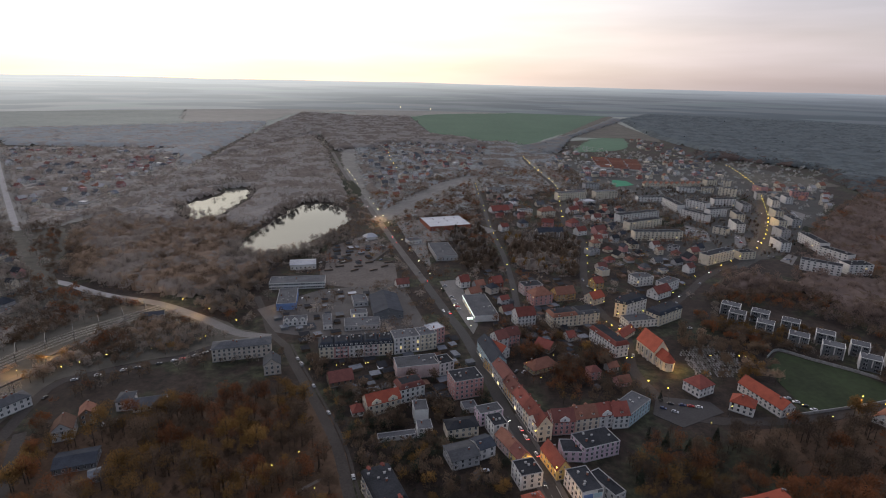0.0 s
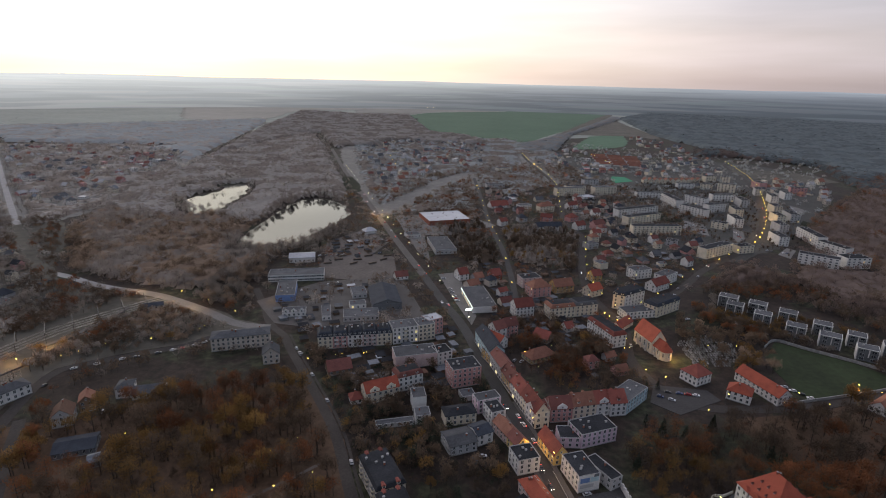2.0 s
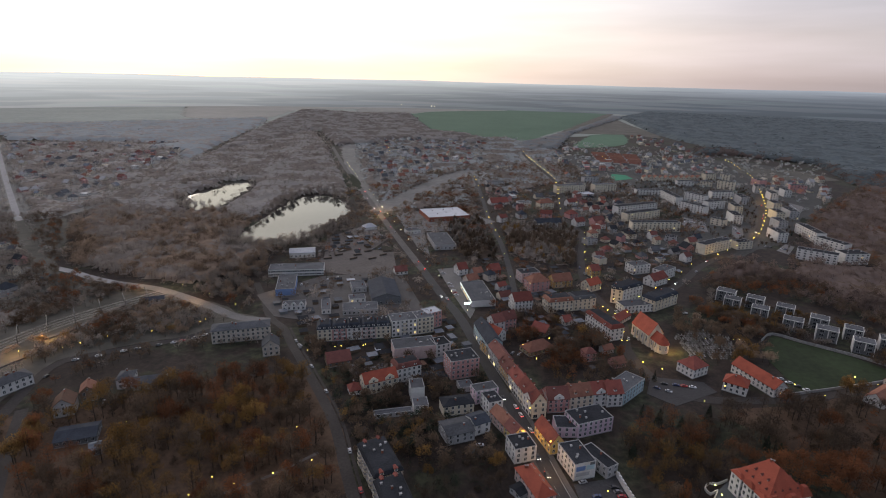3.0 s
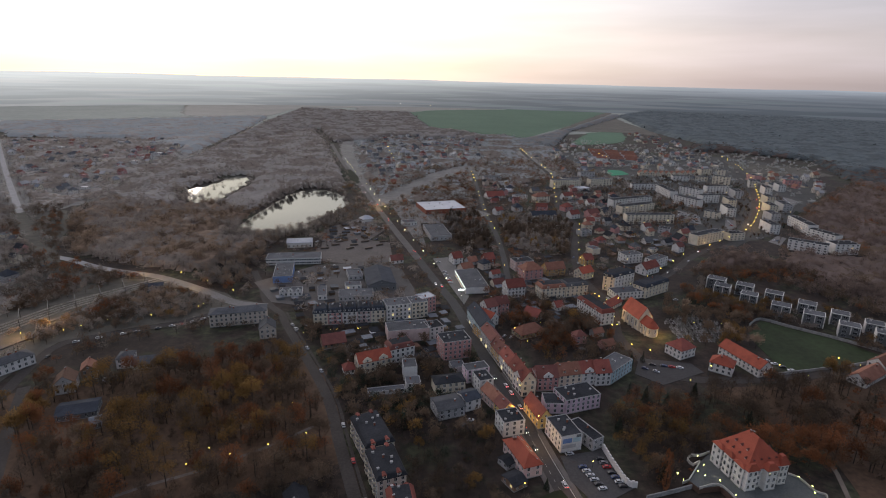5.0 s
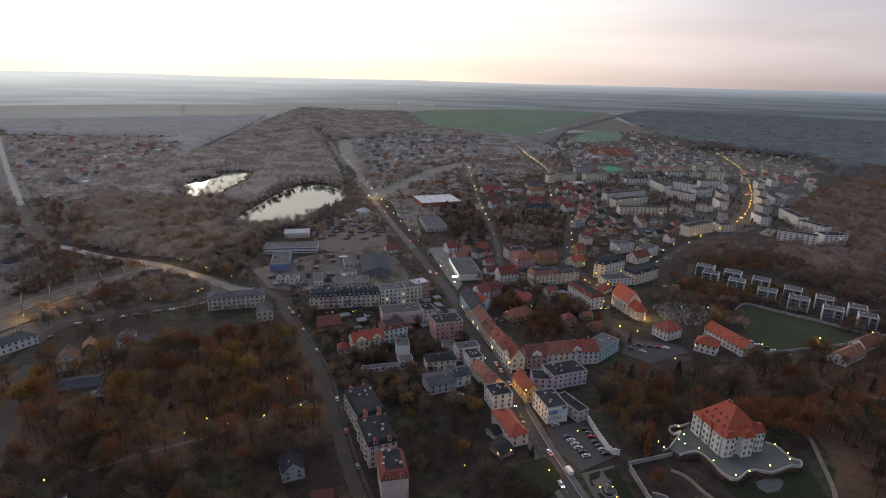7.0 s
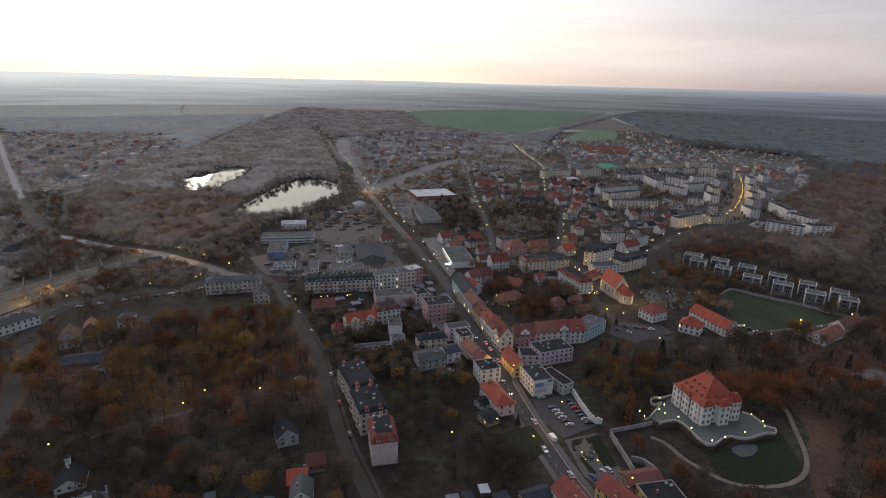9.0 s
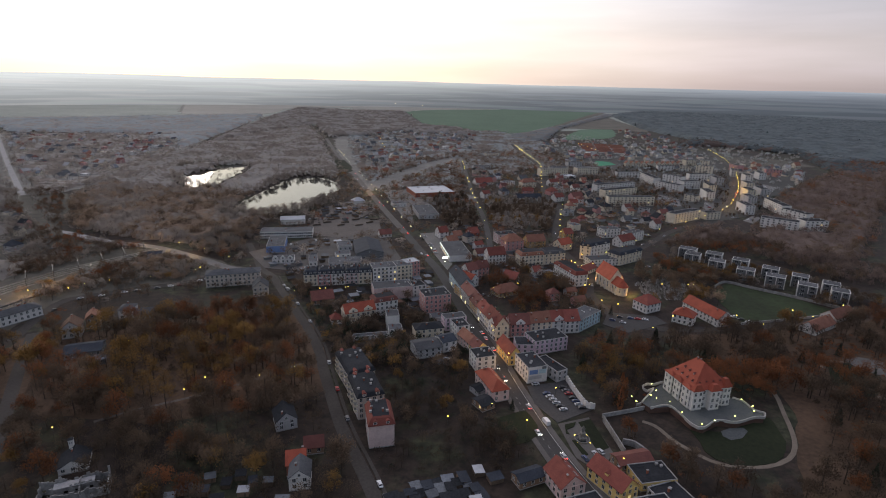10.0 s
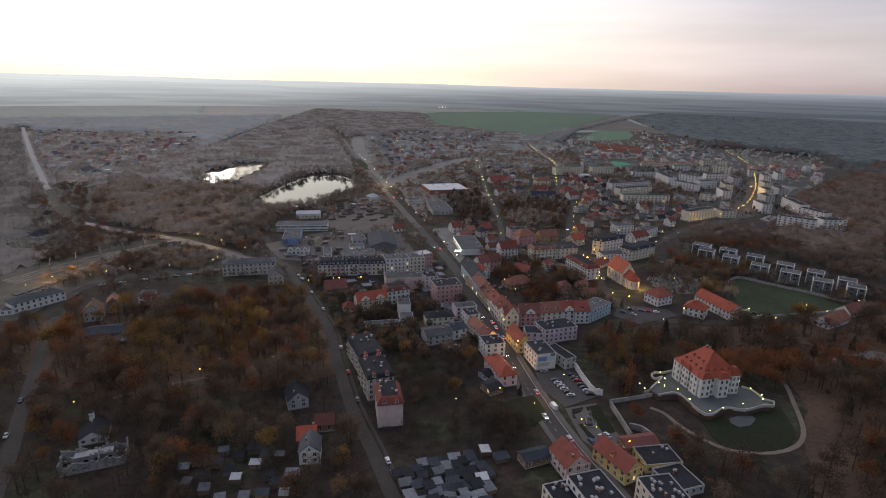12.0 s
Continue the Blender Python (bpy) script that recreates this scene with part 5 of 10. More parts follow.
def shop_sign(x, y, rot):
    root = tagged(new("shop_sign"), "lit white shop sign on a pole beside the road", "sign")
    root.matrix_world = pose(x, y, 0, 0, 0, rot)
    part("pole", Build().box(-0.2, 0.2, -0.15, 0.15, -0.5, 4.6).mesh("metal"), root)
    box = part("sign_box", Build().box(-2.6, 2.6, -0.2, 0.2, 4.6, 6.6).mesh("white"), root)
    part("lit_panel", Build().box(-2.4, 2.4, -0.24, -0.2, 4.8, 6.4).mesh("sign"), box)
    part("green_band", Build().box(-2.4, 2.4, -0.24, -0.2, 4.62, 4.78).mesh("lime"), box)


def log_stack(x, y, rot, w=9.0):
    root = tagged(new("timber_stack"), "stack of sawn timber in the storage yard", "timber", "timber stacks of the yard")
    root.matrix_world = pose(x, y, 0, 0, 0, rot)
    for k in range(6):
        part("board_layer", Build().box(-w / 2, w / 2, -0.7 + 0.05 * (k % 2), 0.7 - 0.05 * (k % 3), 0.15 + k * 0.3, 0.4 + k * 0.3).mesh("wood" if k % 2 else "dirt"), root)
    claim(x, y, 4)


def gantry(x, y, rot, w=14.0, h=8.0):
    root = tagged(new("railway_gantry"), "steel railway gantry over the tracks", "gantry", "railway gantries")
    root.matrix_world = pose(x, y, 0, 0, 0, rot)
    for s in (-1, 1):
        part("mast", Build().box(-0.18, 0.18, -0.18, 0.18, -0.5, h).mesh("metal"), root, at=pose(0, s * w / 2, 0))
    part("crossbeam", Build().box(-0.2, 0.2, -w / 2, w / 2, 0, 0.5).mesh("metal"), root, at=pose(0, 0, h))
    return root


def graves(poly, n, seed):
    r = random.Random(seed)
    xs, ys = [p[0] for p in poly], [p[1] for p in poly]
    me = [loft([(0.5, 0.95, -0.3, 0), (0.5, 0.95, 0.3, 0), (0.4, 0.85, 0.34, 0)]).mesh(m, name="grave_slab") for m in ("darkstone", "oldplaster", "darkstone", "concrete")]
    st = [Build().box(-0.42, 0.42, -0.08, 0.08, 0, 1.0).mesh(m, name="headstone") for m in ("darkstone", "oldplaster", "darkstone", "concrete")]
    k = 0
    while k < n:
        x, y = r.uniform(min(xs), max(xs)), r.uniform(min(ys), max(ys))
        k += 1
        if not inside(x, y, poly):
            continue
        x, y = round(x / 2.2) * 2.2, round(y / 3.4) * 3.4
        q = r.randrange(4)
        root = tagged(new("grave"), "stone grave with a headstone in the cemetery", "grave", "graves of the cemetery")
        root.matrix_world = pose(x, y, 0.05, 0, 0, 25 + r.uniform(-4, 4))
        part("slab", me[q], root)
        part("headstone", st[q], root, at=pose(0, 0.9, 0.25))



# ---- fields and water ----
# pale sheet laid over the dark far ground to stand in for haze
patch("far_fields", [(-3100.0, 1500.0), (-1500.0, 1480.0), (-560.0, 1900.0), (200.0, 1750.0), (700.0, 2000.0), (1100.0, 1900.0), (3100.0, 1500.0), (2900.0, 3000.0), (0.0, 4100.0), (-2900.0, 3000.0)], 0.045, "hazemeadow", "wide far fields in one tone paled for haze")
patch("crop_field", [(-167.4, 2775.6), (-38.0, 3023.7), (329.4, 3237.9), (889.1, 3476.3), (929.4, 3192.0), (569.8, 2291.9), (416.2, 2037.1), (251.6, 1674.2), (188.1, 1636.2), (108.5, 1847.1), (-23.3, 1946.4)], 0.306, "crop", "wide green field of winter crop", wavy=20.0)
patch("crop_field", [(515.6, 1943.6), (636.5, 1985.5), (547.5, 1670.0), (385.4, 1591.9)], 0.312, "crop", "small green field of winter crop", wavy=10.0)
patch("stubble_field", [(-487.3, 3212.9), (383.3, 3984.5), (351.5, 3295.6), (-38.6, 3069.1), (-175.2, 2812.3), (-395.3, 2784.7)], 0.318, "field", "pale brown stubble field", wavy=20.0)
patch("meadow", [(-1639.6, 2183.9), (-1172.5, 2545.7), (-1067.8, 2313.6), (-1442.1, 1914.1)], 0.324, "hazemeadow", "dull green meadow", wavy=20.0)
patch("stubble_field", [(666.6, 1275.9), (800.9, 1217.1), (805.1, 1112.5), (706.2, 1101.8), (644.0, 1157.6)], 0.33, "dry", "pale brown stubble field", wavy=10.0)
patch("meadow", [(-1243.5, 1393.2), (-694.5, 1486.4), (-463.7, 974.9), (-494.7, 700.1), (-533.2, 644.2), (-597.4, 639.5)], 0.066, "hazegrass", "grass round the suburb, paled for haze", wavy=10.0)
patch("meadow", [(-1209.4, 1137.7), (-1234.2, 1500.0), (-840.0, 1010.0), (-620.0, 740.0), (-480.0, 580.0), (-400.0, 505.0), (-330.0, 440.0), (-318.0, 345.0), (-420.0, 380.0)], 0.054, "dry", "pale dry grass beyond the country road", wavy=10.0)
patch("meadow", [(-309.7, 1688.7), (213.3, 1785.3), (311.4, 1394.4), (239.0, 1051.1), (71.2, 979.7), (-63.6, 764.9), (-112.4, 830.7), (-209.0, 1195.1)], 0.072, "hazegrass", "grass round the houses, paled for haze", wavy=10.0)
patch("meadow", [(311.4, 1394.4), (721.4, 1358.4), (767.8, 1108.5), (550.5, 781.8), (366.6, 603.9), (301.4, 590.0), (223.7, 649.0), (190.3, 820.1)], 0.078, "verge", "worn grass and paving of the housing estate", wavy=10.0)
patch("meadow", [(-578.3, 617.3), (-486.0, 686.7), (-368.8, 499.5), (-289.0, 454.6), (-217.3, 439.4), (-128.9, 387.5), (-184.1, 364.3), (-251.4, 322.6), (-280.3, 269.7)], 0.084, "dry", "dry brown ground beside the railway", wavy=6.0)
patch("leaf_litter", [(-239.5, 258.0), (-87.0, 309.2), (-44.5, 219.2), (-38.0, 205.0), (-97.0, 180.0), (-144.0, 176.0), (-220.0, 205.0)], 0.08, "litter", "park floor covered with fallen brown leaves", wavy=6.0)
patch("leaf_litter", [(171.6, 276.5), (331.9, 312.2), (373.9, 278.9), (218.5, 106.7), (162.8, 117.6), (208.6, 200.1), (199.0, 236.2)], 0.086, "litter", "park floor covered with fallen brown leaves", wavy=6.0)
patch("meadow", [(-256.5, 585.1), (-210.5, 598.3), (-212.6, 549.8), (-246.0, 530.5), (-286.0, 554.4)], 0.122, "grass", "dull green meadow by the woods", wavy=5.0)
patch("meadow", [(-212.5, 1002.2), (-175.7, 1063.6), (-135.6, 934.2), (-168.1, 899.0)], 0.128, "grass", "green meadow beside the road", wavy=4.0)
patch("playing_field", [(262.8, 383.9), (279.4, 370.3), (302.1, 352.2), (317.8, 328.7), (283.2, 313.1), (237.8, 301.0), (236.1, 317.3), (237.0, 340.4), (241.6, 360.7)], 0.144, "lawn", "green grass playing field behind a wall", keep=True)
patch("pond", [(-389.1, 828.7), (-389.8, 860.7), (-367.1, 906.4), (-371.7, 943.9), (-344.3, 966.9), (-323.4, 910.8), (-318.0, 835.2), (-320.2, 763.3), (-345.7, 748.2), (-376.7, 785.7)], 0.21, "water", "still pond mirroring the bright sky", keep=True, wavy=8.0)
patch("pond", [(-235.2, 613.8), (-237.6, 670.6), (-231.9, 735.6), (-229.9, 784.4), (-219.0, 840.3), (-193.1, 862.7), (-150.9, 827.2), (-133.0, 775.6), (-132.4, 716.7), (-153.4, 676.8), (-158.7, 623.3), (-179.0, 600.3), (-215.4, 593.8)], 0.216, "water", "still pond mirroring the bright sky", keep=True, wavy=8.0)

# ---- roads, yards, railway ----
ribbon("road", [(-14.0, 518.5), (8.0, 443.6), (22.8, 395.4), (44.2, 293.8), (53.9, 254.9), (58.2, 231.5), (61.8, 212.3), (67.3, 187.4), (71.8, 168.3), (76.8, 150.4), (82.9, 132.4), (88.3, 116.7), (97.7, 91.0)], 8.0, 0.08, 0.3, "asphalt", "main asphalt street through the town")
ribbon("road", [(-289.0, 1475.0), (-212.0, 1187.0), (-158.0, 1000.0), (-131.0, 911.4), (-83.0, 747.1), (-45.0, 619.3), (-14.0, 518.5)], 8.0, 0.075, 0.3, "paving", "pale main road leading out of the town")
ribbon("pavement", [(44.2, 293.8), (53.9, 254.9), (58.2, 231.5), (61.8, 212.3), (67.3, 187.4), (71.8, 168.3), (76.8, 150.4), (82.9, 132.4), (88.3, 116.7), (97.7, 91.0)], 2.6, 0.2, 0.3, "paving", "paved footway with a kerb along the main street", offset=5.4, keep=False)
ribbon("pavement", [(44.2, 293.8), (53.9, 254.9), (58.2, 231.5), (61.8, 212.3), (67.3, 187.4), (71.8, 168.3), (76.8, 150.4), (82.9, 132.4), (88.3, 116.7), (97.7, 91.0)], 2.6, 0.2, 0.3, "paving", "paved footway with a kerb along the main street", offset=-5.4, keep=False)
ribbon("road_marking", [(58.2, 231.5), (61.8, 212.3), (67.3, 187.4), (71.8, 168.3), (76.8, 150.4), (82.9, 132.4), (88.3, 116.7), (97.7, 91.0)], 0.25, 0.1, 0.05, "line", "white line along the main street", offset=3.6, keep=False)
DASH = Build().box(-1.0, 1.0, -0.07, 0.07, 0, 0.02).mesh("line", name="lane_dash")
line = smooth_line([(58.2, 231.5), (61.8, 212.3), (67.3, 187.4), (71.8, 168.3), (76.8, 150.4), (82.9, 132.4)], 5.0)
for a, b in zip(line, line[1:]):
    t = (b - a).normalized()
    p = a + Vector((-t.y, t.x, 0)) * -1.2
    ob = tagged(new("lane_dash", DASH), "white painted dash on the asphalt", kind="structure")
    ob.matrix_world = pose(p.x, p.y, 0.09, 0, 0, math.degrees(math.atan2(t.y, t.x)))
ribbon("road", [(-167.5, 474.0), (-146.5, 431.0), (-132.3, 399.2), (-115.6, 378.7), (-104.6, 356.2), (-82.4, 315.1), (-56.2, 263.5), (-40.7, 219.5), (-24.5, 175.0), (-9.0, 141.5), (3.9, 112.2), (18.0, 84.8)], 6.0, 0.09, 0.3, "asphalt_worn", "pale worn street beside the park")
ribbon("pavement", [(-115.6, 378.7), (-104.6, 356.2), (-82.4, 315.1), (-56.2, 263.5), (-40.7, 219.5), (-24.5, 175.0), (-9.0, 141.5), (3.9, 112.2), (18.0, 84.8)], 1.6, 0.2, 0.3, "asphalt_worn", "sandy verge beside the park street", offset=4.7, keep=False)
ribbon("road", [(-1240.0, 1550.0), (-838.4, 1047.0), (-592.3, 744.4), (-459.4, 584.0), (-410.8, 530.6), (-383.1, 507.4), (-353.3, 494.5), (-319.2, 476.6), (-289.0, 465.2)], 8.0, 0.07, 0.3, "concrete", "pale country road", margin=0.5)
ribbon("road", [(-289.0, 465.2), (-248.2, 453.3), (-211.0, 433.1), (-185.9, 416.9), (-170.6, 405.7), (-153.7, 396.3), (-131.5, 393.2)], 9.0, 0.1, 0.3, "asphalt_pale", "road crossing over the railway")
ribbon("road", [(-240.7, 255.7), (-249.9, 299.4), (-247.7, 322.8), (-223.1, 338.4), (-182.2, 360.1), (-169.2, 373.7), (-133.8, 389.2)], 7.0, 0.11, 0.3, "asphalt_worn", "street with parked cars along it")
ribbon("road", [(-235.1, 267.2), (-210.7, 221.1), (-190.3, 185.2), (-174.0, 156.4), (-157.8, 129.3), (-143.2, 101.6)], 6.5, 0.1, 0.3, "asphalt_worn", "worn side street under trees")
ribbon("road", [(209.4, 1429.4), (210.3, 1249.3), (216.7, 1021.0), (192.8, 857.8), (176.0, 752.5), (181.5, 670.1), (155.5, 562.5), (144.0, 497.0), (144.9, 450.5), (152.0, 416.6), (149.5, 391.3), (140.5, 355.7), (142.9, 325.7), (151.9, 301.1), (168.8, 291.5), (218.3, 293.0), (251.0, 299.9), (289.4, 309.2), (352.7, 325.8)], 8.0, 0.12, 0.3, "asphalt_worn", "street lined with lamps")
ribbon("road", [(153.7, 422.1), (183.9, 440.3), (242.0, 502.1), (284.2, 552.2), (351.7, 613.2), (397.4, 660.6), (469.8, 775.5), (537.5, 909.2), (604.8, 1062.0), (655.9, 1228.7), (678.1, 1326.6)], 8.0, 0.13, 0.3, "asphalt_worn", "street lined with lamps")
ribbon("road", [(66.5, 1079.1), (68.5, 866.5), (69.4, 714.9), (74.4, 616.7), (74.3, 532.0), (71.7, 465.9), (71.0, 423.9)], 6.0, 0.09, 0.3, "asphalt", "narrow street lined with lamps")
ribbon("road", [(-86.0, 770.0), (-59.4, 835.3), (-27.4, 925.3), (11.5, 1028.1), (65.3, 1122.9)], 6.0, 0.1, 0.3, "asphalt_pale", "pale dirt track over the field", margin=9.0)
ribbon("railway", [(-312.0, 324.1), (-304.2, 343.2), (-288.8, 379.0), (-270.3, 405.5), (-239.1, 444.5)], 20.0, 0.07, 0.3, "ballast", "broad railway track bed of ballast")
ribbon("rail", [(-312.0, 324.1), (-304.2, 343.2), (-288.8, 379.0), (-270.3, 405.5), (-239.1, 444.5)], 0.2, 0.25, 0.2, "steel", "steel rail of the railway", offset=-7.5, keep=False)
ribbon("rail", [(-312.0, 324.1), (-304.2, 343.2), (-288.8, 379.0), (-270.3, 405.5), (-239.1, 444.5)], 0.2, 0.25, 0.2, "steel", "steel rail of the railway", offset=-6.0, keep=False)
ribbon("rail", [(-312.0, 324.1), (-304.2, 343.2), (-288.8, 379.0), (-270.3, 405.5), (-239.1, 444.5)], 0.2, 0.25, 0.2, "steel", "steel rail of the railway", offset=-2.7, keep=False)
ribbon("rail", [(-312.0, 324.1), (-304.2, 343.2), (-288.8, 379.0), (-270.3, 405.5), (-239.1, 444.5)], 0.2, 0.25, 0.2, "steel", "steel rail of the railway", offset=-1.2, keep=False)
ribbon("rail", [(-312.0, 324.1), (-304.2, 343.2), (-288.8, 379.0), (-270.3, 405.5), (-239.1, 444.5)], 0.2, 0.25, 0.2, "steel", "steel rail of the railway", offset=1.8, keep=False)
ribbon("rail", [(-312.0, 324.1), (-304.2, 343.2), (-288.8, 379.0), (-270.3, 405.5), (-239.1, 444.5)], 0.2, 0.25, 0.2, "steel", "steel rail of the railway", offset=3.3, keep=False)
ribbon("rail", [(-312.0, 324.1), (-304.2, 343.2), (-288.8, 379.0), (-270.3, 405.5), (-239.1, 444.5)], 0.2, 0.25, 0.2, "steel", "steel rail of the railway", offset=6.6, keep=False)
ribbon("rail", [(-312.0, 324.1), (-304.2, 343.2), (-288.8, 379.0), (-270.3, 405.5), (-239.1, 444.5)], 0.2, 0.25, 0.2, "steel", "steel rail of the railway", offset=8.1, keep=False)
ribbon("platform", [(-288.2, 299.3), (-281.3, 319.2), (-268.9, 343.4)], 5.0, 0.8, 1.0, "paving", "long pale railway platform lit by lamps")
ribbon("platform", [(-281.7, 353.2), (-268.4, 378.6), (-258.2, 424.8)], 4.0, 0.7, 1.0, "paving", "long railway platform")
patch("yard", [(-125.2, 548.2), (-75.3, 584.0), (-48.8, 574.9), (-40.4, 515.8), (-66.5, 496.5), (-116.1, 507.1)], 0.162, "dirt", "pale gravel storage yard", keep=True)
patch("yard", [(-132.4, 625.1), (-93.9, 689.0), (-59.3, 630.0), (-78.0, 567.0), (-120.4, 549.9)], 0.158, "dirt", "storage yard with stacked goods")
patch("yard", [(-157.8, 444.4), (-113.1, 493.5), (-37.5, 516.0), (-7.5, 413.3), (-27.3, 394.5), (-90.6, 391.2), (-129.7, 400.7)], 0.164, "paving", "worn paved yard of the commercial site")
patch("yard", [(0.5, 522.0), (20.3, 529.1), (33.4, 421.8), (28.5, 404.0), (16.5, 450.0)], 0.19, "asphalt_pale", "pale car park of the supermarket", keep=True)
patch("yard", [(-64.0, 762.0), (-21.8, 770.9), (45.4, 702.6), (61.4, 716.6), (44.0, 766.3), (77.0, 718.0), (22.2, 667.9), (-18.0, 664.2), (-8.0, 562.0), (-24.0, 598.0)], 0.176, "asphalt_pale", "paved yard round the sheds")
patch("yard", [(144.2, 317.6), (176.9, 311.9), (180.5, 300.2), (148.0, 283.5), (134.5, 296.5)], 0.272, "asphalt", "open paved square below the church", keep=True)
patch("car_park", [(70.1, 214.3), (87.1, 218.6), (92.5, 222.2), (101.2, 193.2), (80.1, 180.6), (71.3, 196.8)], 0.208, "asphalt", "asphalt car park beside the street", keep=True)
patch("plaza", [(79.9, 179.6), (96.5, 185.6), (101.0, 156.5), (89.1, 147.1), (82.9, 154.7)], 0.234, "paving", "paved square round the fountain", keep=True)
patch("flower_bed", [(83.1, 178.8), (89.1, 181.1), (87.1, 177.1), (83.1, 174.9), (83.7, 171.2), (82.3, 172.1)], 0.55, "grass", "low clipped hedge bed on the square")
patch("flower_bed", [(83.9, 166.7), (85.5, 166.8), (88.9, 156.7), (86.6, 155.7)], 0.556, "grass", "low clipped hedge bed on the square")
patch("lawn", [(90.2, 181.2), (97.0, 184.1), (99.9, 161.9), (93.9, 158.6)], 0.292, "grass", "dark lawn beside the castle wall")
patch("lawn", [(142.6, 178.1), (157.8, 175.7), (170.7, 179.8), (189.0, 188.4), (187.7, 176.2), (181.2, 162.5), (169.9, 153.7), (152.1, 152.7), (143.0, 160.3)], 0.238, "grass", "park lawn below the castle", wavy=3.0, keep=True)
patch("lawn", [(255.0, 247.1), (280.6, 241.9), (256.5, 208.8), (243.5, 219.8)], 0.244, "grass", "park lawn ringed by a path", wavy=3.0)
patch("lawn", [(49.6, 182.2), (66.2, 191.0), (69.0, 171.2), (50.6, 161.2)], 0.25, "grass", "dark lawn beside the main street", wavy=3.0)
ribbon("path", [(122.4, 183.2), (125.8, 181.0), (128.6, 177.3), (131.2, 169.5), (136.0, 161.9), (142.8, 154.1), (151.1, 150.6), (165.8, 150.7), (178.8, 156.2), (187.0, 165.0), (192.7, 176.5), (197.8, 191.5), (202.8, 205.3), (204.7, 214.2)], 2.2, 0.12, 0.3, "sand", "pale gravel park path", margin=8.0)
patch("terrace_apron", [(157.8, 175.7), (163.2, 178.4), (170.2, 178.9), (170.9, 176.1), (165.5, 170.7), (159.4, 169.0), (156.9, 172.0)], 0.346, "terrace", "worn grey paved half-round below the castle terrace", wavy=0.0, keep=True)
ribbon("path", [(268.4, 248.6), (260.0, 249.8), (253.5, 246.5), (249.8, 241.2)], 1.8, 0.1, 0.3, "sand", "pale gravel park path")
ribbon("path", [(244.4, 223.6), (251.0, 216.0), (259.9, 209.4), (272.0, 202.0)], 1.8, 0.1, 0.3, "sand", "pale gravel park path")
patch("playground", [(270.5, 250.5), (271.0, 243.0), (276.0, 235.0), (284.0, 230.0), (293.0, 232.0), (297.0, 241.0), (292.0, 250.0), (281.0, 255.0)], 0.3, "paving", "oval paved playground in the park", wavy=1.0, keep=True)
ribbon("path", [(-141.9, 175.1), (-125.6, 186.7), (-102.1, 199.6), (-77.5, 216.9), (-56.6, 235.8)], 2.0, 0.1, 0.3, "dirt", "earth path through the park")

# ---- houses along the main street ----
HOUSE_ADS_D = -8.65
HOUSE_ADS = house(73.7, 226.7, 16.4, 11.7, 17.3, 3, "white", "felt", "flat", "white house with painted boards on its end wall", vents=3, sides="L", floor=3.061)
for u, z, w2, h2, c in ((-2.4, 5.4, 5.0, 2.6, "blue"), (2.8, 5.4, 4.4, 2.6, "teal"), (-1.2, 2.3, 7.5, 2.0, "grey"), (3.8, 8.0, 2.6, 1.6, "darkgrey")):
    part("advert_board", Build().box(-w2 / 2, w2 / 2, -0.12, 0, 0, h2).mesh(c), HOUSE_ADS, at=pose(u, HOUSE_ADS_D, z))
house(85.7, 228.6, 29.4, 7.3, 18.9, 2, "grey", "felt", "flat", "grey wedge-shaped house beside the car park", sides="FL", floor=3.072)
house(63.6, 246.0, 17.0, 8.0, 18.5, 2, "yellow", "tile_red", "gable", "yellow house with a long red tiled roof", along="y", rise=5.0, skylights=3, sides="FL", floor=3.083)
house(88.3, 260.7, 20.1, 22.7, 14.0, 3, "lilac", "felt", "flat", "lilac apartment house with a dark flat roof", vents=4, sides="FL", floor=2.85)
house(74.2, 256.4, 0.0, 11.5, 11.0, 2, "lilac", "felt", "flat", "low lilac annex with a dark roof", sides="F", floor=3.105)
house(45.0, 330.4, -74.8, 20.9, 9.0, 3, "grey", "tile_maroon", "gable", "tenement with a steep tiled roof along the main street", shop=True, dormers=0, rise=4.0, litrate=0.03, floor=3.166, sides="FR")
house(49.9, 312.4, -74.8, 16.4, 9.0, 3, "ochre", "tile_maroon", "gable", "tenement with a steep tiled roof along the main street", shop=True, dormers=2, rise=5.8, litrate=0.03, floor=2.677, sides="FR")
house(54.2, 296.6, -74.9, 16.5, 9.0, 3, "white", "tile_red", "gable", "tenement with a steep tiled roof along the main street", shop=True, dormers=1, rise=4.9, litrate=0.03, floor=3.088, sides="FR")
house(59.1, 278.5, -74.8, 20.9, 9.0, 3, "cream", "tile_red", "gable", "tenement with a steep tiled roof along the main street", shop=True, dormers=2, rise=5.8, litrate=0.03, floor=3.399, sides="FR")
house(59.6, 274.3, 20.3, 8.4, 11.0, 3, "white", "tile_maroon", "gable", "white corner tenement with shaped gables and lit shops", gablets=2, shop=True, litrate=0.1, sides="FL", floor=3.16)
house(38.9, 359.1, -76.5, 34.2, 11.0, 3, "teal", "slate", "gable", "pale tenement with a dark slate roof", shop=True, sides="FR", floor=3.171)
house(40.2, 348.7, 22.4, 10.5, 12.0, 2, "ochre", "felt", "flat", "low ochre rear house", sides="FL", floor=3.182)
house(73.5, 280.6, 7.9, 13.0, 12.0, 3, "rose", "tile_maroon", "gable", "brick tenement with a dark red roof and white gablet", gablets=1, trim="white", sides="FL", floor=2.85)
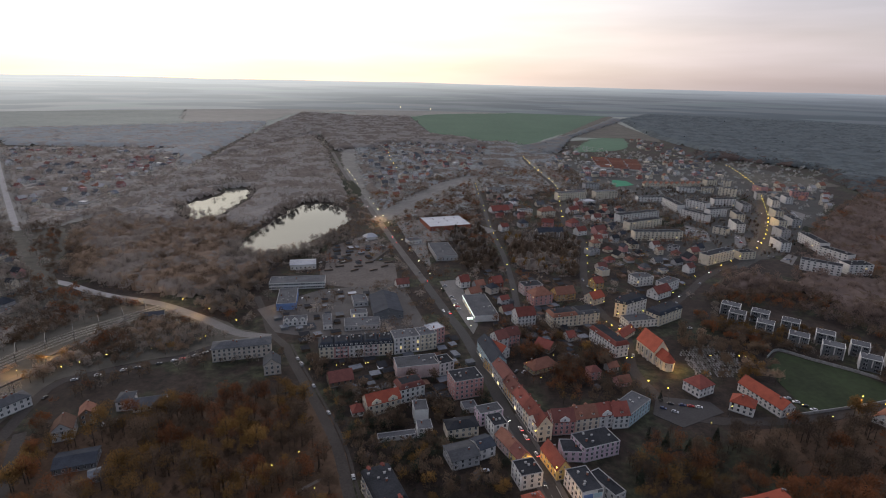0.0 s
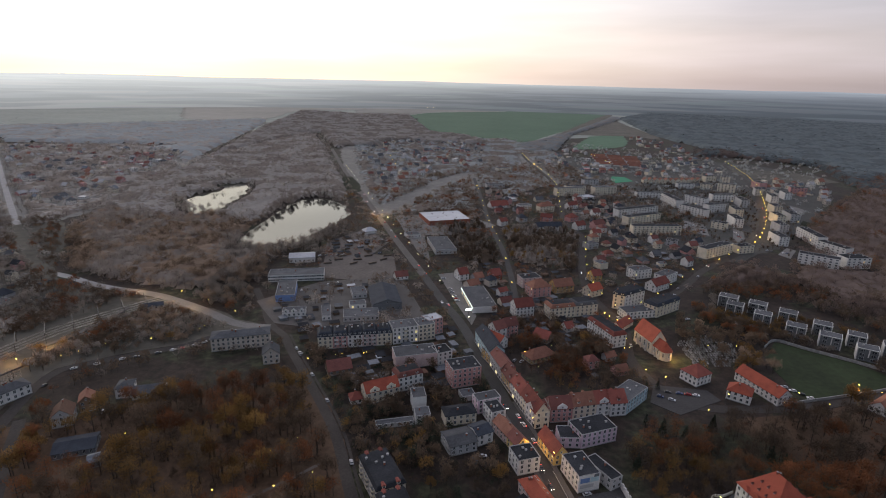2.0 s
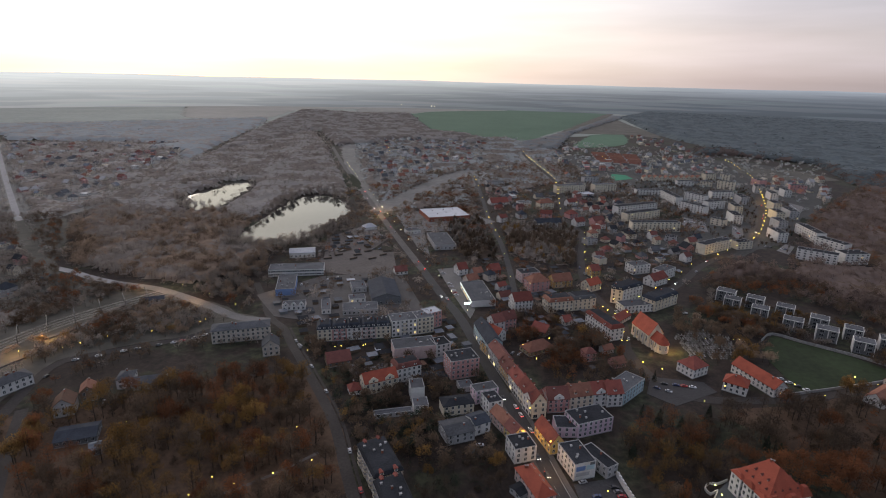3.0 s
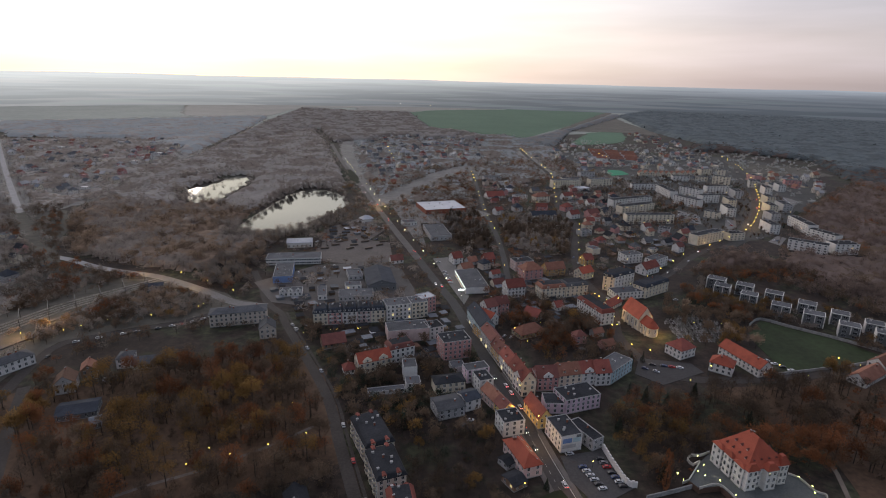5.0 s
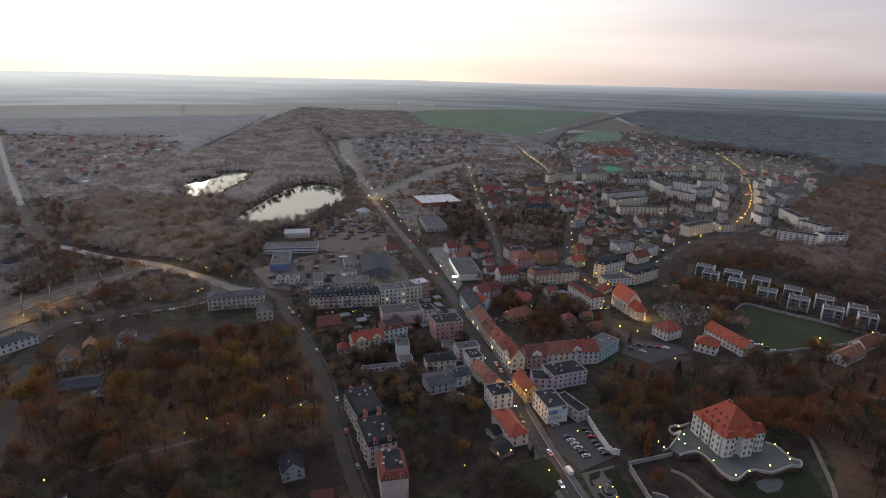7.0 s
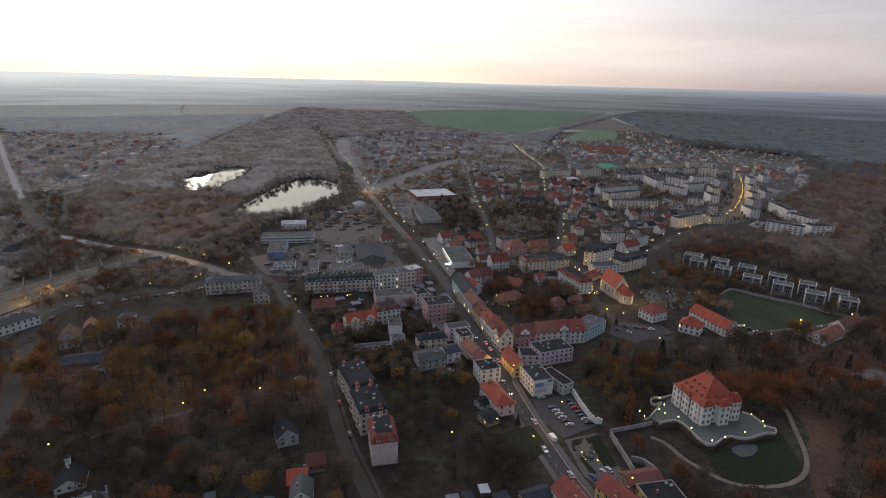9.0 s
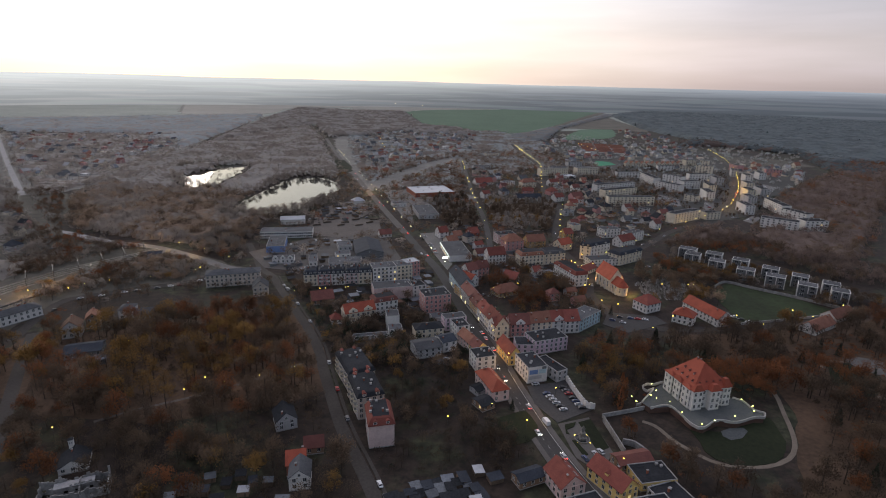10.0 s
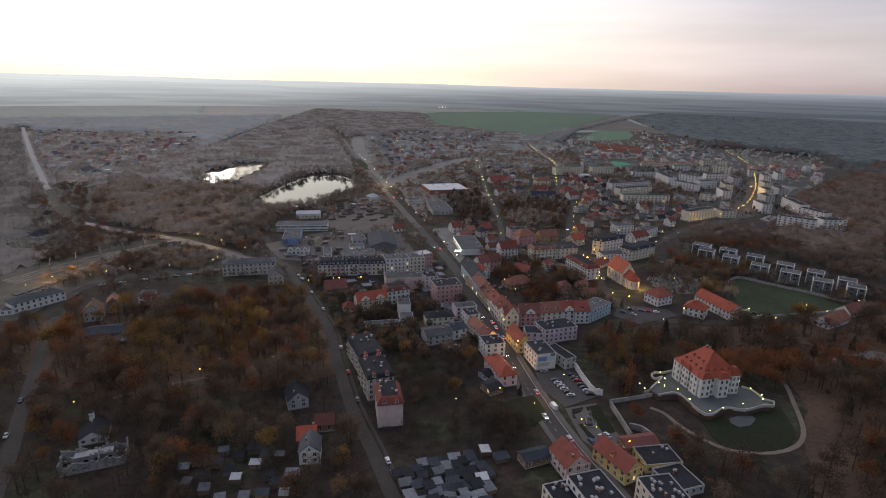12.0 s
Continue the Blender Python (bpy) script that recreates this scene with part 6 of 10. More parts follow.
house(87.3, 284.6, 14.1, 15.2, 12.0, 3, "cream", "tile_brown", "gable", "cream tenement with a brown tiled roof", dormers=2, sides="FL", floor=2.85)
house(99.1, 287.5, 15.0, 8.9, 12.0, 3, "white", "tile_red", "gable", "white tenement with stepped gable and red roof", gablets=1, sides="FL", floor=2.85)
house(108.7, 288.2, 9.2, 10.0, 13.0, 3, "white", "tile_red", "gable", "white tenement with a red tiled roof", dormers=1, sides="FL", floor=2.85)
house(119.9, 296.6, 43.5, 25.0, 13.0, 3, "teal", "felt_grey", "flat", "pale teal corner house with a grey roof", vents=3, sides="FL", floor=2.75)
house(31.5, 287.5, 20.0, 15.0, 8.5, 3, "lilac", "felt_grey", "flat", "pale lilac tenement with a grey roof", sides="FL", floor=2.85)
house(35.2, 276.5, 20.0, 9.0, 12.0, 3, "white", "felt", "flat", "white tenement with a dark flat roof", vents=2, sides="FL", floor=2.85)
house(40.4, 260.9, 25.7, 8.2, 14.8, 2, "pink", "tile_brown", "gable", "pinkish house with a brown tiled roof", along="y", sides="FL", floor=2.8, rise=3.6)
house(45.6, 250.1, 25.7, 8.2, 9.4, 2, "yellow", "tile_maroon", "gable", "yellow house with a dark red roof", along="y", sides="FL", floor=2.8, rise=3.8)
house(47.0, 235.8, 17.0, 12.0, 12.0, 3, "white", "felt", "flat", "white cubic house with a dark roof", vents=3, sides="FL", floor=2.85)
house(50.1, 209.1, 20.1, 9.6, 22.0, 2, "pink", "tile_orange", "hip", "pink house with an orange tiled roof", along="y", skylights=5, chimneys=2, sides="FL", floor=3.116)
house(43.1, 207.6, 34.4, 6.9, 7.0, 1, "grey", "felt", "gable", "low grey annex with a sheet roof", rise=1.0, chimneys=0, floor=2.577, sides="FL")
house(44.7, 194.4, 32.5, 7.8, 9.0, 1, "brown", "felt", "gable", "low garden restaurant with a dark roof", rise=1.2, chimneys=0, litrate=0.3, floor=2.588, sides="FL")
house(14.5, 275.1, 14.5, 18.4, 10.0, 2, "cream", "felt", "hip", "long cream house with a low grey roof", rise=2.0, floor=3.15, sides="F")
house(13.9, 251.3, 21.0, 15.6, 14.0, 2, "grey", "felt_grey", "gable", "grey plastered house with a low grey roof", rise=1.6, sides="FL", floor=2.7)
house(25.9, 257.8, 28.7, 9.6, 11.0, 2, "white", "slate", "gable", "white house with a low dark roof", rise=2.0, sides="FL", floor=3.171)
house(-6.8, 274.8, 9.8, 8.8, 9.0, 2, "white", "felt_grey", "flat", "narrow white house with a grey flat roof", sides="F", floor=2.6)
house(-9.7, 289.2, 10.2, 8.4, 11.0, 3, "white", "felt_grey", "flat", "tall narrow white house with a grey flat roof", sides="L", floor=2.9)
house(18.4, 318.7, 19.0, 19.5, 15.0, 4, "rose", "felt", "flat", "red and white banded tenement with a flat roof", trim="white", vents=5, sides="FL", floor=3.204)
house(-17.6, 311.6, 26.9, 16.8, 11.0, 3, "white", "tile_maroon", "mansard", "white tenement with a dark red mansard roof", rise=3.0, dormers=2, sides="FL", floor=3.215)
house(-33.8, 298.0, 26.3, 21.2, 11.0, 2, "cream", "tile_orange", "gable", "cream tenement with an orange tiled roof", gablets=2, floor=3.776, sides="FL")
house(-14.4, 342.3, 14.3, 29.6, 15.0, 3, "pink", "felt_grey", "flat", "pale pink block with a blank wall", sides="", vents=3, floor=3.05)
house(4.3, 345.2, 24.7, 10.8, 12.0, 3, "white", "felt", "flat", "narrow white tenement with a dark flat roof", vents=2, sides="FL", floor=3.061)
house(-22.3, 269.4, 13.5, 21.9, 5.0, 1, "grey", "felt_grey", "flat", "low row of grey garages", chimneys=0, sides="F", floor=2.2)
house(-48.2, 292.6, 20.7, 7.1, 8.0, 1, "white", "tile_red", "hip", "small white house with a red roof", sides="F", floor=3.083)
house(-65.2, 329.2, 21.7, 15.9, 12.0, 1, "brown", "tile_maroon", "gable", "low shed with a dark red roof", chimneys=0, sides="F", floor=3.094)
house(-81.2, 365.1, 10.3, 10.7, 13.0, 3, "cream", "slate", "mansard", "tenement of a long row with a dark mansard roof", rise=3.4, dormers=3, trim="white", vents=3, balconies=0, sides="F", floor=3.105)
house(-70.7, 367.0, 10.3, 10.7, 13.0, 3, "rose", "slate", "mansard", "tenement of a long row with a dark mansard roof", rise=3.4, dormers=3, trim="white", vents=3, balconies=2, sides="F", floor=3.116)
house(-60.2, 368.9, 10.3, 10.7, 13.0, 3, "white", "slate", "mansard", "tenement of a long row with a dark mansard roof", rise=3.4, dormers=3, trim="white", vents=3, balconies=0, sides="F", floor=3.127)
house(-49.7, 370.8, 10.3, 10.7, 13.0, 3, "pink", "slate", "mansard", "tenement of a long row with a dark mansard roof", rise=3.4, dormers=3, trim="white", vents=3, balconies=2, sides="F", floor=3.138)
house(-39.2, 372.7, 10.3, 10.7, 13.0, 3, "cream", "slate", "mansard", "tenement of a long row with a dark mansard roof", rise=3.4, dormers=3, trim="white", vents=3, balconies=0, sides="F", floor=3.149)
house(-24.7, 377.1, 17.9, 19.5, 14.0, 4, "white", "felt_grey", "flat", "tenement with a grey flat roof", vents=4, trim="cream", litrate=0.02, balconies=1, sides="F", floor=3.16)
house(-9.4, 382.3, 21.6, 13.0, 14.0, 4, "cream", "felt_grey", "flat", "tenement with a grey flat roof", vents=4, trim="cream", litrate=0.02, balconies=1, sides="FL", floor=3.171)
house(-3.2, 390.4, 33.2, 12.8, 11.0, 4, "rose", "membrane", "flat", "brick-red tenement with a pale roof", sides="FR", floor=3.182)
house(-5.4, 168.2, 12.5, 11.4, 17.0, 4, "pink", "tile_red", "mansard", "apartment house with red mansard roof and balconies", rise=3.6, dormers=2, balconies=0, chimneys=2, vents=4, sides="L", floor=2.75)
house(-14.8, 192.3, 21.3, 13.2, 21.0, 4, "beige", "felt", "mansard", "apartment house with a dark roof and curved balconies", rise=2.2, dormer_roof="tile_red", dormers=2, balconies=3, vents=4, sides="FL", balcony_side="L", trim="cream", floor=2.85)
house(-24.2, 218.0, 25.5, 14.2, 26.0, 4, "beige", "felt", "mansard", "apartment house with a dark roof and red dormers", rise=2.2, dormer_roof="tile_red", dormers=2, vents=4, sides="FL", balconies=3, balcony_side="L", trim="cream", floor=2.6)
house(-51.5, 176.5, 24.0, 9.6, 11.0, 2, "grey", "felt", "gable", "grey gabled house among trees", along="y", floor=2.35, sides="F")
house(-34.5, 136.8, 10.2, 8.4, 10.0, 2, "white", "felt_grey", "gable", "white house with a grey sheet roof", along="y", floor=2.8, sides="F")
house(-38.0, 144.8, 11.9, 7.8, 9.0, 2, "brick", "tile_orange", "gable", "brick house with an orange roof", floor=2.611, sides="FL")
house(-33.6, 158.2, 11.9, 8.3, 8.0, 1, "brown", "tile_maroon", "gable", "low barn with a dark red roof", chimneys=0, sides="F", floor=3.072)
house(73.3, 135.8, 20.2, 11.3, 13.3, 2, "pink", "tile_red", "gable", "pink house with a red tiled roof", along="y", skylights=4, chimneys=2, rise=4.6, sides="FL", floor=2.85)
house(59.3, 139.4, 24.0, 12.0, 7.0, 1, "brown", "slate", "gable", "long low annex with a dark roof", rise=1.5, chimneys=0, gap=3.4, sides="FL", floor=3.094)
house(93.2, 136.5, 30.0, 9.8, 18.5, 2, "yellow", "tile_red", "gable", "yellow house with a red tiled roof", along="y", dormers=1, chimneys=1, rise=4.2, sides="FL", floor=2.85)
house(77.3, 108.4, -70.8, 18.5, 14.2, 4, "white", "felt", "flat", "white corner tenement with a dark roof full of vents", vents=14, sides="FR", floor=3.116)
house(66.0, 110.5, -70.5, 10.2, 12.3, 3, "cream", "felt", "flat", "cream tenement with a dark flat roof", vents=5, sides="FR", floor=3.127)
house(103.5, 113.5, -77.2, 14.9, 13.6, 3, "cream", "felt", "flat", "cream tenement with a dark roof full of vents", vents=12, sides="FR", floor=3.138)
house(111.3, 141.2, 10.7, 16.2, 12.0, 1, "yellow", "felt", "flat", "low yellow building with a dark flat roof", floor=3.699, vents=2, sides="FL")
house(115.1, 128.3, 19.8, 13.6, 14.0, 1, "grey", "felt", "flat", "low grey building with a dark flat roof", vents=2, sides="FL", floor=3.16)
house(106.3, 151.2, 14.2, 15.9, 8.0, 1, "brown", "tile_maroon", "gable", "low shed with a dark red roof by the old wall", chimneys=0, rise=1.6, sides="FL", floor=3.171)

# ---- castle, church and their surroundings ----
patch("castle_terrace", [(137.1, 208.6), (144.9, 215.2), (153.6, 217.7), (173.4, 204.0), (175.4, 200.8), (179.1, 197.7), (181.0, 189.3), (184.5, 187.4), (182.3, 183.3), (178.0, 183.5), (166.4, 178.9), (157.5, 180.2), (147.9, 173.9), (143.6, 176.5), (139.2, 191.9), (128.6, 190.1), (126.0, 195.3)], 3.0, "terrace", "stone castle terrace with brick retaining walls", keep=True, thick=3.4, side="oldbrick")
wall_line("parapet", [(175.4, 200.8), (179.1, 197.7), (181.0, 189.3), (184.5, 187.4), (184.0, 185.4), (182.3, 183.3), (178.0, 183.5), (166.4, 178.9), (157.5, 180.2), (147.9, 173.9), (143.6, 176.5), (139.2, 191.9), (128.6, 190.1)], 0.95, 0.4, "stone", "pale stone parapet of the castle terrace", z=3.0, keep=False, step=2.0)
wall_line("parapet", [(126.0, 195.3), (137.1, 208.6), (132.5, 206.0), (131.5, 210.1), (135.0, 213.3), (138.6, 213.0), (145.1, 215.9)], 0.95, 0.4, "stone", "pale stone parapet of the castle terrace", z=3.0, keep=False, step=2.0)
wall_line("parapet", [(123.4, 195.7), (135.4, 200.9), (142.6, 203.7)], 0.9, 0.4, "stone", "pale stone parapet of the castle stairs", z=1.0, keep=False, step=2.0)
tree(112.9, 189.8, "poplar", 0.8)
castle(156.5, 202.5, 13.0, 3.0)
CRENELLATED = wall_line("castle_wall", [(92.9, 220.9), (94.4, 208.6), (97.2, 194.6), (101.5, 193.3)], 3.2, 0.6, "white", "white crenellated castle wall beside the car park")
merlons(CRENELLATED, [(92.9, 220.9), (94.4, 208.6), (97.2, 194.6), (101.5, 193.3)], 3.2)
wall_line("castle_wall", [(102.8, 183.0), (105.3, 156.8)], 3.4, 0.5, "oldplaster", "pale castle wall beside the square")
wall_line("castle_wall", [(106.8, 165.0), (111.9, 163.1), (115.5, 156.2)], 3.0, 0.9, "oldplaster", "crumbling pale stone wall")
fountain(88.9, 167.9)
church(160.6, 373.0, -76.0, 22.0, 12.0, 9.2, 8.4)
house(150.3, 406.0, 45.2, 20.7, 9.0, 1, "cream", "tile_red", "gable", "low church annex with a red roof", sides="F", floor=3.182)
house(174.7, 325.0, 28.2, 14.4, 13.0, 2, "white", "tile_red", "hip", "white square rectory with a red hipped roof", floor=3.3, sides="FL")
house(212.8, 312.8, -71.5, 33.7, 11.0, 2, "white", "tile_orange", "gable", "long white house with a bright red roof", floor=2.8, skylights=0, sides="FR")
house(193.5, 303.7, -35.8, 13.7, 11.0, 2, "white", "tile_orange", "hip", "white house with a bright red hipped roof", floor=3.065, sides="F")
house(282.6, 295.9, 31.5, 27.3, 11.0, 1, "white", "tile_brown", "gable", "white barn with a brown tiled roof", sides="FL", floor=3.226)
house(310.6, 315.9, 28.5, 25.4, 11.0, 1, "white", "tile_brown", "gable", "white barn with a brown tiled roof", sides="FL", floor=3.05)
wall_line("castle_wall", [(103.2, 185.8), (120.2, 191.2), (142.0, 199.1)], 2.2, 0.5, "oldplaster", "pale wall between the car park and the castle terrace")
wall_line("field_wall", [(248.0, 372.8), (263.4, 384.9), (280.0, 371.3), (302.7, 353.2), (323.7, 332.3)], 2.2, 0.5, "oldplaster", "long pale wall round the playing field")
wall_line("field_wall", [(216.6, 296.0), (237.8, 301.0), (259.6, 306.2), (303.8, 317.8), (309.2, 323.5), (335.6, 331.1)], 2.0, 0.5, "concrete", "long pale wall along the street")
def grave_field(poly, n, seed):
    r = random.Random(seed)
    xs, ys = [p[0] for p in poly], [p[1] for p in poly]
    b = Build()
    for _ in range(n):
        x, y = r.uniform(min(xs), max(xs)), r.uniform(min(ys), max(ys))
        if not inside(x, y, poly):
            continue
        x, y, k = round(x / 2.0) * 2.0 + r.uniform(-0.2, 0.2), round(y / 3.0) * 3.0 + r.uniform(-0.2, 0.2), r.choice((0, 0, 1, 2))
        b.box(x - 0.5, x + 0.5, y - 1.0, y + 1.0, -0.2, r.uniform(0.3, 0.5), k)
        b.box(x - 0.45, x + 0.45, y + 0.9, y + 1.05, 0.2, r.uniform(1.0, 1.6), k)
    tagged(new("grave_field", b.mesh("darkstone", "oldplaster", "concrete")), "crowded rows of stone graves in the cemetery", "graves", kind="stuff")


grave_field([(184.1, 377.9), (207.7, 391.9), (226.0, 381.0), (222.0, 352.0), (202.5, 343.0), (183.4, 346.0)], 520, 6)
graves([(184.1, 377.9), (207.7, 391.9), (222.7, 379.8), (219.6, 355.0), (202.5, 345.0), (183.4, 348.7)], 90, 5)
modern_block(260.9, 455.5, -35.7, 15.3, 11.0)
modern_block(278.9, 440.3, -35.7, 14.0, 11.0)
modern_block(294.6, 422.4, -35.2, 13.7, 11.0)
modern_block(309.0, 400.2, -34.4, 13.1, 11.0)
modern_block(323.0, 381.2, -34.1, 12.3, 11.0)
modern_block(337.1, 363.5, -33.4, 12.3, 11.0)
modern_block(257.7, 437.7, -34.5, 13.2, 11.0)
modern_block(271.1, 418.4, -34.3, 13.0, 11.0)
modern_block(285.1, 395.9, -33.5, 14.1, 11.0)
modern_block(301.4, 379.5, -33.3, 14.6, 11.0)
modern_block(315.4, 359.7, -32.6, 13.5, 11.0)
modern_block(333.2, 347.3, -32.7, 12.2, 11.0)
tree(260.4, 298.1, "gold", 1.1)

# ---- commercial sites ----
house(-135.8, 462.0, 11.0, 16.5, 37.0, 2, "blue", "felt_grey", "flat", "blue commercial building with a grey roof", sides="", vents=6, floor=3.061, gap=4.2)
house(-137.0, 503.5, 9.0, 52.0, 19.0, 2, "white", "felt_grey", "flat", "white office wing with bands of windows", gap=2.2, win=(1.8, 1.4), vents=4, sides="F", floor=3.083)
house(-145.0, 558.0, 12.0, 26.5, 18.0, 1, "white", "membrane", "gable", "white hall with a pale sheet roof", rise=2.0, floor=5.044, chimneys=0, sides="F", gap=4.2)
house(-118.0, 419.0, 10.8, 18.7, 12.0, 1, "white", "felt_grey", "flat", "white low house with arched gablets", gablets=3, floor=3.655, sides="F")
house(-46.5, 450.4, 12.5, 24.6, 42.0, 1, "darkgrey", "slate", "gable", "dark blue-grey hall with a gabled front", along="y", floor=5.566, rise=4.0, chimneys=0, sides="F", gap=4.2)
house(-91.3, 417.7, 12.5, 7.4, 22.0, 1, "white", "felt_grey", "flat", "narrow low commercial building", floor=4.077, sides="F")
house(-68.2, 436.6, 14.3, 13.7, 10.0, 1, "white", "felt_grey", "flat", "white low commercial building", floor=3.588, litrate=0.2, sides="F", gap=4.2)
house(-62.2, 415.2, 10.2, 28.8, 16.0, 1, "grey", "felt_grey", "flat", "grey low commercial hall", floor=4.099, vents=4, sides="F")
house(-71.3, 464.0, 16.2, 12.9, 18.0, 1, "grey", "felt_grey", "flat", "grey low commercial hall", floor=4.11, sides="F", gap=4.2)
MARKET = house(36.8, 452.0, 10.3, 21.2, 47.6, 1, "white", "felt_grey", "flat", "supermarket with a grey roof and lit white front", floor=5.321, chimneys=0, vents=4, sides="L", litrate=0.5, win=(2.2, 1.6), category="shop", name="supermarket", gap=4.2)
part("lit_fascia", Build().box(-0.1, 0, -23.8, 23.8, 0, 0.9).mesh("fascia"), MARKET, at=pose(-10.67, 0, 4.3))
house(7.0, 741.5, 18.0, 57.8, 50.5, 1, "brick", "membrane", "flat", "large shed with a white roof and brick walls", floor=6.132, chimneys=0, vents=8, sides="F", gap=6.0)
house(3.5, 614.0, 12.0, 24.5, 53.0, 1, "grey", "felt_grey", "flat", "grey shop hall with a white fascia", floor=5.143, chimneys=0, vents=3, trim="white", sides="F", gap=4.2)
house(-32.5, 656.0, 23.9, 16.5, 14.0, 1, "white", "felt_grey", "flat", "white low building by the yard", floor=4.154, sides="F", gap=4.2)
house(-87.5, 669.8, 25.9, 15.8, 12.0, 1, "white", "membrane", "hip", "pale tent hall beside the road", rise=4.0, floor=3.165, chimneys=0, sides="", gap=4.2)
house(-36.2, 508.4, 20.5, 12.3, 10.0, 1, "white", "tile_maroon", "gable", "white house with a red roof beside the road", sides="F", floor=3.226, gap=4.2)
shop_sign(26.6, 422.7, 10.0)
log_stack(-115.8, 546.9, 20)
log_stack(-106.7, 559.9, 27)
log_stack(-104.8, 572.9, 34)
log_stack(-88.9, 548.8, 41)
log_stack(-86.6, 561.4, 20)
log_stack(-76.7, 575.0, 27)
log_stack(-69.0, 550.2, 34)
log_stack(-58.9, 563.4, 41)
log_stack(-55.9, 576.6, 20)
sheds([(-99.0, 354.9), (-54.6, 356.6), (35.4, 360.0), (59.4, 259.2), (37.0, 228.0), (-36.3, 226.3), (-77.3, 311.5)], 9, 91, (3.0, 5.0), rot=25.0, gap=8.0)
sheds([(41.4, 439.7), (150.0, 382.0), (135.7, 305.5), (81.3, 303.8), (63.3, 352.9)], 8, 92, (3.0, 5.0), rot=25.0, gap=8.0)
sheds([(-156.5, 490.7), (-118.9, 519.6), (-69.2, 496.3), (-58.8, 423.1), (-81.6, 415.4), (-125.6, 419.3)], 10, 93, (4.0, 8.0), rot=15.0, gap=9.0)

# ---- houses north of the centre ----
house(23.8, 511.4, 24.0, 10.1, 12.0, 2, "white", "tile_red", "gable", "white plastered town house with a red tiled roof", dormers=0, vents=0, sides="FL", floor=3.05, gap=4.2)
house(56.1, 510.1, 23.1, 10.2, 12.0, 2, "brick", "tile_red", "gable", "brick plastered town house with a red tiled roof", dormers=0, vents=0, sides="FL", floor=3.061, gap=4.2)
house(88.4, 496.9, 18.2, 19.5, 13.0, 3, "pink", "felt", "flat", "pink plastered town house with a dark flat roof", dormers=0, vents=2, sides="FL", floor=3.072, gap=4.2)
house(93.0, 473.3, 21.5, 19.3, 14.0, 3, "rose", "tile_brown", "hip", "brick-red plastered town house with a brown tiled roof", dormers=0, vents=0, sides="FL", floor=3.083, gap=4.2)
house(71.9, 427.0, 16.5, 16.2, 13.0, 3, "white", "tile_red", "gable", "white plastered town house with a red tiled roof", dormers=0, vents=0, sides="FL", floor=3.094)
house(117.0, 484.3, 17.5, 19.3, 13.0, 2, "ochre", "tile_brown", "gable", "ochre plastered town house with a brown tiled roof", dormers=0, vents=0, sides="FL", floor=3.105, gap=4.2)
house(103.6, 426.9, 16.1, 22.4, 13.0, 3, "cream", "tile_brown", "mansard", "cream plastered town house with a brown tiled roof", dormers=2, vents=0, rise=3.0, sides="FL", floor=3.116)
house(124.8, 433.1, 17.1, 21.0, 13.0, 3, "cream", "felt_grey", "mansard", "cream plastered town house with a grey roof", dormers=2, vents=0, rise=3.0, sides="FL", floor=3.127, gap=4.2)
house(131.5, 385.5, -69.7, 32.5, 12.0, 3, "white", "tile_red", "mansard", "white plastered town house with a red tiled roof", dormers=2, vents=0, rise=3.0, sides="FR", floor=3.138)
house(104.6, 398.8, 21.8, 7.0, 9.0, 1, "white", "tile_red", "gable", "white plastered town house with a red tiled roof", dormers=0, vents=0, sides="FL", floor=3.149)
house(56.6, 389.0, 21.7, 10.0, 11.0, 3, "rose", "tile_maroon", "gable", "brick-red plastered town house with a dark red roof", dormers=0, vents=0, sides="FL", floor=3.16)
house(47.0, 382.4, 28.7, 9.6, 11.0, 3, "white", "tile_maroon", "gable", "white plastered town house with a dark red roof", dormers=0, vents=0, sides="FL", floor=3.171)
house(82.3, 381.2, -38.9, 12.6, 11.0, 1, "brown", "tile_red", "gable", "brown plastered town house with a red tiled roof", dormers=0, vents=0, sides="FR", floor=3.182)
house(74.2, 351.9, 27.4, 21.7, 12.0, 1, "olive", "tile_brown", "hip", "olive plastered town house with a brown tiled roof", dormers=0, vents=0, sides="FL", floor=3.193)
house(45.5, 369.1, -46.2, 13.3, 9.0, 2, "white", "tile_orange", "gable", "white plastered town house with an orange tiled roof", dormers=0, vents=0, sides="FR", floor=3.204)
house(161.3, 447.9, -29.4, 10.0, 14.0, 4, "cream", "slate", "mansard", "cream plastered town house with a slate roof", dormers=2, vents=0, rise=3.0, sides="F", floor=3.215, gap=4.2)
house(170.4, 453.1, 32.4, 25.6, 13.0, 4, "white", "slate", "mansard", "white plastered town house with a slate roof", dormers=2, vents=0, rise=3.0, sides="FL", floor=3.226, gap=4.2)
house(204.8, 526.6, 18.9, 20.7, 13.0, 3, "white", "felt_grey", "flat", "white plastered town house with a grey roof", dormers=0, vents=2, sides="FL", floor=3.05, gap=4.2)
house(211.3, 493.7, 34.8, 21.6, 12.0, 2, "white", "tile_red", "gable", "white plastered town house with a red tiled roof", dormers=0, vents=0, sides="FL", floor=3.061, gap=4.2)
house(226.7, 513.5, 39.5, 23.4, 12.0, 3, "white", "felt_grey", "flat", "white plastered town house with a grey roof", dormers=0, vents=2, sides="FL", floor=3.072, gap=4.2)
house(170.1, 429.4, 13.3, 28.2, 13.0, 2, "white", "felt_grey", "flat", "white plastered town house with a grey roof", dormers=0, vents=2, sides="FL", floor=3.083)
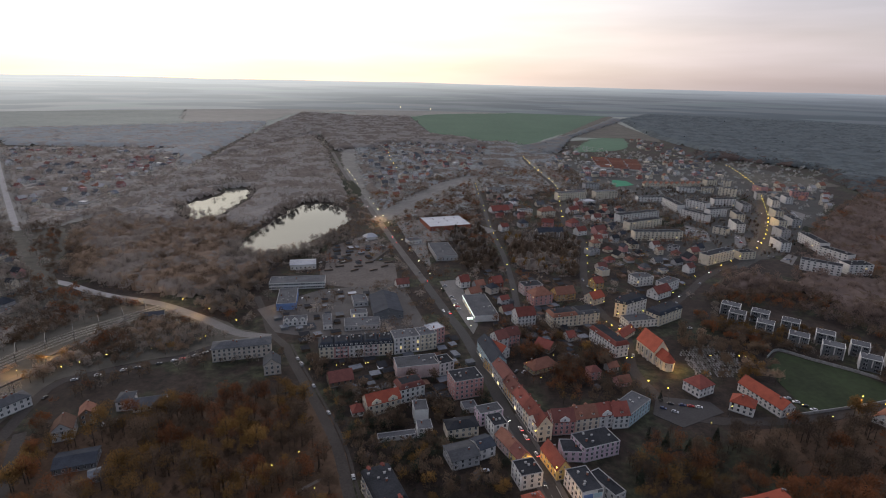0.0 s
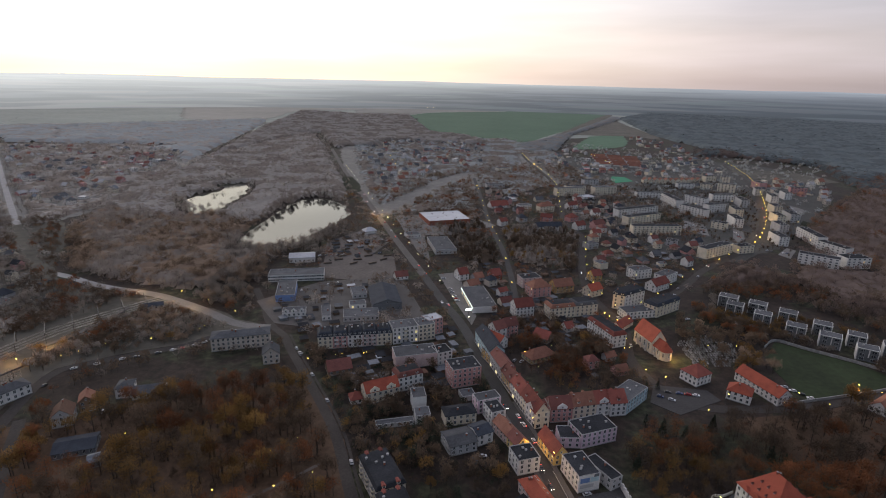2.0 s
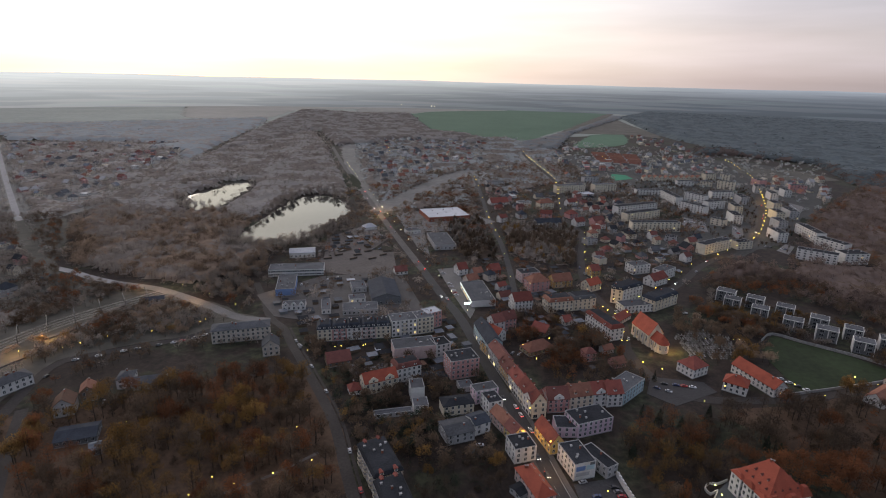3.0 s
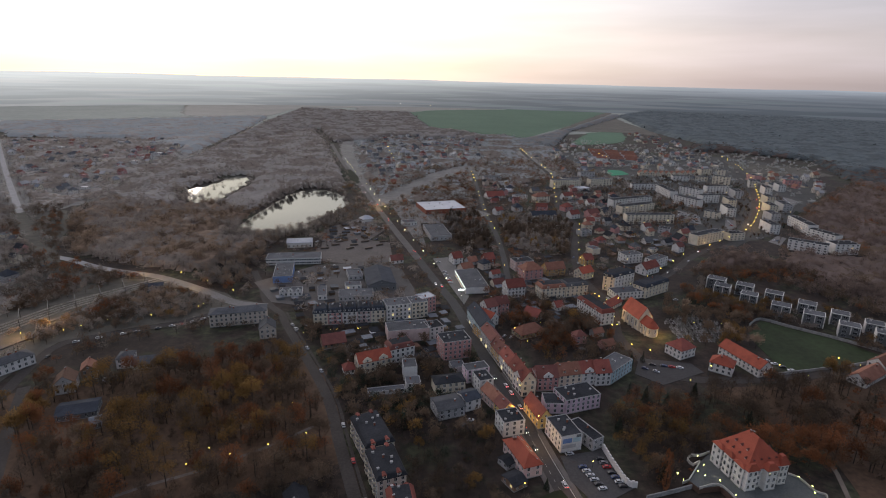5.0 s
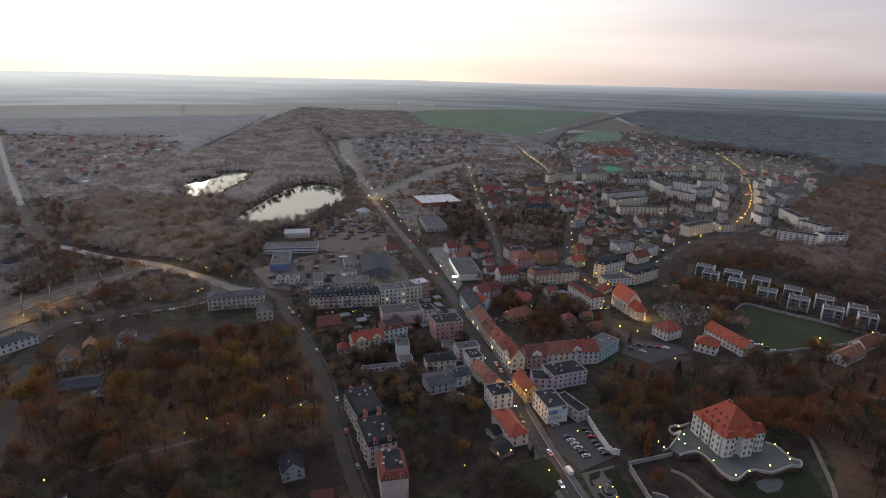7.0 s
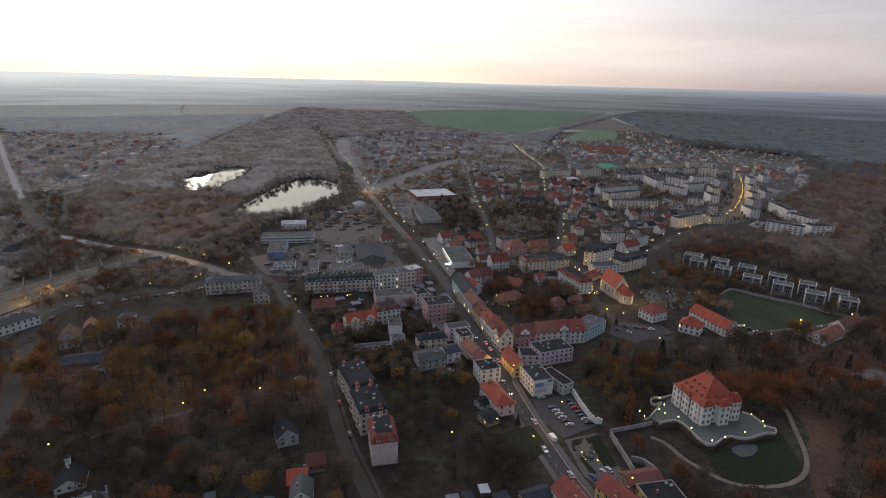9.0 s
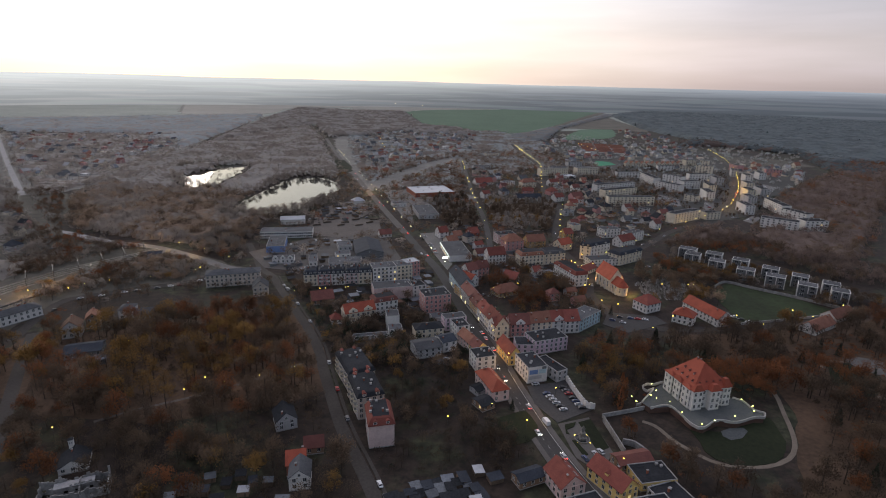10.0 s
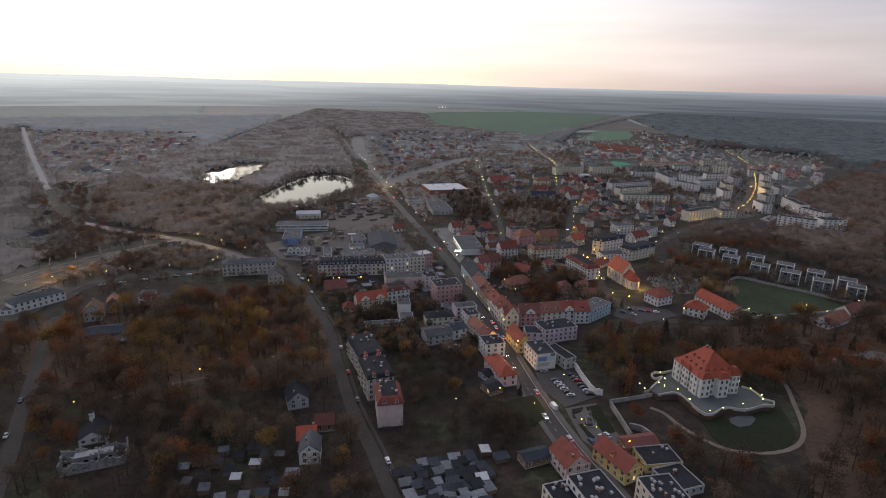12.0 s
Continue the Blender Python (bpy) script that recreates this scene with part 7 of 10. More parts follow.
house(195.0, 439.6, 34.7, 32.5, 13.0, 3, "cream", "slate", "mansard", "cream plastered town house with a slate roof", dormers=2, vents=0, rise=3.0, sides="FL", floor=3.094, gap=4.2)
house(144.3, 475.3, 33.2, 15.2, 11.0, 2, "cream", "tile_orange", "gable", "cream plastered town house with an orange tiled roof", dormers=0, vents=0, sides="FL", floor=3.105, gap=4.2)
house(156.2, 514.4, 23.1, 10.4, 11.0, 2, "ochre", "tile_red", "gable", "ochre plastered town house with a red tiled roof", dormers=0, vents=0, sides="FL", floor=3.116, gap=4.2)
house(270.6, 566.0, 30.1, 9.4, 9.0, 2, "white", "tile_maroon", "gable", "white plastered town house with a dark red roof", dormers=0, vents=0, sides="F", floor=3.127, gap=4.2)
house(90.2, 829.6, 20.9, 28.9, 16.0, 1, "white", "tile_red", "gable", "white plastered town house with a red tiled roof", dormers=0, vents=0, sides="F", floor=3.138, gap=4.2)
house(85.6, 719.9, 34.5, 12.0, 9.0, 2, "white", "tile_red", "gable", "white plastered town house with a red tiled roof", dormers=0, vents=0, sides="F", floor=3.149, gap=4.2)
house(143.1, 698.6, 9.1, 34.8, 11.0, 2, "white", "slate", "gable", "white plastered town house with a slate roof", dormers=0, vents=0, sides="F", floor=3.16, gap=4.2)
house(158.1, 804.0, 22.2, 24.6, 12.0, 3, "cream", "tile_brown", "hip", "cream plastered town house with a brown tiled roof", dormers=0, vents=0, sides="F", floor=3.171, gap=4.2)
house(150.2, 747.7, -18.9, 15.7, 10.0, 2, "rose", "tile_red", "gable", "brick-red plastered town house with a red tiled roof", dormers=0, vents=0, sides="F", floor=3.182, gap=4.2)
house(222.3, 931.4, 16.2, 53.8, 13.0, 4, "cream", "felt_grey", "flat", "cream plastered town house with a grey roof", dormers=0, vents=2, sides="F", floor=3.193, gap=4.2)
house(284.6, 947.6, 19.5, 41.7, 13.0, 4, "cream", "felt_grey", "flat", "cream plastered town house with a grey roof", dormers=0, vents=2, sides="F", floor=3.204, gap=4.2)
house(247.2, 911.9, 17.8, 21.6, 20.0, 1, "white", "membrane", "flat", "white plastered town house with a pale roof", dormers=0, vents=2, sides="F", floor=3.215, gap=4.2)
house(212.9, 714.4, 24.5, 17.1, 12.0, 2, "rose", "tile_maroon", "gable", "brick-red plastered town house with a dark red roof", dormers=0, vents=0, sides="F", floor=3.226, gap=4.2)
house(180.5, 624.5, 23.3, 13.9, 12.0, 2, "grey", "felt_grey", "flat", "grey plastered town house with a grey roof", dormers=0, vents=2, sides="F", floor=3.05, gap=4.2)
house(186.3, 708.8, 27.8, 14.6, 11.0, 2, "white", "tile_red", "gable", "white plastered town house with a red tiled roof", dormers=0, vents=0, sides="F", floor=3.061, gap=4.2)
house(185.9, 751.5, 30.4, 14.8, 12.0, 2, "rose", "tile_red", "hip", "brick-red plastered town house with a red tiled roof", dormers=0, vents=0, sides="F", floor=3.072, gap=4.2)
house(203.1, 829.4, 29.9, 18.5, 10.0, 2, "white", "tile_red", "gable", "white plastered town house with a red tiled roof", dormers=0, vents=0, sides="F", floor=3.083, gap=4.2)
house(129.0, 823.0, 26.8, 20.8, 11.0, 2, "white", "felt_grey", "flat", "white plastered town house with a grey roof", dormers=0, vents=2, sides="F", floor=3.094, gap=4.2)
house(114.8, 888.0, 20.3, 17.6, 8.0, 1, "white", "membrane", "flat", "white plastered town house with a pale roof", dormers=0, vents=2, sides="F", floor=3.105, gap=4.2)
house(99.2, 985.6, 5.8, 31.9, 16.0, 2, "grey", "felt_grey", "flat", "grey plastered town house with a grey roof", dormers=0, vents=2, sides="F", floor=3.116, gap=4.2)
house(116.2, 877.7, 19.1, 17.1, 10.0, 1, "white", "membrane", "flat", "white plastered town house with a pale roof", dormers=0, vents=2, sides="F", floor=3.127, gap=4.2)
house(133.9, 1175.7, 20.6, 29.5, 14.0, 2, "cream", "felt_grey", "flat", "cream plastered town house with a grey roof", dormers=0, vents=2, sides="F", floor=3.138, gap=4.2)

# ---- houses by the railway and the park ----
house(-142.1, 362.7, 15.7, 40.2, 13.0, 3, "beige", "felt_grey", "hip", "long beige plastered apartment house", rise=2.5, chimneys=3, sides="F", floor=3.149)
house(-114.2, 341.4, 16.8, 11.1, 12.0, 2, "beige", "felt_grey", "gable", "beige house with a grey roof", along="y", floor=3.51, sides="F")
house(-190.0, 295.8, 11.8, 8.8, 11.0, 2, "white", "felt_grey", "hip", "white house with a grey hipped roof", rise=2.5, sides="FR", floor=3.171)
house(-175.7, 296.2, 16.1, 17.7, 11.0, 1, "white", "felt_grey", "gable", "long white outbuilding with a grey roof", rise=3.0, chimneys=0, sides="F", floor=3.182)
house(-209.0, 266.5, 23.9, 10.4, 12.0, 2, "grey", "rust", "gable", "old grey house with a dark rusty roof among trees", along="y", sides="F", floor=3.193)
house(-204.5, 281.0, 27.1, 7.8, 10.0, 2, "brown", "tile_brown", "gable", "old house with a brown roof", along="y", sides="F", floor=3.204)
house(-260.1, 284.1, 58.7, 31.6, 11.0, 2, "white", "felt_grey", "hip", "long white house with a dark roof and arched windows", rise=2.5, chimneys=4, sides="F", floor=3.215)
house(-268.4, 270.3, 18.7, 7.5, 10.0, 1, "white", "felt_grey", "flat", "low white plastered annex with a flat roof", sides="FR", floor=3.226)
house(-187.3, 243.1, 20.0, 19.3, 14.0, 1, "darkgrey", "slate", "gable", "low dark hall with a sheet roof", rise=2.0, chimneys=0, sides="FR", floor=3.05)
house(-171.5, 232.0, 30.0, 5.0, 7.0, 1, "darkgrey", "tin", "gable", "low hut with a pale sheet roof", rise=1.5, chimneys=0, sides="F", floor=3.061)
TURRETED = house(-131.3, 144.9, 24.4, 10.7, 11.0, 1, "white", "felt", "gable", "low white house with a dark roof and a small turret", along="y", rise=3.0, sides="FR", floor=2.5)
turret = part("turret", loft([(0.9, 0.9, 0, 0), (0.9, 0.9, 8.6, 0), (1.05, 1.05, 8.7, 0), (1.05, 1.05, 8.9, 0), (0.2, 0.2, 9.6, 1)]).mesh("white", "felt"), TURRETED, "white plastered turret with small openings", at=pose(-1.5, 6.2, 0))
for u in (-0.42, 0.42):
    part("window", window(0.4, 0.9), turret, at=pose(u, -0.903, 7.2))
ruin(-120.4, 127.6, 24.5, 24.0, 9.0)
house(-237.4, 425.0, 23.5, 15.0, 9.0, 1, "grey", "slate", "gable", "small signal box by the bridge", rise=1.5, chimneys=0, sides="F", floor=3.105)
sheds([(0.3, 124.4), (15.5, 135.5), (32.0, 139.3), (41.0, 130.0), (37.8, 111.1), (4.5, 106.5)], 80, 7, (3.4, 6.6), rot=20.0, gap=3.7)
sheds([(37.0, 144.1), (46.6, 142.8), (46.2, 137.2), (36.6, 133.1)], 5, 8, (4.0, 7.0), rot=15.0, gap=7.0)
sheds([(-82.9, 113.6), (-82.7, 137.2), (-54.4, 138.9), (-41.2, 143.4), (-32.8, 113.2), (-53.9, 106.3)], 22, 9, (3.0, 5.5), rot=10.0, gap=6.0)
sheds([(-400.3, 513.4), (-345.2, 471.7), (-318.1, 423.0), (-342.0, 410.9), (-380.7, 443.8)], 10, 11, (3.0, 6.0), rot=10.0, gap=8.0)
sheds([(-125.8, 625.5), (-97.6, 663.0), (-66.0, 629.5), (-78.0, 567.0), (-112.6, 555.7)], 20, 12, (4.0, 9.0), rot=30.0, gap=8.0)

# ---- housing estate ----
house(281.6, 690.7, 4.0, 64.1, 12.0, 4, "cream", "felt", "flat", "flat-roofed apartment block of the housing estate", vents=4, chimneys=0, category="apartment block", name="apartment_block", gap=5.4, group="estate blocks", win=(2.0, 1.5), floor=2.966, sides="F", rows=True)
house(283.2, 748.4, 27.0, 61.4, 12.0, 4, "cream", "felt", "flat", "flat-roofed apartment block of the housing estate", vents=4, chimneys=0, category="apartment block", name="apartment_block", gap=5.4, group="estate blocks", win=(2.0, 1.5), floor=2.977, sides="F", rows=True)
house(289.9, 792.9, 25.0, 75.4, 12.0, 4, "white", "felt", "flat", "flat-roofed apartment block of the housing estate", vents=4, chimneys=0, category="apartment block", name="apartment_block", gap=5.4, group="estate blocks", win=(2.0, 1.5), floor=2.988, sides="F", rows=True)
house(358.7, 926.6, 0.1, 48.2, 12.0, 3, "white", "felt", "flat", "flat-roofed apartment block of the housing estate", vents=4, chimneys=0, category="apartment block", name="apartment_block", gap=5.4, group="estate blocks", win=(2.0, 1.5), floor=2.999, sides="F", rows=True)
house(376.4, 876.7, -88.7, 59.9, 12.0, 4, "white", "felt", "flat", "flat-roofed apartment block of the housing estate", vents=4, chimneys=0, category="apartment block", name="apartment_block", gap=5.4, group="estate blocks", win=(2.0, 1.5), floor=3.01, sides="F", rows=True)
house(380.9, 804.0, -61.2, 44.4, 12.0, 4, "white", "felt", "flat", "flat-roofed apartment block of the housing estate", vents=4, chimneys=0, category="apartment block", name="apartment_block", gap=5.4, group="estate blocks", win=(2.0, 1.5), floor=3.021, sides="F", rows=True)
house(419.4, 880.9, -57.8, 35.8, 12.0, 4, "white", "felt", "flat", "flat-roofed apartment block of the housing estate", vents=4, chimneys=0, category="apartment block", name="apartment_block", gap=5.4, group="estate blocks", win=(2.0, 1.5), floor=3.032, sides="F", rows=True)
house(471.0, 905.0, 5.2, 37.7, 12.0, 4, "white", "felt", "flat", "flat-roofed apartment block of the housing estate", vents=4, chimneys=0, category="apartment block", name="apartment_block", gap=5.4, group="estate blocks", win=(2.0, 1.5), floor=3.043, sides="F", rows=True)
house(422.8, 827.7, 17.4, 32.1, 12.0, 4, "white", "felt", "flat", "flat-roofed apartment block of the housing estate", vents=4, chimneys=0, category="apartment block", name="apartment_block", gap=5.4, group="estate blocks", win=(2.0, 1.5), floor=3.054, sides="F", rows=True)
house(473.1, 671.5, -96.3, 51.7, 12.0, 4, "white", "felt", "flat", "flat-roofed apartment block of the housing estate", vents=4, chimneys=0, category="apartment block", name="apartment_block", gap=5.4, group="estate blocks", win=(2.0, 1.5), floor=3.065, sides="F", rows=True)
house(465.2, 617.0, -71.7, 36.3, 12.0, 4, "white", "felt", "flat", "flat-roofed apartment block of the housing estate", vents=4, chimneys=0, category="apartment block", name="apartment_block", gap=5.4, group="estate blocks", win=(2.0, 1.5), floor=3.076, sides="F", rows=True)
house(420.2, 575.4, -37.8, 38.7, 12.0, 4, "white", "felt", "flat", "flat-roofed apartment block of the housing estate", vents=4, chimneys=0, category="apartment block", name="apartment_block", gap=5.4, group="estate blocks", win=(2.0, 1.5), floor=2.9, sides="F", rows=True)
house(457.3, 573.6, 3.3, 27.8, 16.0, 4, "white", "felt", "flat", "flat-roofed apartment block of the housing estate", vents=4, chimneys=0, category="apartment block", name="apartment_block", gap=5.4, group="estate blocks", win=(2.0, 1.5), floor=2.911, sides="F", rows=True)
house(320.0, 606.5, 32.0, 50.4, 12.0, 4, "cream", "felt", "flat", "flat-roofed apartment block of the housing estate", vents=4, chimneys=0, category="apartment block", name="apartment_block", gap=5.4, group="estate blocks", win=(2.0, 1.5), floor=2.922, sides="F", rows=True)
house(359.2, 619.6, 15.0, 20.9, 12.0, 3, "cream", "felt", "flat", "flat-roofed apartment block of the housing estate", vents=4, chimneys=0, category="apartment block", name="apartment_block", gap=5.4, group="estate blocks", win=(2.0, 1.5), floor=2.933, sides="F", rows=True)
house(535.9, 1092.2, 19.6, 25.7, 12.0, 4, "cream", "felt", "flat", "flat-roofed apartment block of the housing estate", vents=4, chimneys=0, category="apartment block", name="apartment_block", gap=5.4, group="estate blocks", win=(2.0, 1.5), floor=2.944, sides="F", rows=True)
house(520.9, 989.5, -38.1, 28.2, 12.0, 5, "cream", "felt", "flat", "flat-roofed apartment block of the housing estate", vents=4, chimneys=0, category="apartment block", name="apartment_block", gap=5.4, group="estate blocks", win=(2.0, 1.5), floor=2.955, sides="F", rows=True)
house(565.2, 1084.8, -41.1, 15.7, 12.0, 4, "cream", "felt", "flat", "flat-roofed apartment block of the housing estate", vents=4, chimneys=0, category="apartment block", name="apartment_block", gap=5.4, group="estate blocks", win=(2.0, 1.5), floor=2.966, sides="F", rows=True)
house(497.1, 1017.4, -23.5, 21.0, 10.0, 3, "cream", "felt", "flat", "flat-roofed apartment block of the housing estate", vents=4, chimneys=0, category="apartment block", name="apartment_block", gap=5.4, group="estate blocks", win=(2.0, 1.5), floor=2.977, sides="F", rows=True)
house(383.3, 726.8, -44.8, 18.5, 12.0, 3, "cream", "felt", "flat", "flat-roofed apartment block of the housing estate", vents=4, chimneys=0, category="apartment block", name="apartment_block", gap=5.4, group="estate blocks", win=(2.0, 1.5), floor=2.988, sides="F", rows=True)
house(236.3, 953.5, 5.5, 34.6, 12.0, 4, "cream", "felt", "flat", "flat-roofed apartment block of the housing estate", vents=4, chimneys=0, category="apartment block", name="apartment_block", gap=5.4, group="estate blocks", win=(2.0, 1.5), floor=2.999, sides="F", rows=True)
house(288.0, 949.3, 5.5, 37.6, 12.0, 4, "cream", "felt", "flat", "flat-roofed apartment block of the housing estate", vents=4, chimneys=0, category="apartment block", name="apartment_block", gap=5.4, group="estate blocks", win=(2.0, 1.5), floor=3.01, sides="F", rows=True)
house(279.7, 1020.2, 16.1, 29.7, 12.0, 4, "grey", "felt", "flat", "flat-roofed apartment block of the housing estate", vents=4, chimneys=0, category="apartment block", name="apartment_block", gap=5.4, group="estate blocks", win=(2.0, 1.5), floor=3.021, sides="F", rows=True)
house(457.1, 1017.4, -3.9, 30.8, 12.0, 3, "white", "felt", "flat", "flat-roofed apartment block of the housing estate", vents=4, chimneys=0, category="apartment block", name="apartment_block", gap=5.4, group="estate blocks", win=(2.0, 1.5), floor=3.032, sides="F", rows=True)
house(657.9, 999.3, -15.1, 27.7, 12.0, 3, "rose", "felt", "flat", "flat-roofed apartment block of the housing estate", vents=4, chimneys=0, category="apartment block", name="apartment_block", gap=5.4, group="estate blocks", win=(2.0, 1.5), floor=3.043, sides="F", rows=True)
house(603.3, 1031.7, -86.1, 26.5, 14.0, 4, "rose", "felt", "flat", "flat-roofed apartment block of the housing estate", vents=4, chimneys=0, category="apartment block", name="apartment_block", gap=5.4, group="estate blocks", win=(2.0, 1.5), floor=3.054, sides="F", rows=True)
house(284.9, 643.3, -28.0, 12.8, 12.0, 2, "grey", "felt", "flat", "flat-roofed apartment block of the housing estate", vents=4, chimneys=0, category="apartment block", name="apartment_block", gap=5.4, group="estate blocks", win=(2.0, 1.5), floor=3.065, sides="F", rows=True)
house(414.2, 746.9, -8.0, 12.0, 30.0, 4, "white", "felt", "flat", "pale flat-roofed apartment block beside the street", vents=3, chimneys=0, category="apartment block", name="apartment_block", gap=4.0, group="estate blocks", floor=3.076, sides="F", rows=True)
house(445.1, 805.7, -8.0, 12.0, 26.0, 4, "cream", "felt", "flat", "pale flat-roofed apartment block beside the street", vents=3, chimneys=0, category="apartment block", name="apartment_block", gap=4.0, group="estate blocks", floor=2.9, sides="F", rows=True)
house(490.2, 875.4, -8.0, 13.0, 30.0, 4, "grey", "felt", "flat", "pale flat-roofed apartment block beside the street", vents=3, chimneys=0, category="apartment block", name="apartment_block", gap=4.0, group="estate blocks", floor=2.911, sides="F", rows=True)
house(424.6, 660.1, -4.0, 12.0, 28.0, 4, "white", "felt", "flat", "pale flat-roofed apartment block beside the street", vents=3, chimneys=0, category="apartment block", name="apartment_block", gap=4.0, group="estate blocks", floor=2.922, sides="F", rows=True)
house(459.3, 717.0, -4.0, 12.0, 24.0, 4, "grey", "felt", "flat", "pale flat-roofed apartment block beside the street", vents=3, chimneys=0, category="apartment block", name="apartment_block", gap=4.0, group="estate blocks", floor=2.933, sides="F", rows=True)
house(487.4, 771.0, -6.0, 12.0, 26.0, 4, "cream", "felt", "flat", "pale flat-roofed apartment block beside the street", vents=3, chimneys=0, category="apartment block", name="apartment_block", gap=4.0, group="estate blocks", floor=2.944, sides="F", rows=True)
house(518.3, 831.0, -8.0, 12.0, 24.0, 4, "cream", "felt", "flat", "pale flat-roofed apartment block beside the street", vents=3, chimneys=0, category="apartment block", name="apartment_block", gap=4.0, group="estate blocks", floor=2.955, sides="F", rows=True)
house(559.5, 910.1, -12.0, 12.0, 24.0, 4, "white", "felt", "flat", "pale flat-roofed apartment block beside the street", vents=3, chimneys=0, category="apartment block", name="apartment_block", gap=4.0, group="estate blocks", floor=2.966, sides="F", rows=True)
house(513.1, 781.1, -8.0, 13.0, 30.0, 4, "grey", "felt", "flat", "pale flat-roofed apartment block beside the street", vents=3, chimneys=0, category="apartment block", name="apartment_block", gap=4.0, group="estate blocks", floor=2.977, sides="F", rows=True)
house(598.6, 938.4, -8.0, 12.0, 22.0, 4, "white", "felt", "flat", "pale flat-roofed apartment block beside the street", vents=3, chimneys=0, category="apartment block", name="apartment_block", gap=4.0, group="estate blocks", floor=2.988, sides="F", rows=True)
house(566.4, 967.9, -20.0, 12.0, 26.0, 4, "grey", "felt", "flat", "pale flat-roofed apartment block beside the street", vents=3, chimneys=0, category="apartment block", name="apartment_block", gap=4.0, group="estate blocks", floor=2.999, sides="F", rows=True)
house(398.8, 1064.9, 5.8, 9.9, 10.0, 2, "cream", "tile_brown", "gable", "terraced house with a steep red-brown roof", along="y", group="terraced houses", chimneys=0, sides="F", rise=4.0, floor=3.16, gap=4.2)
house(409.0, 1064.3, 5.8, 10.0, 10.0, 2, "cream", "tile_brown", "gable", "terraced house with a steep red-brown roof", along="y", group="terraced houses", chimneys=0, sides="F", rise=4.0, floor=3.171, gap=4.2)
house(419.3, 1063.7, 5.8, 9.9, 10.0, 2, "cream", "tile_brown", "gable", "terraced house with a steep red-brown roof", along="y", group="terraced houses", chimneys=0, sides="F", rise=4.0, floor=3.182, gap=4.2)
house(429.4, 1063.0, 6.4, 9.9, 10.0, 2, "cream", "tile_brown", "gable", "terraced house with a steep red-brown roof", along="y", group="terraced houses", chimneys=0, sides="F", rise=4.0, floor=3.193, gap=4.2)
house(439.6, 1062.4, 6.3, 10.0, 10.0, 2, "cream", "tile_brown", "gable", "terraced house with a steep red-brown roof", along="y", group="terraced houses", chimneys=0, sides="F", rise=4.0, floor=3.204, gap=4.2)
house(449.8, 1061.8, 6.3, 10.0, 10.0, 2, "cream", "tile_brown", "gable", "terraced house with a steep red-brown roof", along="y", group="terraced houses", chimneys=0, sides="F", rise=4.0, floor=3.215, gap=4.2)
house(461.4, 1064.8, 5.8, 10.0, 10.0, 2, "cream", "tile_brown", "gable", "terraced house with a steep red-brown roof", along="y", group="terraced houses", chimneys=0, sides="F", rise=4.0, floor=3.226, gap=4.2)
house(473.1, 1067.7, 6.3, 10.0, 10.0, 2, "cream", "tile_brown", "gable", "terraced house with a steep red-brown roof", along="y", group="terraced houses", chimneys=0, sides="F", rise=4.0, floor=3.05, gap=4.2)
house(484.9, 1070.7, 6.3, 10.1, 10.0, 2, "cream", "tile_brown", "gable", "terraced house with a steep red-brown roof", along="y", group="terraced houses", chimneys=0, sides="F", rise=4.0, floor=3.061, gap=4.2)
house(496.7, 1073.7, 5.7, 10.0, 10.0, 2, "cream", "tile_brown", "gable", "terraced house with a steep red-brown roof", along="y", group="terraced houses", chimneys=0, sides="F", rise=4.0, floor=3.072, gap=4.2)
house(508.6, 1076.7, 5.7, 10.0, 10.0, 2, "cream", "tile_brown", "gable", "terraced house with a steep red-brown roof", along="y", group="terraced houses", chimneys=0, sides="F", rise=4.0, floor=3.083, gap=4.2)
house(402.8, 1423.3, -18.4, 35.1, 9.0, 1, "white", "tile_brown", "gable", "row of terraced houses under one red roof", group="terraced houses", chimneys=3, sides="", rise=4.0, floor=3.094, gap=4.2)
house(439.1, 1408.9, -18.4, 34.5, 9.0, 1, "white", "tile_brown", "gable", "row of terraced houses under one red roof", group="terraced houses", chimneys=3, sides="", rise=4.0, floor=3.105, gap=4.2)
house(474.7, 1394.8, -18.2, 33.9, 9.0, 1, "white", "tile_brown", "gable", "row of terraced houses under one red roof", group="terraced houses", chimneys=3, sides="", rise=4.0, floor=3.116, gap=4.2)
house(396.8, 1385.8, -18.1, 34.2, 9.0, 1, "white", "tile_brown", "gable", "row of terraced houses under one red roof", group="terraced houses", chimneys=3, sides="", rise=4.0, floor=3.127, gap=4.2)
house(432.3, 1372.0, -17.9, 33.5, 9.0, 1, "white", "tile_brown", "gable", "row of terraced houses under one red roof", group="terraced houses", chimneys=3, sides="", rise=4.0, floor=3.138, gap=4.2)
house(467.2, 1358.6, -18.0, 33.0, 9.0, 1, "white", "tile_brown", "gable", "row of terraced houses under one red roof", group="terraced houses", chimneys=3, sides="", rise=4.0, floor=3.149, gap=4.2)
house(391.3, 1350.0, -17.5, 33.2, 9.0, 1, "white", "tile_brown", "gable", "row of terraced houses under one red roof", group="terraced houses", chimneys=3, sides="", rise=4.0, floor=3.16, gap=4.2)
house(425.9, 1337.0, -17.4, 32.7, 9.0, 1, "white", "tile_brown", "gable", "row of terraced houses under one red roof", group="terraced houses", chimneys=3, sides="", rise=4.0, floor=3.171, gap=4.2)
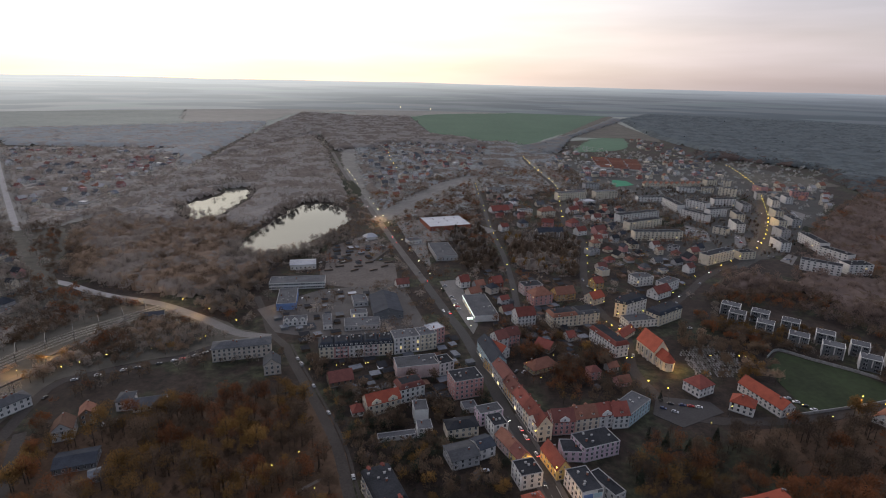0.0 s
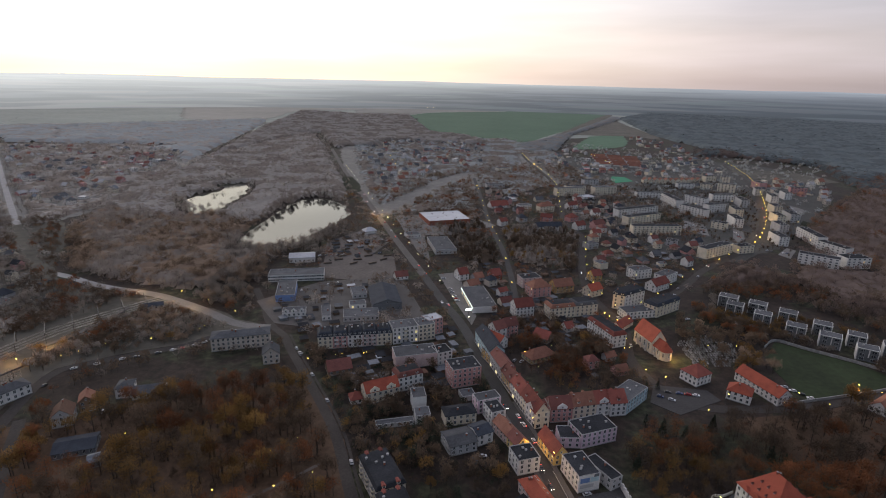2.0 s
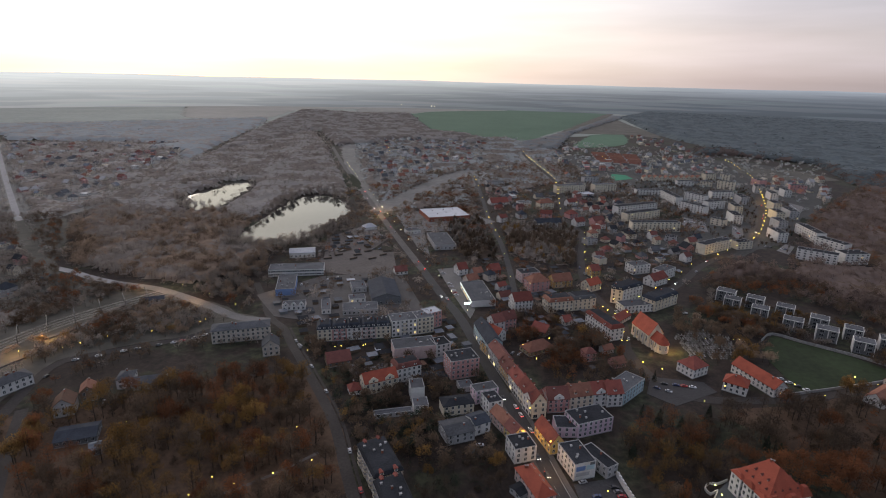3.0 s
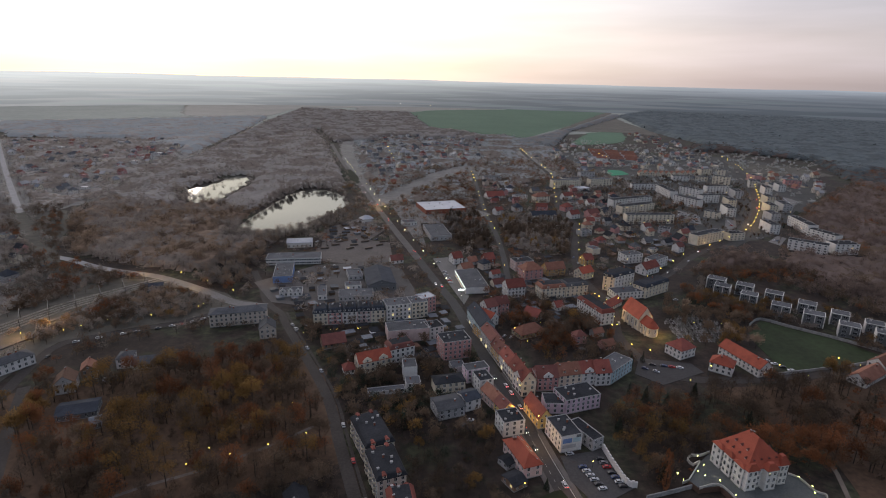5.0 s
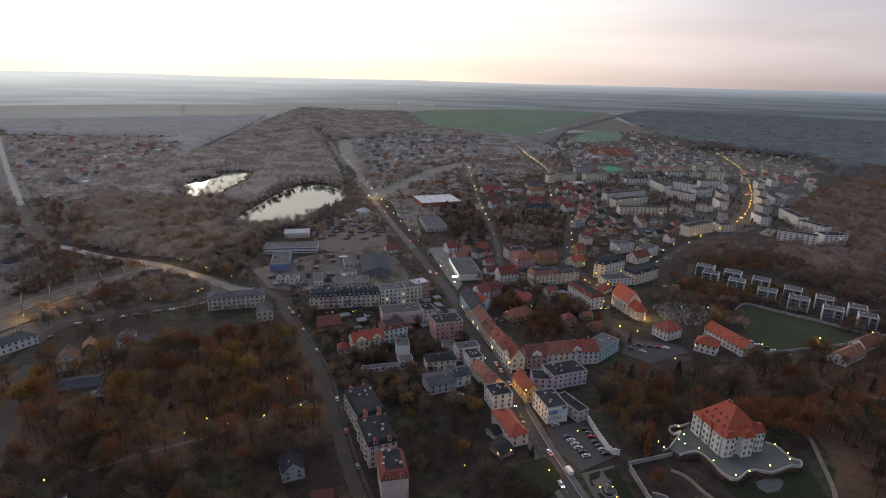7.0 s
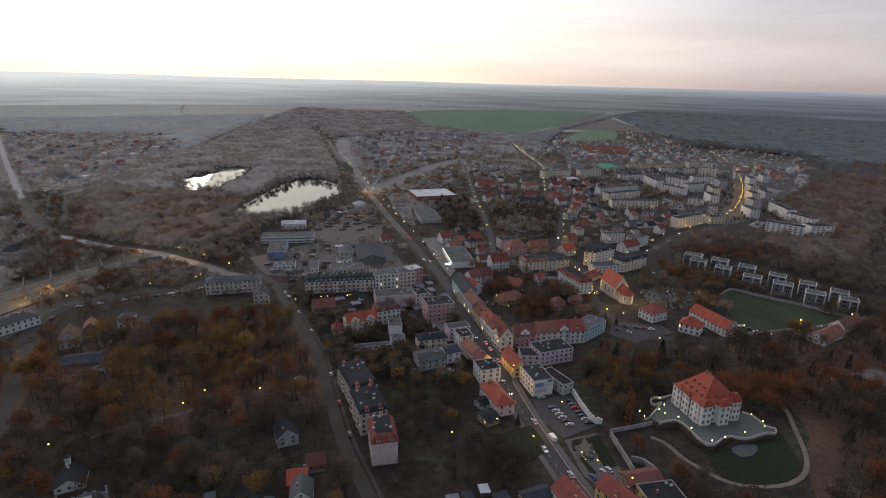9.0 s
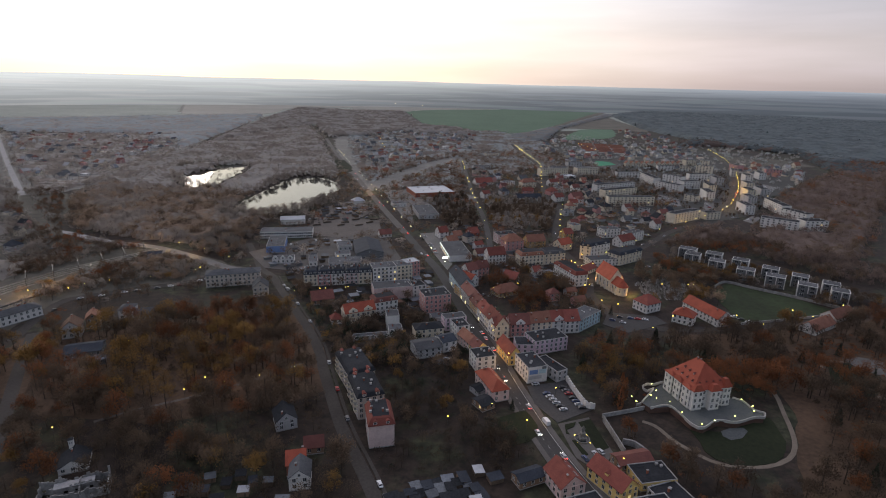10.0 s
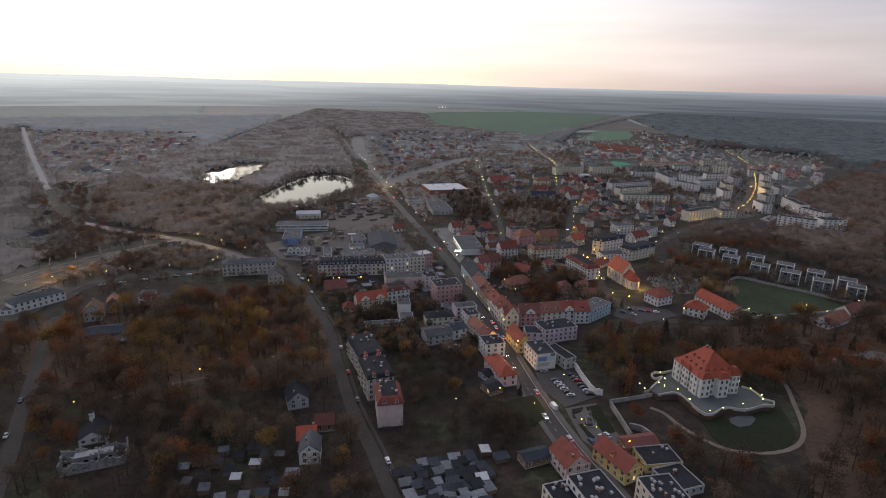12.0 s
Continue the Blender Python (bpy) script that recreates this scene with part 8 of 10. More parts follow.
house(460.0, 1324.1, -17.6, 32.1, 9.0, 1, "white", "tile_brown", "gable", "row of terraced houses under one red roof", group="terraced houses", chimneys=3, sides="", rise=4.0, floor=3.182, gap=4.2)
house(386.0, 1316.0, -17.3, 32.4, 9.0, 1, "white", "tile_brown", "gable", "row of terraced houses under one red roof", group="terraced houses", chimneys=3, sides="", rise=4.0, floor=3.193, gap=4.2)
house(419.8, 1303.6, -17.2, 31.8, 9.0, 1, "white", "tile_brown", "gable", "row of terraced houses under one red roof", group="terraced houses", chimneys=3, sides="", rise=4.0, floor=3.204, gap=4.2)
house(453.1, 1291.3, -17.2, 31.4, 9.0, 1, "white", "tile_brown", "gable", "row of terraced houses under one red roof", group="terraced houses", chimneys=3, sides="", rise=4.0, floor=3.215, gap=4.2)
house(380.9, 1283.6, -16.9, 31.6, 9.0, 1, "white", "tile_brown", "gable", "row of terraced houses under one red roof", group="terraced houses", chimneys=3, sides="", rise=4.0, floor=3.226, gap=4.2)
house(414.0, 1271.7, -16.8, 31.1, 9.0, 1, "white", "tile_brown", "gable", "row of terraced houses under one red roof", group="terraced houses", chimneys=3, sides="", rise=4.0, floor=3.05, gap=4.2)
house(446.5, 1260.1, -16.7, 30.6, 9.0, 1, "white", "tile_brown", "gable", "row of terraced houses under one red roof", group="terraced houses", chimneys=3, sides="", rise=4.0, floor=3.061, gap=4.2)
patch("sports_pitch", [(353.8, 1130.8), (378.7, 1120.8), (380.9, 1078.2), (338.5, 1056.2), (340.1, 1091.6)], 0.292, "pitch", "bright green artificial turf pitch", keep=True)
patch("car_park", [(347.6, 772.2), (371.3, 743.4), (351.5, 687.0), (328.1, 706.4)], 0.278, "asphalt_pale", "worn asphalt car park between the blocks", wavy=0.0)
patch("car_park", [(401.8, 725.5), (408.8, 712.2), (384.2, 659.7), (368.1, 658.6)], 0.284, "asphalt_pale", "worn asphalt car park between the blocks", wavy=0.0)
patch("car_park", [(423.8, 639.3), (428.9, 628.7), (402.4, 596.1), (397.4, 611.9)], 0.29, "asphalt_pale", "worn asphalt car park between the blocks", wavy=0.0)
patch("car_park", [(451.9, 842.4), (476.4, 851.9), (440.7, 779.5), (418.5, 771.4)], 0.296, "asphalt_pale", "worn asphalt car park between the blocks", wavy=0.0)
patch("car_park", [(275.0, 716.2), (321.0, 716.8), (312.6, 699.9), (269.7, 696.8)], 0.302, "asphalt_pale", "worn asphalt car park between the blocks", wavy=0.0)
patch("car_park", [(574.6, 883.7), (578.7, 853.1), (531.1, 786.7), (524.3, 806.0)], 0.308, "asphalt_pale", "worn asphalt car park between the blocks", wavy=0.0)
patch("car_park", [(693.9, 1100.5), (707.5, 1067.2), (662.9, 1009.2), (651.4, 1028.7)], 0.314, "asphalt_pale", "worn asphalt car park between the blocks", wavy=0.0)
patch("lawn", [(382.7, 659.6), (387.2, 648.3), (354.0, 617.5), (350.3, 630.2)], 0.31, "grass", "dull green lawn between the blocks", wavy=2.0)
patch("lawn", [(533.0, 780.4), (533.7, 749.8), (497.1, 705.1), (495.1, 732.4)], 0.316, "grass", "dull green lawn between the blocks", wavy=2.0)
patch("lawn", [(339.1, 825.5), (351.6, 792.0), (346.5, 759.6), (309.7, 769.2)], 0.322, "grass", "dull green lawn between the blocks", wavy=2.0)
patch("lawn", [(541.5, 1002.1), (542.0, 953.8), (495.0, 865.0), (487.9, 892.2)], 0.328, "grass", "dull green lawn between the blocks", wavy=2.0)
sheds([(-58.3, 382.8), (20.6, 405.7), (35.4, 360.0), (24.7, 314.9), (-25.5, 300.4), (-57.8, 325.8)], 34, 71, (4.5, 9.0), roofs=("tin", "felt", "felt", "slate", "rust", "felt", "tin"), rot=25.0, gap=9.0, door=False)
sheds([(51.2, 440.1), (116.0, 468.1), (128.8, 400.2), (93.7, 362.2), (54.0, 378.2)], 24, 72, (4.5, 9.0), roofs=("tin", "felt", "felt", "slate", "rust", "felt", "tin"), rot=25.0, gap=9.0, door=False)
sheds([(43.9, 556.0), (139.6, 580.2), (132.9, 496.5), (90.8, 441.9), (52.3, 452.3)], 22, 73, (4.5, 9.0), roofs=("tin", "felt", "felt", "slate", "rust", "felt", "tin"), rot=25.0, gap=9.0, door=False)
sheds([(197.2, 583.7), (306.8, 631.8), (264.3, 534.3), (184.6, 471.4), (166.2, 498.2)], 24, 74, (4.5, 9.0), roofs=("tin", "felt", "felt", "slate", "rust", "felt", "tin"), rot=25.0, gap=9.0, door=False)
sheds([(-141.8, 431.2), (-75.2, 434.3), (-59.6, 392.3), (-88.7, 363.7), (-118.2, 380.4)], 14, 75, (4.5, 9.0), roofs=("tin", "felt", "felt", "slate", "rust", "felt", "tin"), rot=25.0, gap=9.0, door=False)

# ---- suburbs ----
# far suburbs: paler, greyer roof materials stand in for the haze over them
suburb([(-203.7, 1419.0), (-154.8, 1673.1), (14.2, 1660.7), (129.4, 1626.2), (87.6, 1233.4), (-0.5, 1135.3), (-76.0, 917.0), (-135.9, 1010.5)], 110, 21, ["white", "cream", "beige", "grey", "rose"], ["tile_brown", "concrete", "felt_grey", "tin", "concrete", "tile_maroon", "felt_grey"], rot0=25.0, gap=13.0)
suburb([(-148.7, 1202.9), (-99.9, 1209.2), (-68.2, 941.0), (-81.5, 873.1), (-109.5, 961.1)], 14, 22, ["white", "cream", "beige", "grey", "rose"], ["tile_brown", "concrete", "felt_grey", "tin", "concrete", "tile_maroon", "felt_grey"], rot0=25.0)
suburb([(-1096.4, 1384.4), (-991.9, 1459.7), (-737.4, 1244.6), (-618.8, 1261.6), (-517.7, 1024.4), (-536.2, 941.5), (-520.6, 832.2), (-535.9, 775.3), (-601.0, 787.2), (-760.3, 942.7)], 85, 23, ["white", "cream", "beige", "grey", "rose"], ["tile_brown", "concrete", "felt_grey", "tin", "concrete", "tile_maroon", "felt_grey"], rot0=-15.0, gap=17.0)
suburb([(-840.7, 1426.7), (-722.3, 1481.7), (-564.8, 1226.6), (-664.2, 1136.2)], 16, 24, ["white", "cream", "beige", "grey", "rose"], ["tile_brown", "concrete", "felt_grey", "tin", "concrete", "tile_maroon", "felt_grey"], rot0=-15.0, gap=20.0)
suburb([(346.6, 1561.3), (397.6, 1511.3), (638.8, 1392.7), (629.0, 1225.4), (487.9, 1022.5), (420.1, 1100.6), (351.0, 1136.9), (250.1, 1052.3), (203.7, 1248.4)], 90, 25, ["white", "cream", "beige", "grey", "rose"], ["tile_brown", "concrete", "felt_grey", "tin", "concrete", "tile_maroon", "felt_grey"], rot0=10.0, gap=14.0)
suburb([(216.7, 900.9), (286.3, 866.1), (257.7, 758.9), (245.1, 650.4), (324.3, 655.7), (299.3, 599.7), (241.1, 549.8), (216.6, 584.8), (168.0, 545.6), (193.9, 696.7)], 52, 26, ["white", "cream", "beige", "grey", "rose"], ["tile_maroon", "tile_brown", "felt", "felt_grey", "felt", "tile_red", "slate"], rot0=20.0, gap=19.0, size=(8, 12), single=True)
suburb([(79.6, 955.8), (206.7, 944.6), (177.9, 801.5), (143.7, 750.0), (89.2, 689.1), (74.5, 776.1)], 16, 27, ["white", "cream", "beige", "grey", "rose"], ["tile_maroon", "tile_brown", "felt", "felt_grey", "felt", "tile_red", "slate"], rot0=20.0, single=True)
suburb([(691.1, 2093.9), (732.6, 1728.6), (684.6, 1399.1), (593.4, 1386.5), (584.0, 1703.4)], 30, 28, ["white", "cream", "beige", "grey", "rose"], ["tile_brown", "concrete", "felt_grey", "tin", "concrete", "tile_maroon", "felt_grey"], rot0=10.0, gap=18.0)
suburb([(639.3, 1094.5), (767.8, 1108.5), (649.6, 898.5), (593.0, 914.2), (591.2, 1007.1)], 22, 29, ["white", "cream", "beige", "grey", "rose"], ["tile_brown", "concrete", "felt_grey", "tin", "concrete", "tile_maroon", "felt_grey"], rot0=10.0, gap=14.0)
suburb([(899.4, 2037.2), (1135.4, 1754.1), (903.7, 1429.3), (757.4, 1626.7)], 16, 30, ["white", "cream", "beige", "grey", "rose"], ["tile_brown", "concrete", "felt_grey", "tin", "concrete", "tile_maroon", "felt_grey"], rot0=10.0, gap=25.0)
suburb([(30.3, 521.4), (83.4, 493.9), (61.1, 440.6), (36.4, 439.4)], 5, 31, ["white", "cream", "beige", "grey", "rose"], ["tile_maroon", "tile_brown", "felt", "felt_grey", "felt", "tile_red", "slate"], rot0=30.0, single=True)
suburb([(-499.9, 600.4), (-423.3, 546.1), (-336.2, 422.2), (-363.3, 420.9)], 6, 32, ["white", "cream", "beige", "grey", "rose"], ["tile_maroon", "tile_brown", "felt", "felt_grey", "felt", "tile_red", "slate"], rot0=-20.0, single=True)
suburb([(-1.0, 321.1), (35.6, 341.6), (42.2, 314.3), (22.5, 296.9)], 3, 33, ["white", "cream", "beige", "grey", "rose"], ["tile_maroon", "tile_brown", "felt", "felt_grey", "felt", "tile_red", "slate"], rot0=20.0, single=True)
suburb([(127.2, 355.4), (132.0, 329.0), (94.4, 319.3), (81.7, 335.3)], 3, 34, ["white", "cream", "beige", "grey", "rose"], ["tile_maroon", "tile_brown", "felt", "felt_grey", "felt", "tile_red", "slate"], rot0=20.0, single=True)

# ---- lamps ----
lamps_along([(284.2, 552.2), (351.7, 613.2), (397.4, 660.6), (469.8, 775.5), (537.5, 909.2), (604.8, 1062.0), (655.9, 1228.7), (678.1, 1326.6)], 25.0, -5.0, size=0.62)
lamps_along([(153.7, 422.1), (183.9, 440.3), (242.0, 502.1), (284.2, 552.2)], 30.0, 5.0, size=0.5)
lamps_along([(209.4, 1429.4), (210.3, 1249.3), (216.7, 1021.0), (192.8, 857.8), (176.0, 752.5)], 34.0, -5.0, size=0.62)
lamps_along([(181.5, 670.1), (155.5, 562.5), (144.0, 497.0), (144.9, 450.5), (152.0, 416.6), (149.5, 391.3)], 26.0, 5.0, size=0.5)
lamps_along([(140.5, 355.7), (142.9, 325.7), (151.9, 301.1), (168.8, 291.5), (218.3, 293.0), (251.0, 299.9), (289.4, 309.2), (352.7, 325.8)], 45.0, 5.0, skip=0.2)
lamps_along([(66.5, 1079.1), (68.5, 866.5), (69.4, 714.9), (74.4, 616.7), (74.3, 532.0)], 30.0, -4.0, skip=0.25, size=0.5)
lamps_along([(-212.0, 1187.0), (-158.0, 1000.0), (-131.0, 911.4), (-83.0, 747.1), (-45.0, 619.3), (-14.0, 518.5), (8.0, 443.6), (22.8, 395.4)], 40.0, 6.5, skip=0.1, bulb="lamp_white", size=0.5)
lamps_along([(44.2, 293.8), (53.9, 254.9), (58.2, 231.5)], 30.0, 6.0)
lamps_along([(-289.0, 465.2), (-248.2, 453.3), (-211.0, 433.1), (-185.9, 416.9), (-170.6, 405.7), (-153.7, 396.3), (-131.5, 393.2)], 35.0, 5.5, skip=0.3)
lamps_along([(-240.7, 255.7), (-249.9, 299.4), (-247.7, 322.8), (-223.1, 338.4), (-182.2, 360.1), (-169.2, 373.7), (-133.8, 389.2)], 40.0, 6.0, skip=0.4, size=0.3)
lamps_along([(-83.8, 1125.3), (-99.9, 1209.2), (-120.9, 1332.7), (-141.3, 1461.1)], 60.0, 3.0, size=0.45)
lamps_along([(378.2, 1433.8), (390.2, 1272.5)], 25.0, 3.0)
street_lamp(140.9, 391.7, 40, 5.0, "lamp", 0.5)
street_lamp(141.6, 375.4, 40, 5.0, "lamp", 0.5)
street_lamp(137.6, 359.9, 40, 5.0, "lamp", 0.5)
street_lamp(142.8, 415.6, 40, 5.0, "lamp", 0.5)
street_lamp(140.5, 421.8, 40, 5.0, "lamp", 0.5)
street_lamp(143.6, 374.4, 40, 5.0, "lamp", 0.34)
street_lamp(142.2, 328.2, 40, 5.0, "lamp", 0.5)
street_lamp(147.0, 408.5, 40, 5.0, "lamp", 0.5)
street_lamp(141.5, 360.1, 40, 5.0, "lamp", 0.34)
street_lamp(84.5, 361.3, 40, 5.0, "lamp", 0.34)
street_lamp(70.2, 330.1, 40, 5.0, "lamp", 0.34)
street_lamp(70.8, 491.0, 40, 5.0, "lamp", 0.34)
street_lamp(-65.1, 342.6, 40, 5.0, "lamp", 0.34)
street_lamp(-48.6, 346.2, 40, 5.0, "lamp", 0.34)
street_lamp(-87.1, 335.2, 40, 5.0, "lamp", 0.34)
street_lamp(201.7, 366.0, 40, 5.0, "lamp", 0.34)
street_lamp(222.8, 366.0, 40, 5.0, "lamp", 0.34)
street_lamp(241.5, 290.5, 40, 5.0, "lamp", 0.34)
street_lamp(264.6, 297.7, 40, 5.0, "lamp", 0.34)
street_lamp(284.9, 305.1, 40, 5.0, "lamp", 0.34)
street_lamp(163.4, 282.1, 40, 5.0, "lamp", 0.34)
street_lamp(64.0, 175.2, 40, 5.0, "lamp", 0.34)
street_lamp(26.2, 177.2, 40, 5.0, "lamp", 0.34)
street_lamp(101.4, 148.0, 40, 5.0, "lamp", 0.34)
street_lamp(48.4, 188.6, 40, 5.0, "lamp", 0.34)
street_lamp(83.5, 204.5, 40, 5.0, "lamp", 0.34)
street_lamp(-152.5, 163.0, 40, 5.0, "lamp", 0.34)
street_lamp(-165.3, 250.1, 40, 5.0, "lamp", 0.34)
street_lamp(-83.9, 237.8, 40, 5.0, "lamp", 0.34)
street_lamp(-72.6, 248.9, 40, 5.0, "lamp", 0.34)
street_lamp(-102.5, 209.1, 40, 5.0, "lamp", 0.34)
street_lamp(-90.6, 204.8, 40, 5.0, "lamp", 0.34)
street_lamp(-74.7, 212.3, 40, 5.0, "lamp", 0.34)
street_lamp(-108.2, 196.9, 40, 5.0, "lamp", 0.34)
street_lamp(-58.5, 222.2, 40, 5.0, "lamp", 0.34)
street_lamp(-285.2, 307.4, 40, 5.0, "lamp", 0.34)
street_lamp(-279.2, 326.2, 40, 5.0, "lamp", 0.34)
street_lamp(-253.8, 332.4, 40, 5.0, "lamp", 0.34)
street_lamp(-233.7, 350.4, 40, 5.0, "lamp", 0.34)
street_lamp(-206.8, 360.1, 40, 5.0, "lamp", 0.34)
street_lamp(-178.8, 377.8, 40, 5.0, "lamp", 0.34)
street_lamp(63.7, 350.9, 40, 5.0, "lamp", 0.34)
street_lamp(-69.3, 341.5, 40, 5.0, "lamp", 0.34)
street_lamp(-50.1, 344.5, 40, 5.0, "lamp", 0.34)
street_lamp(227.1, 365.7, 40, 5.0, "lamp", 0.34)
street_lamp(121.2, 197.2, 0, 2.6, "lamp_green", 0.36, 2.6, "castle terrace lamps")
street_lamp(122.1, 192.8, 0, 2.6, "lamp_green", 0.36, 2.6, "castle terrace lamps")
street_lamp(131.7, 199.0, 0, 2.6, "lamp_green", 0.36, 2.6, "castle terrace lamps")
street_lamp(136.0, 209.8, 0, 2.6, "lamp_green", 0.36, 2.6, "castle terrace lamps")
street_lamp(136.1, 203.3, 0, 2.6, "lamp_green", 0.36, 2.6, "castle terrace lamps")
street_lamp(133.4, 195.8, 0, 2.6, "lamp_green", 0.36, 2.6, "castle terrace lamps")
street_lamp(139.0, 192.8, 0, 2.6, "lamp_green", 0.36, 2.6, "castle terrace lamps")
street_lamp(141.6, 183.6, 0, 2.6, "lamp_green", 0.36, 2.6, "castle terrace lamps")
street_lamp(147.1, 174.1, 0, 2.6, "lamp_green", 0.36, 2.6, "castle terrace lamps")
street_lamp(154.6, 177.0, 0, 2.6, "lamp_green", 0.36, 2.6, "castle terrace lamps")
street_lamp(166.3, 181.1, 0, 2.6, "lamp_green", 0.36, 2.6, "castle terrace lamps")
street_lamp(174.9, 203.0, 0, 2.6, "lamp_green", 0.36, 2.6, "castle terrace lamps")
street_lamp(177.5, 196.4, 0, 2.6, "lamp_green", 0.36, 2.6, "castle terrace lamps")
street_lamp(180.0, 190.2, 0, 2.6, "lamp_green", 0.36, 2.6, "castle terrace lamps")
street_lamp(178.3, 185.9, 0, 2.6, "lamp_green", 0.36, 2.6, "castle terrace lamps")
street_glow(-88.0, 768.8, 9000, z=6.5)
street_glow(-80.0, 738.0, 5000, z=6.5)
street_glow(145.3, 384.4, 2250, z=6.5)
street_glow(145.6, 403.5, 1800, z=6.5)
street_glow(147.6, 431.9, 1350, z=6.5)
street_glow(145.4, 336.4, 1350, z=6.5)
street_glow(166.6, 371.9, 1125, z=6.5)
street_glow(-266.4, 457.5, 4500, z=6.5)
street_glow(-236.3, 446.5, 4500, z=6.5)
street_glow(-205.0, 428.5, 4050, z=6.5)
street_glow(-276.6, 350.5, 5400, z=6.5)
street_glow(-283.6, 327.5, 5400, z=6.5)
street_glow(59.5, 219.9, 1575, z=6.5)
street_glow(52.5, 245.9, 1575, z=6.5)
street_glow(69.6, 184.9, 1125, z=6.5)
street_glow(-145.4, 445.1, 1125, z=6.5)
street_glow(271.9, 306.7, 1125, z=6.5)
street_glow(415.1, 686.4, 6000, z=6.5)
street_glow(469.0, 775.4, 6000, z=6.5)
street_glow(525.5, 887.4, 6000, z=6.5)
street_glow(316.4, 581.3, 2600, z=6.5)
street_glow(-92.0, 206.0, 420, (1.0, 0.5, 0.15), 5.2)
street_glow(-69.5, 216.0, 420, (1.0, 0.5, 0.15), 5.2)
street_glow(-151.0, 164.5, 160, (1.0, 0.5, 0.15), 5.2)
street_glow(135.4, 207.3, 110, (1.0, 0.9, 0.6), 5.6)
street_glow(140.5, 196.3, 110, (1.0, 0.9, 0.6), 5.6)
street_glow(148.8, 177.3, 110, (1.0, 0.9, 0.6), 5.6)
street_glow(168.2, 184.4, 110, (1.0, 0.9, 0.6), 5.6)
street_glow(181.6, 192.4, 110, (1.0, 0.9, 0.6), 5.6)
street_glow(156.0, 349.5, 500, (1.0, 0.62, 0.2), 2.5)
street_glow(172.0, 352.5, 5000, (1.0, 0.62, 0.2), 4.0)
# far works and road lights, put in as street lamps with oversized bulbs
street_lamp(-290.6, 3537.5, 0, 9.0, "lamp_white", 1.3)
street_lamp(-258.7, 3485.6, 0, 9.0, "lamp_white", 1.3)
street_lamp(-89.6, 3368.1, 0, 9.0, "lamp_white", 1.3)
street_lamp(-69.7, 3375.6, 0, 9.0, "lamp_white", 1.3)
street_lamp(-48.9, 3325.8, 0, 9.0, "lamp_white", 1.3)
street_lamp(1636.6, 3100.4, 0, 9.0, "lamp_white", 1.3)
street_lamp(-854.2, 4156.1, 0, 9.0, "lamp_white", 1.3)
street_lamp(-772.6, 3684.0, 0, 9.0, "lamp_white", 1.3)

# ---- cars ----
cars_along([(-131.0, 911.4), (-83.0, 747.1), (-45.0, 619.3), (-14.0, 518.5), (8.0, 443.6), (22.8, 395.4)], 16, 2.0, 3, far=True, lights="ht", side=1.0)
cars_along([(44.2, 293.8), (53.9, 254.9), (58.2, 231.5), (61.8, 212.3), (67.3, 187.4), (71.8, 168.3), (76.8, 150.4), (82.9, 132.4), (88.3, 116.7), (97.7, 91.0)], 16, 1.9, 4, lights="ht", side=1.0)
cars_along([(-249.9, 299.4), (-247.7, 322.8), (-223.1, 338.4), (-182.2, 360.1), (-169.2, 373.7)], 18, -4.5, 5, far=True)
cars_along([(-104.6, 356.2), (-82.4, 315.1), (-56.2, 263.5), (-40.7, 219.5), (-24.5, 175.0), (-9.0, 141.5), (3.9, 112.2), (18.0, 84.8)], 12, 4.0, 6, gap=8.0)
cars_along([(78.9, 207.2), (86.2, 188.7)], 60, 0.0, 7, turn=80.0, gap=3.0)
cars_along([(89.4, 212.5), (95.6, 191.4)], 60, 0.0, 8, turn=80.0, gap=3.0)
cars_along([(74.0, 217.6), (76.8, 212.0)], 3, 0.0, 9, turn=80.0, gap=3.0)
cars_along([(86.7, 153.7), (96.8, 159.6)], 5, 0.0, 10, turn=80.0, gap=2.6)
cars_along([(146.0, 309.4), (173.9, 303.6)], 8, 0.0, 12, gap=5.0)
cars_along([(140.7, 304.9), (158.8, 293.6)], 6, 0.0, 18, gap=5.0)
cars_along([(-97.9, 349.6), (-89.9, 359.5)], 6, 0.0, 13, gap=3.0, turn=90.0, far=True)
cars_along([(-150.1, 452.0), (-91.2, 494.9)], 10, 0.0, 14, turn=60.0, gap=5.0, far=True)
cars_along([(-129.7, 568.9), (-49.8, 586.0)], 14, 3.0, 15, turn=40.0, gap=5.0, far=True)
cars_along([(8.0, 509.7), (29.5, 409.1)], 9, -2.0, 16, turn=80.0, gap=5.0, far=True)
cars_along([(50.8, 347.2), (66.8, 343.4)], 4, 0.0, 41, gap=5.0, turn=70.0)
cars_along([(16.6, 252.5), (43.3, 225.3)], 5, 0.0, 42, gap=8.0, turn=50.0)
cars_along([(-66.7, 337.3), (-42.1, 305.8)], 4, 0.0, 43, gap=8.0, turn=50.0, far=True)
cars_along([(209.4, 425.0), (221.3, 407.4)], 5, 0.0, 44, gap=5.0, turn=60.0, far=True)
cars_along([(204.3, 465.8), (219.8, 438.6)], 5, 2.0, 45, gap=5.0, turn=60.0, far=True)
cars_along([(228.2, 317.0), (238.7, 302.5)], 8, 2.0, 19, gap=4.0, turn=40.0, far=True)
cars_along([(388.8, 626.1), (411.2, 612.8)], 10, 2.0, 20, gap=4.0, turn=60.0, far=True)
cars_along([(342.6, 750.2), (349.1, 694.6)], 14, 4.0, 22, turn=60.0, side=1.0, gap=4.0, far=True)
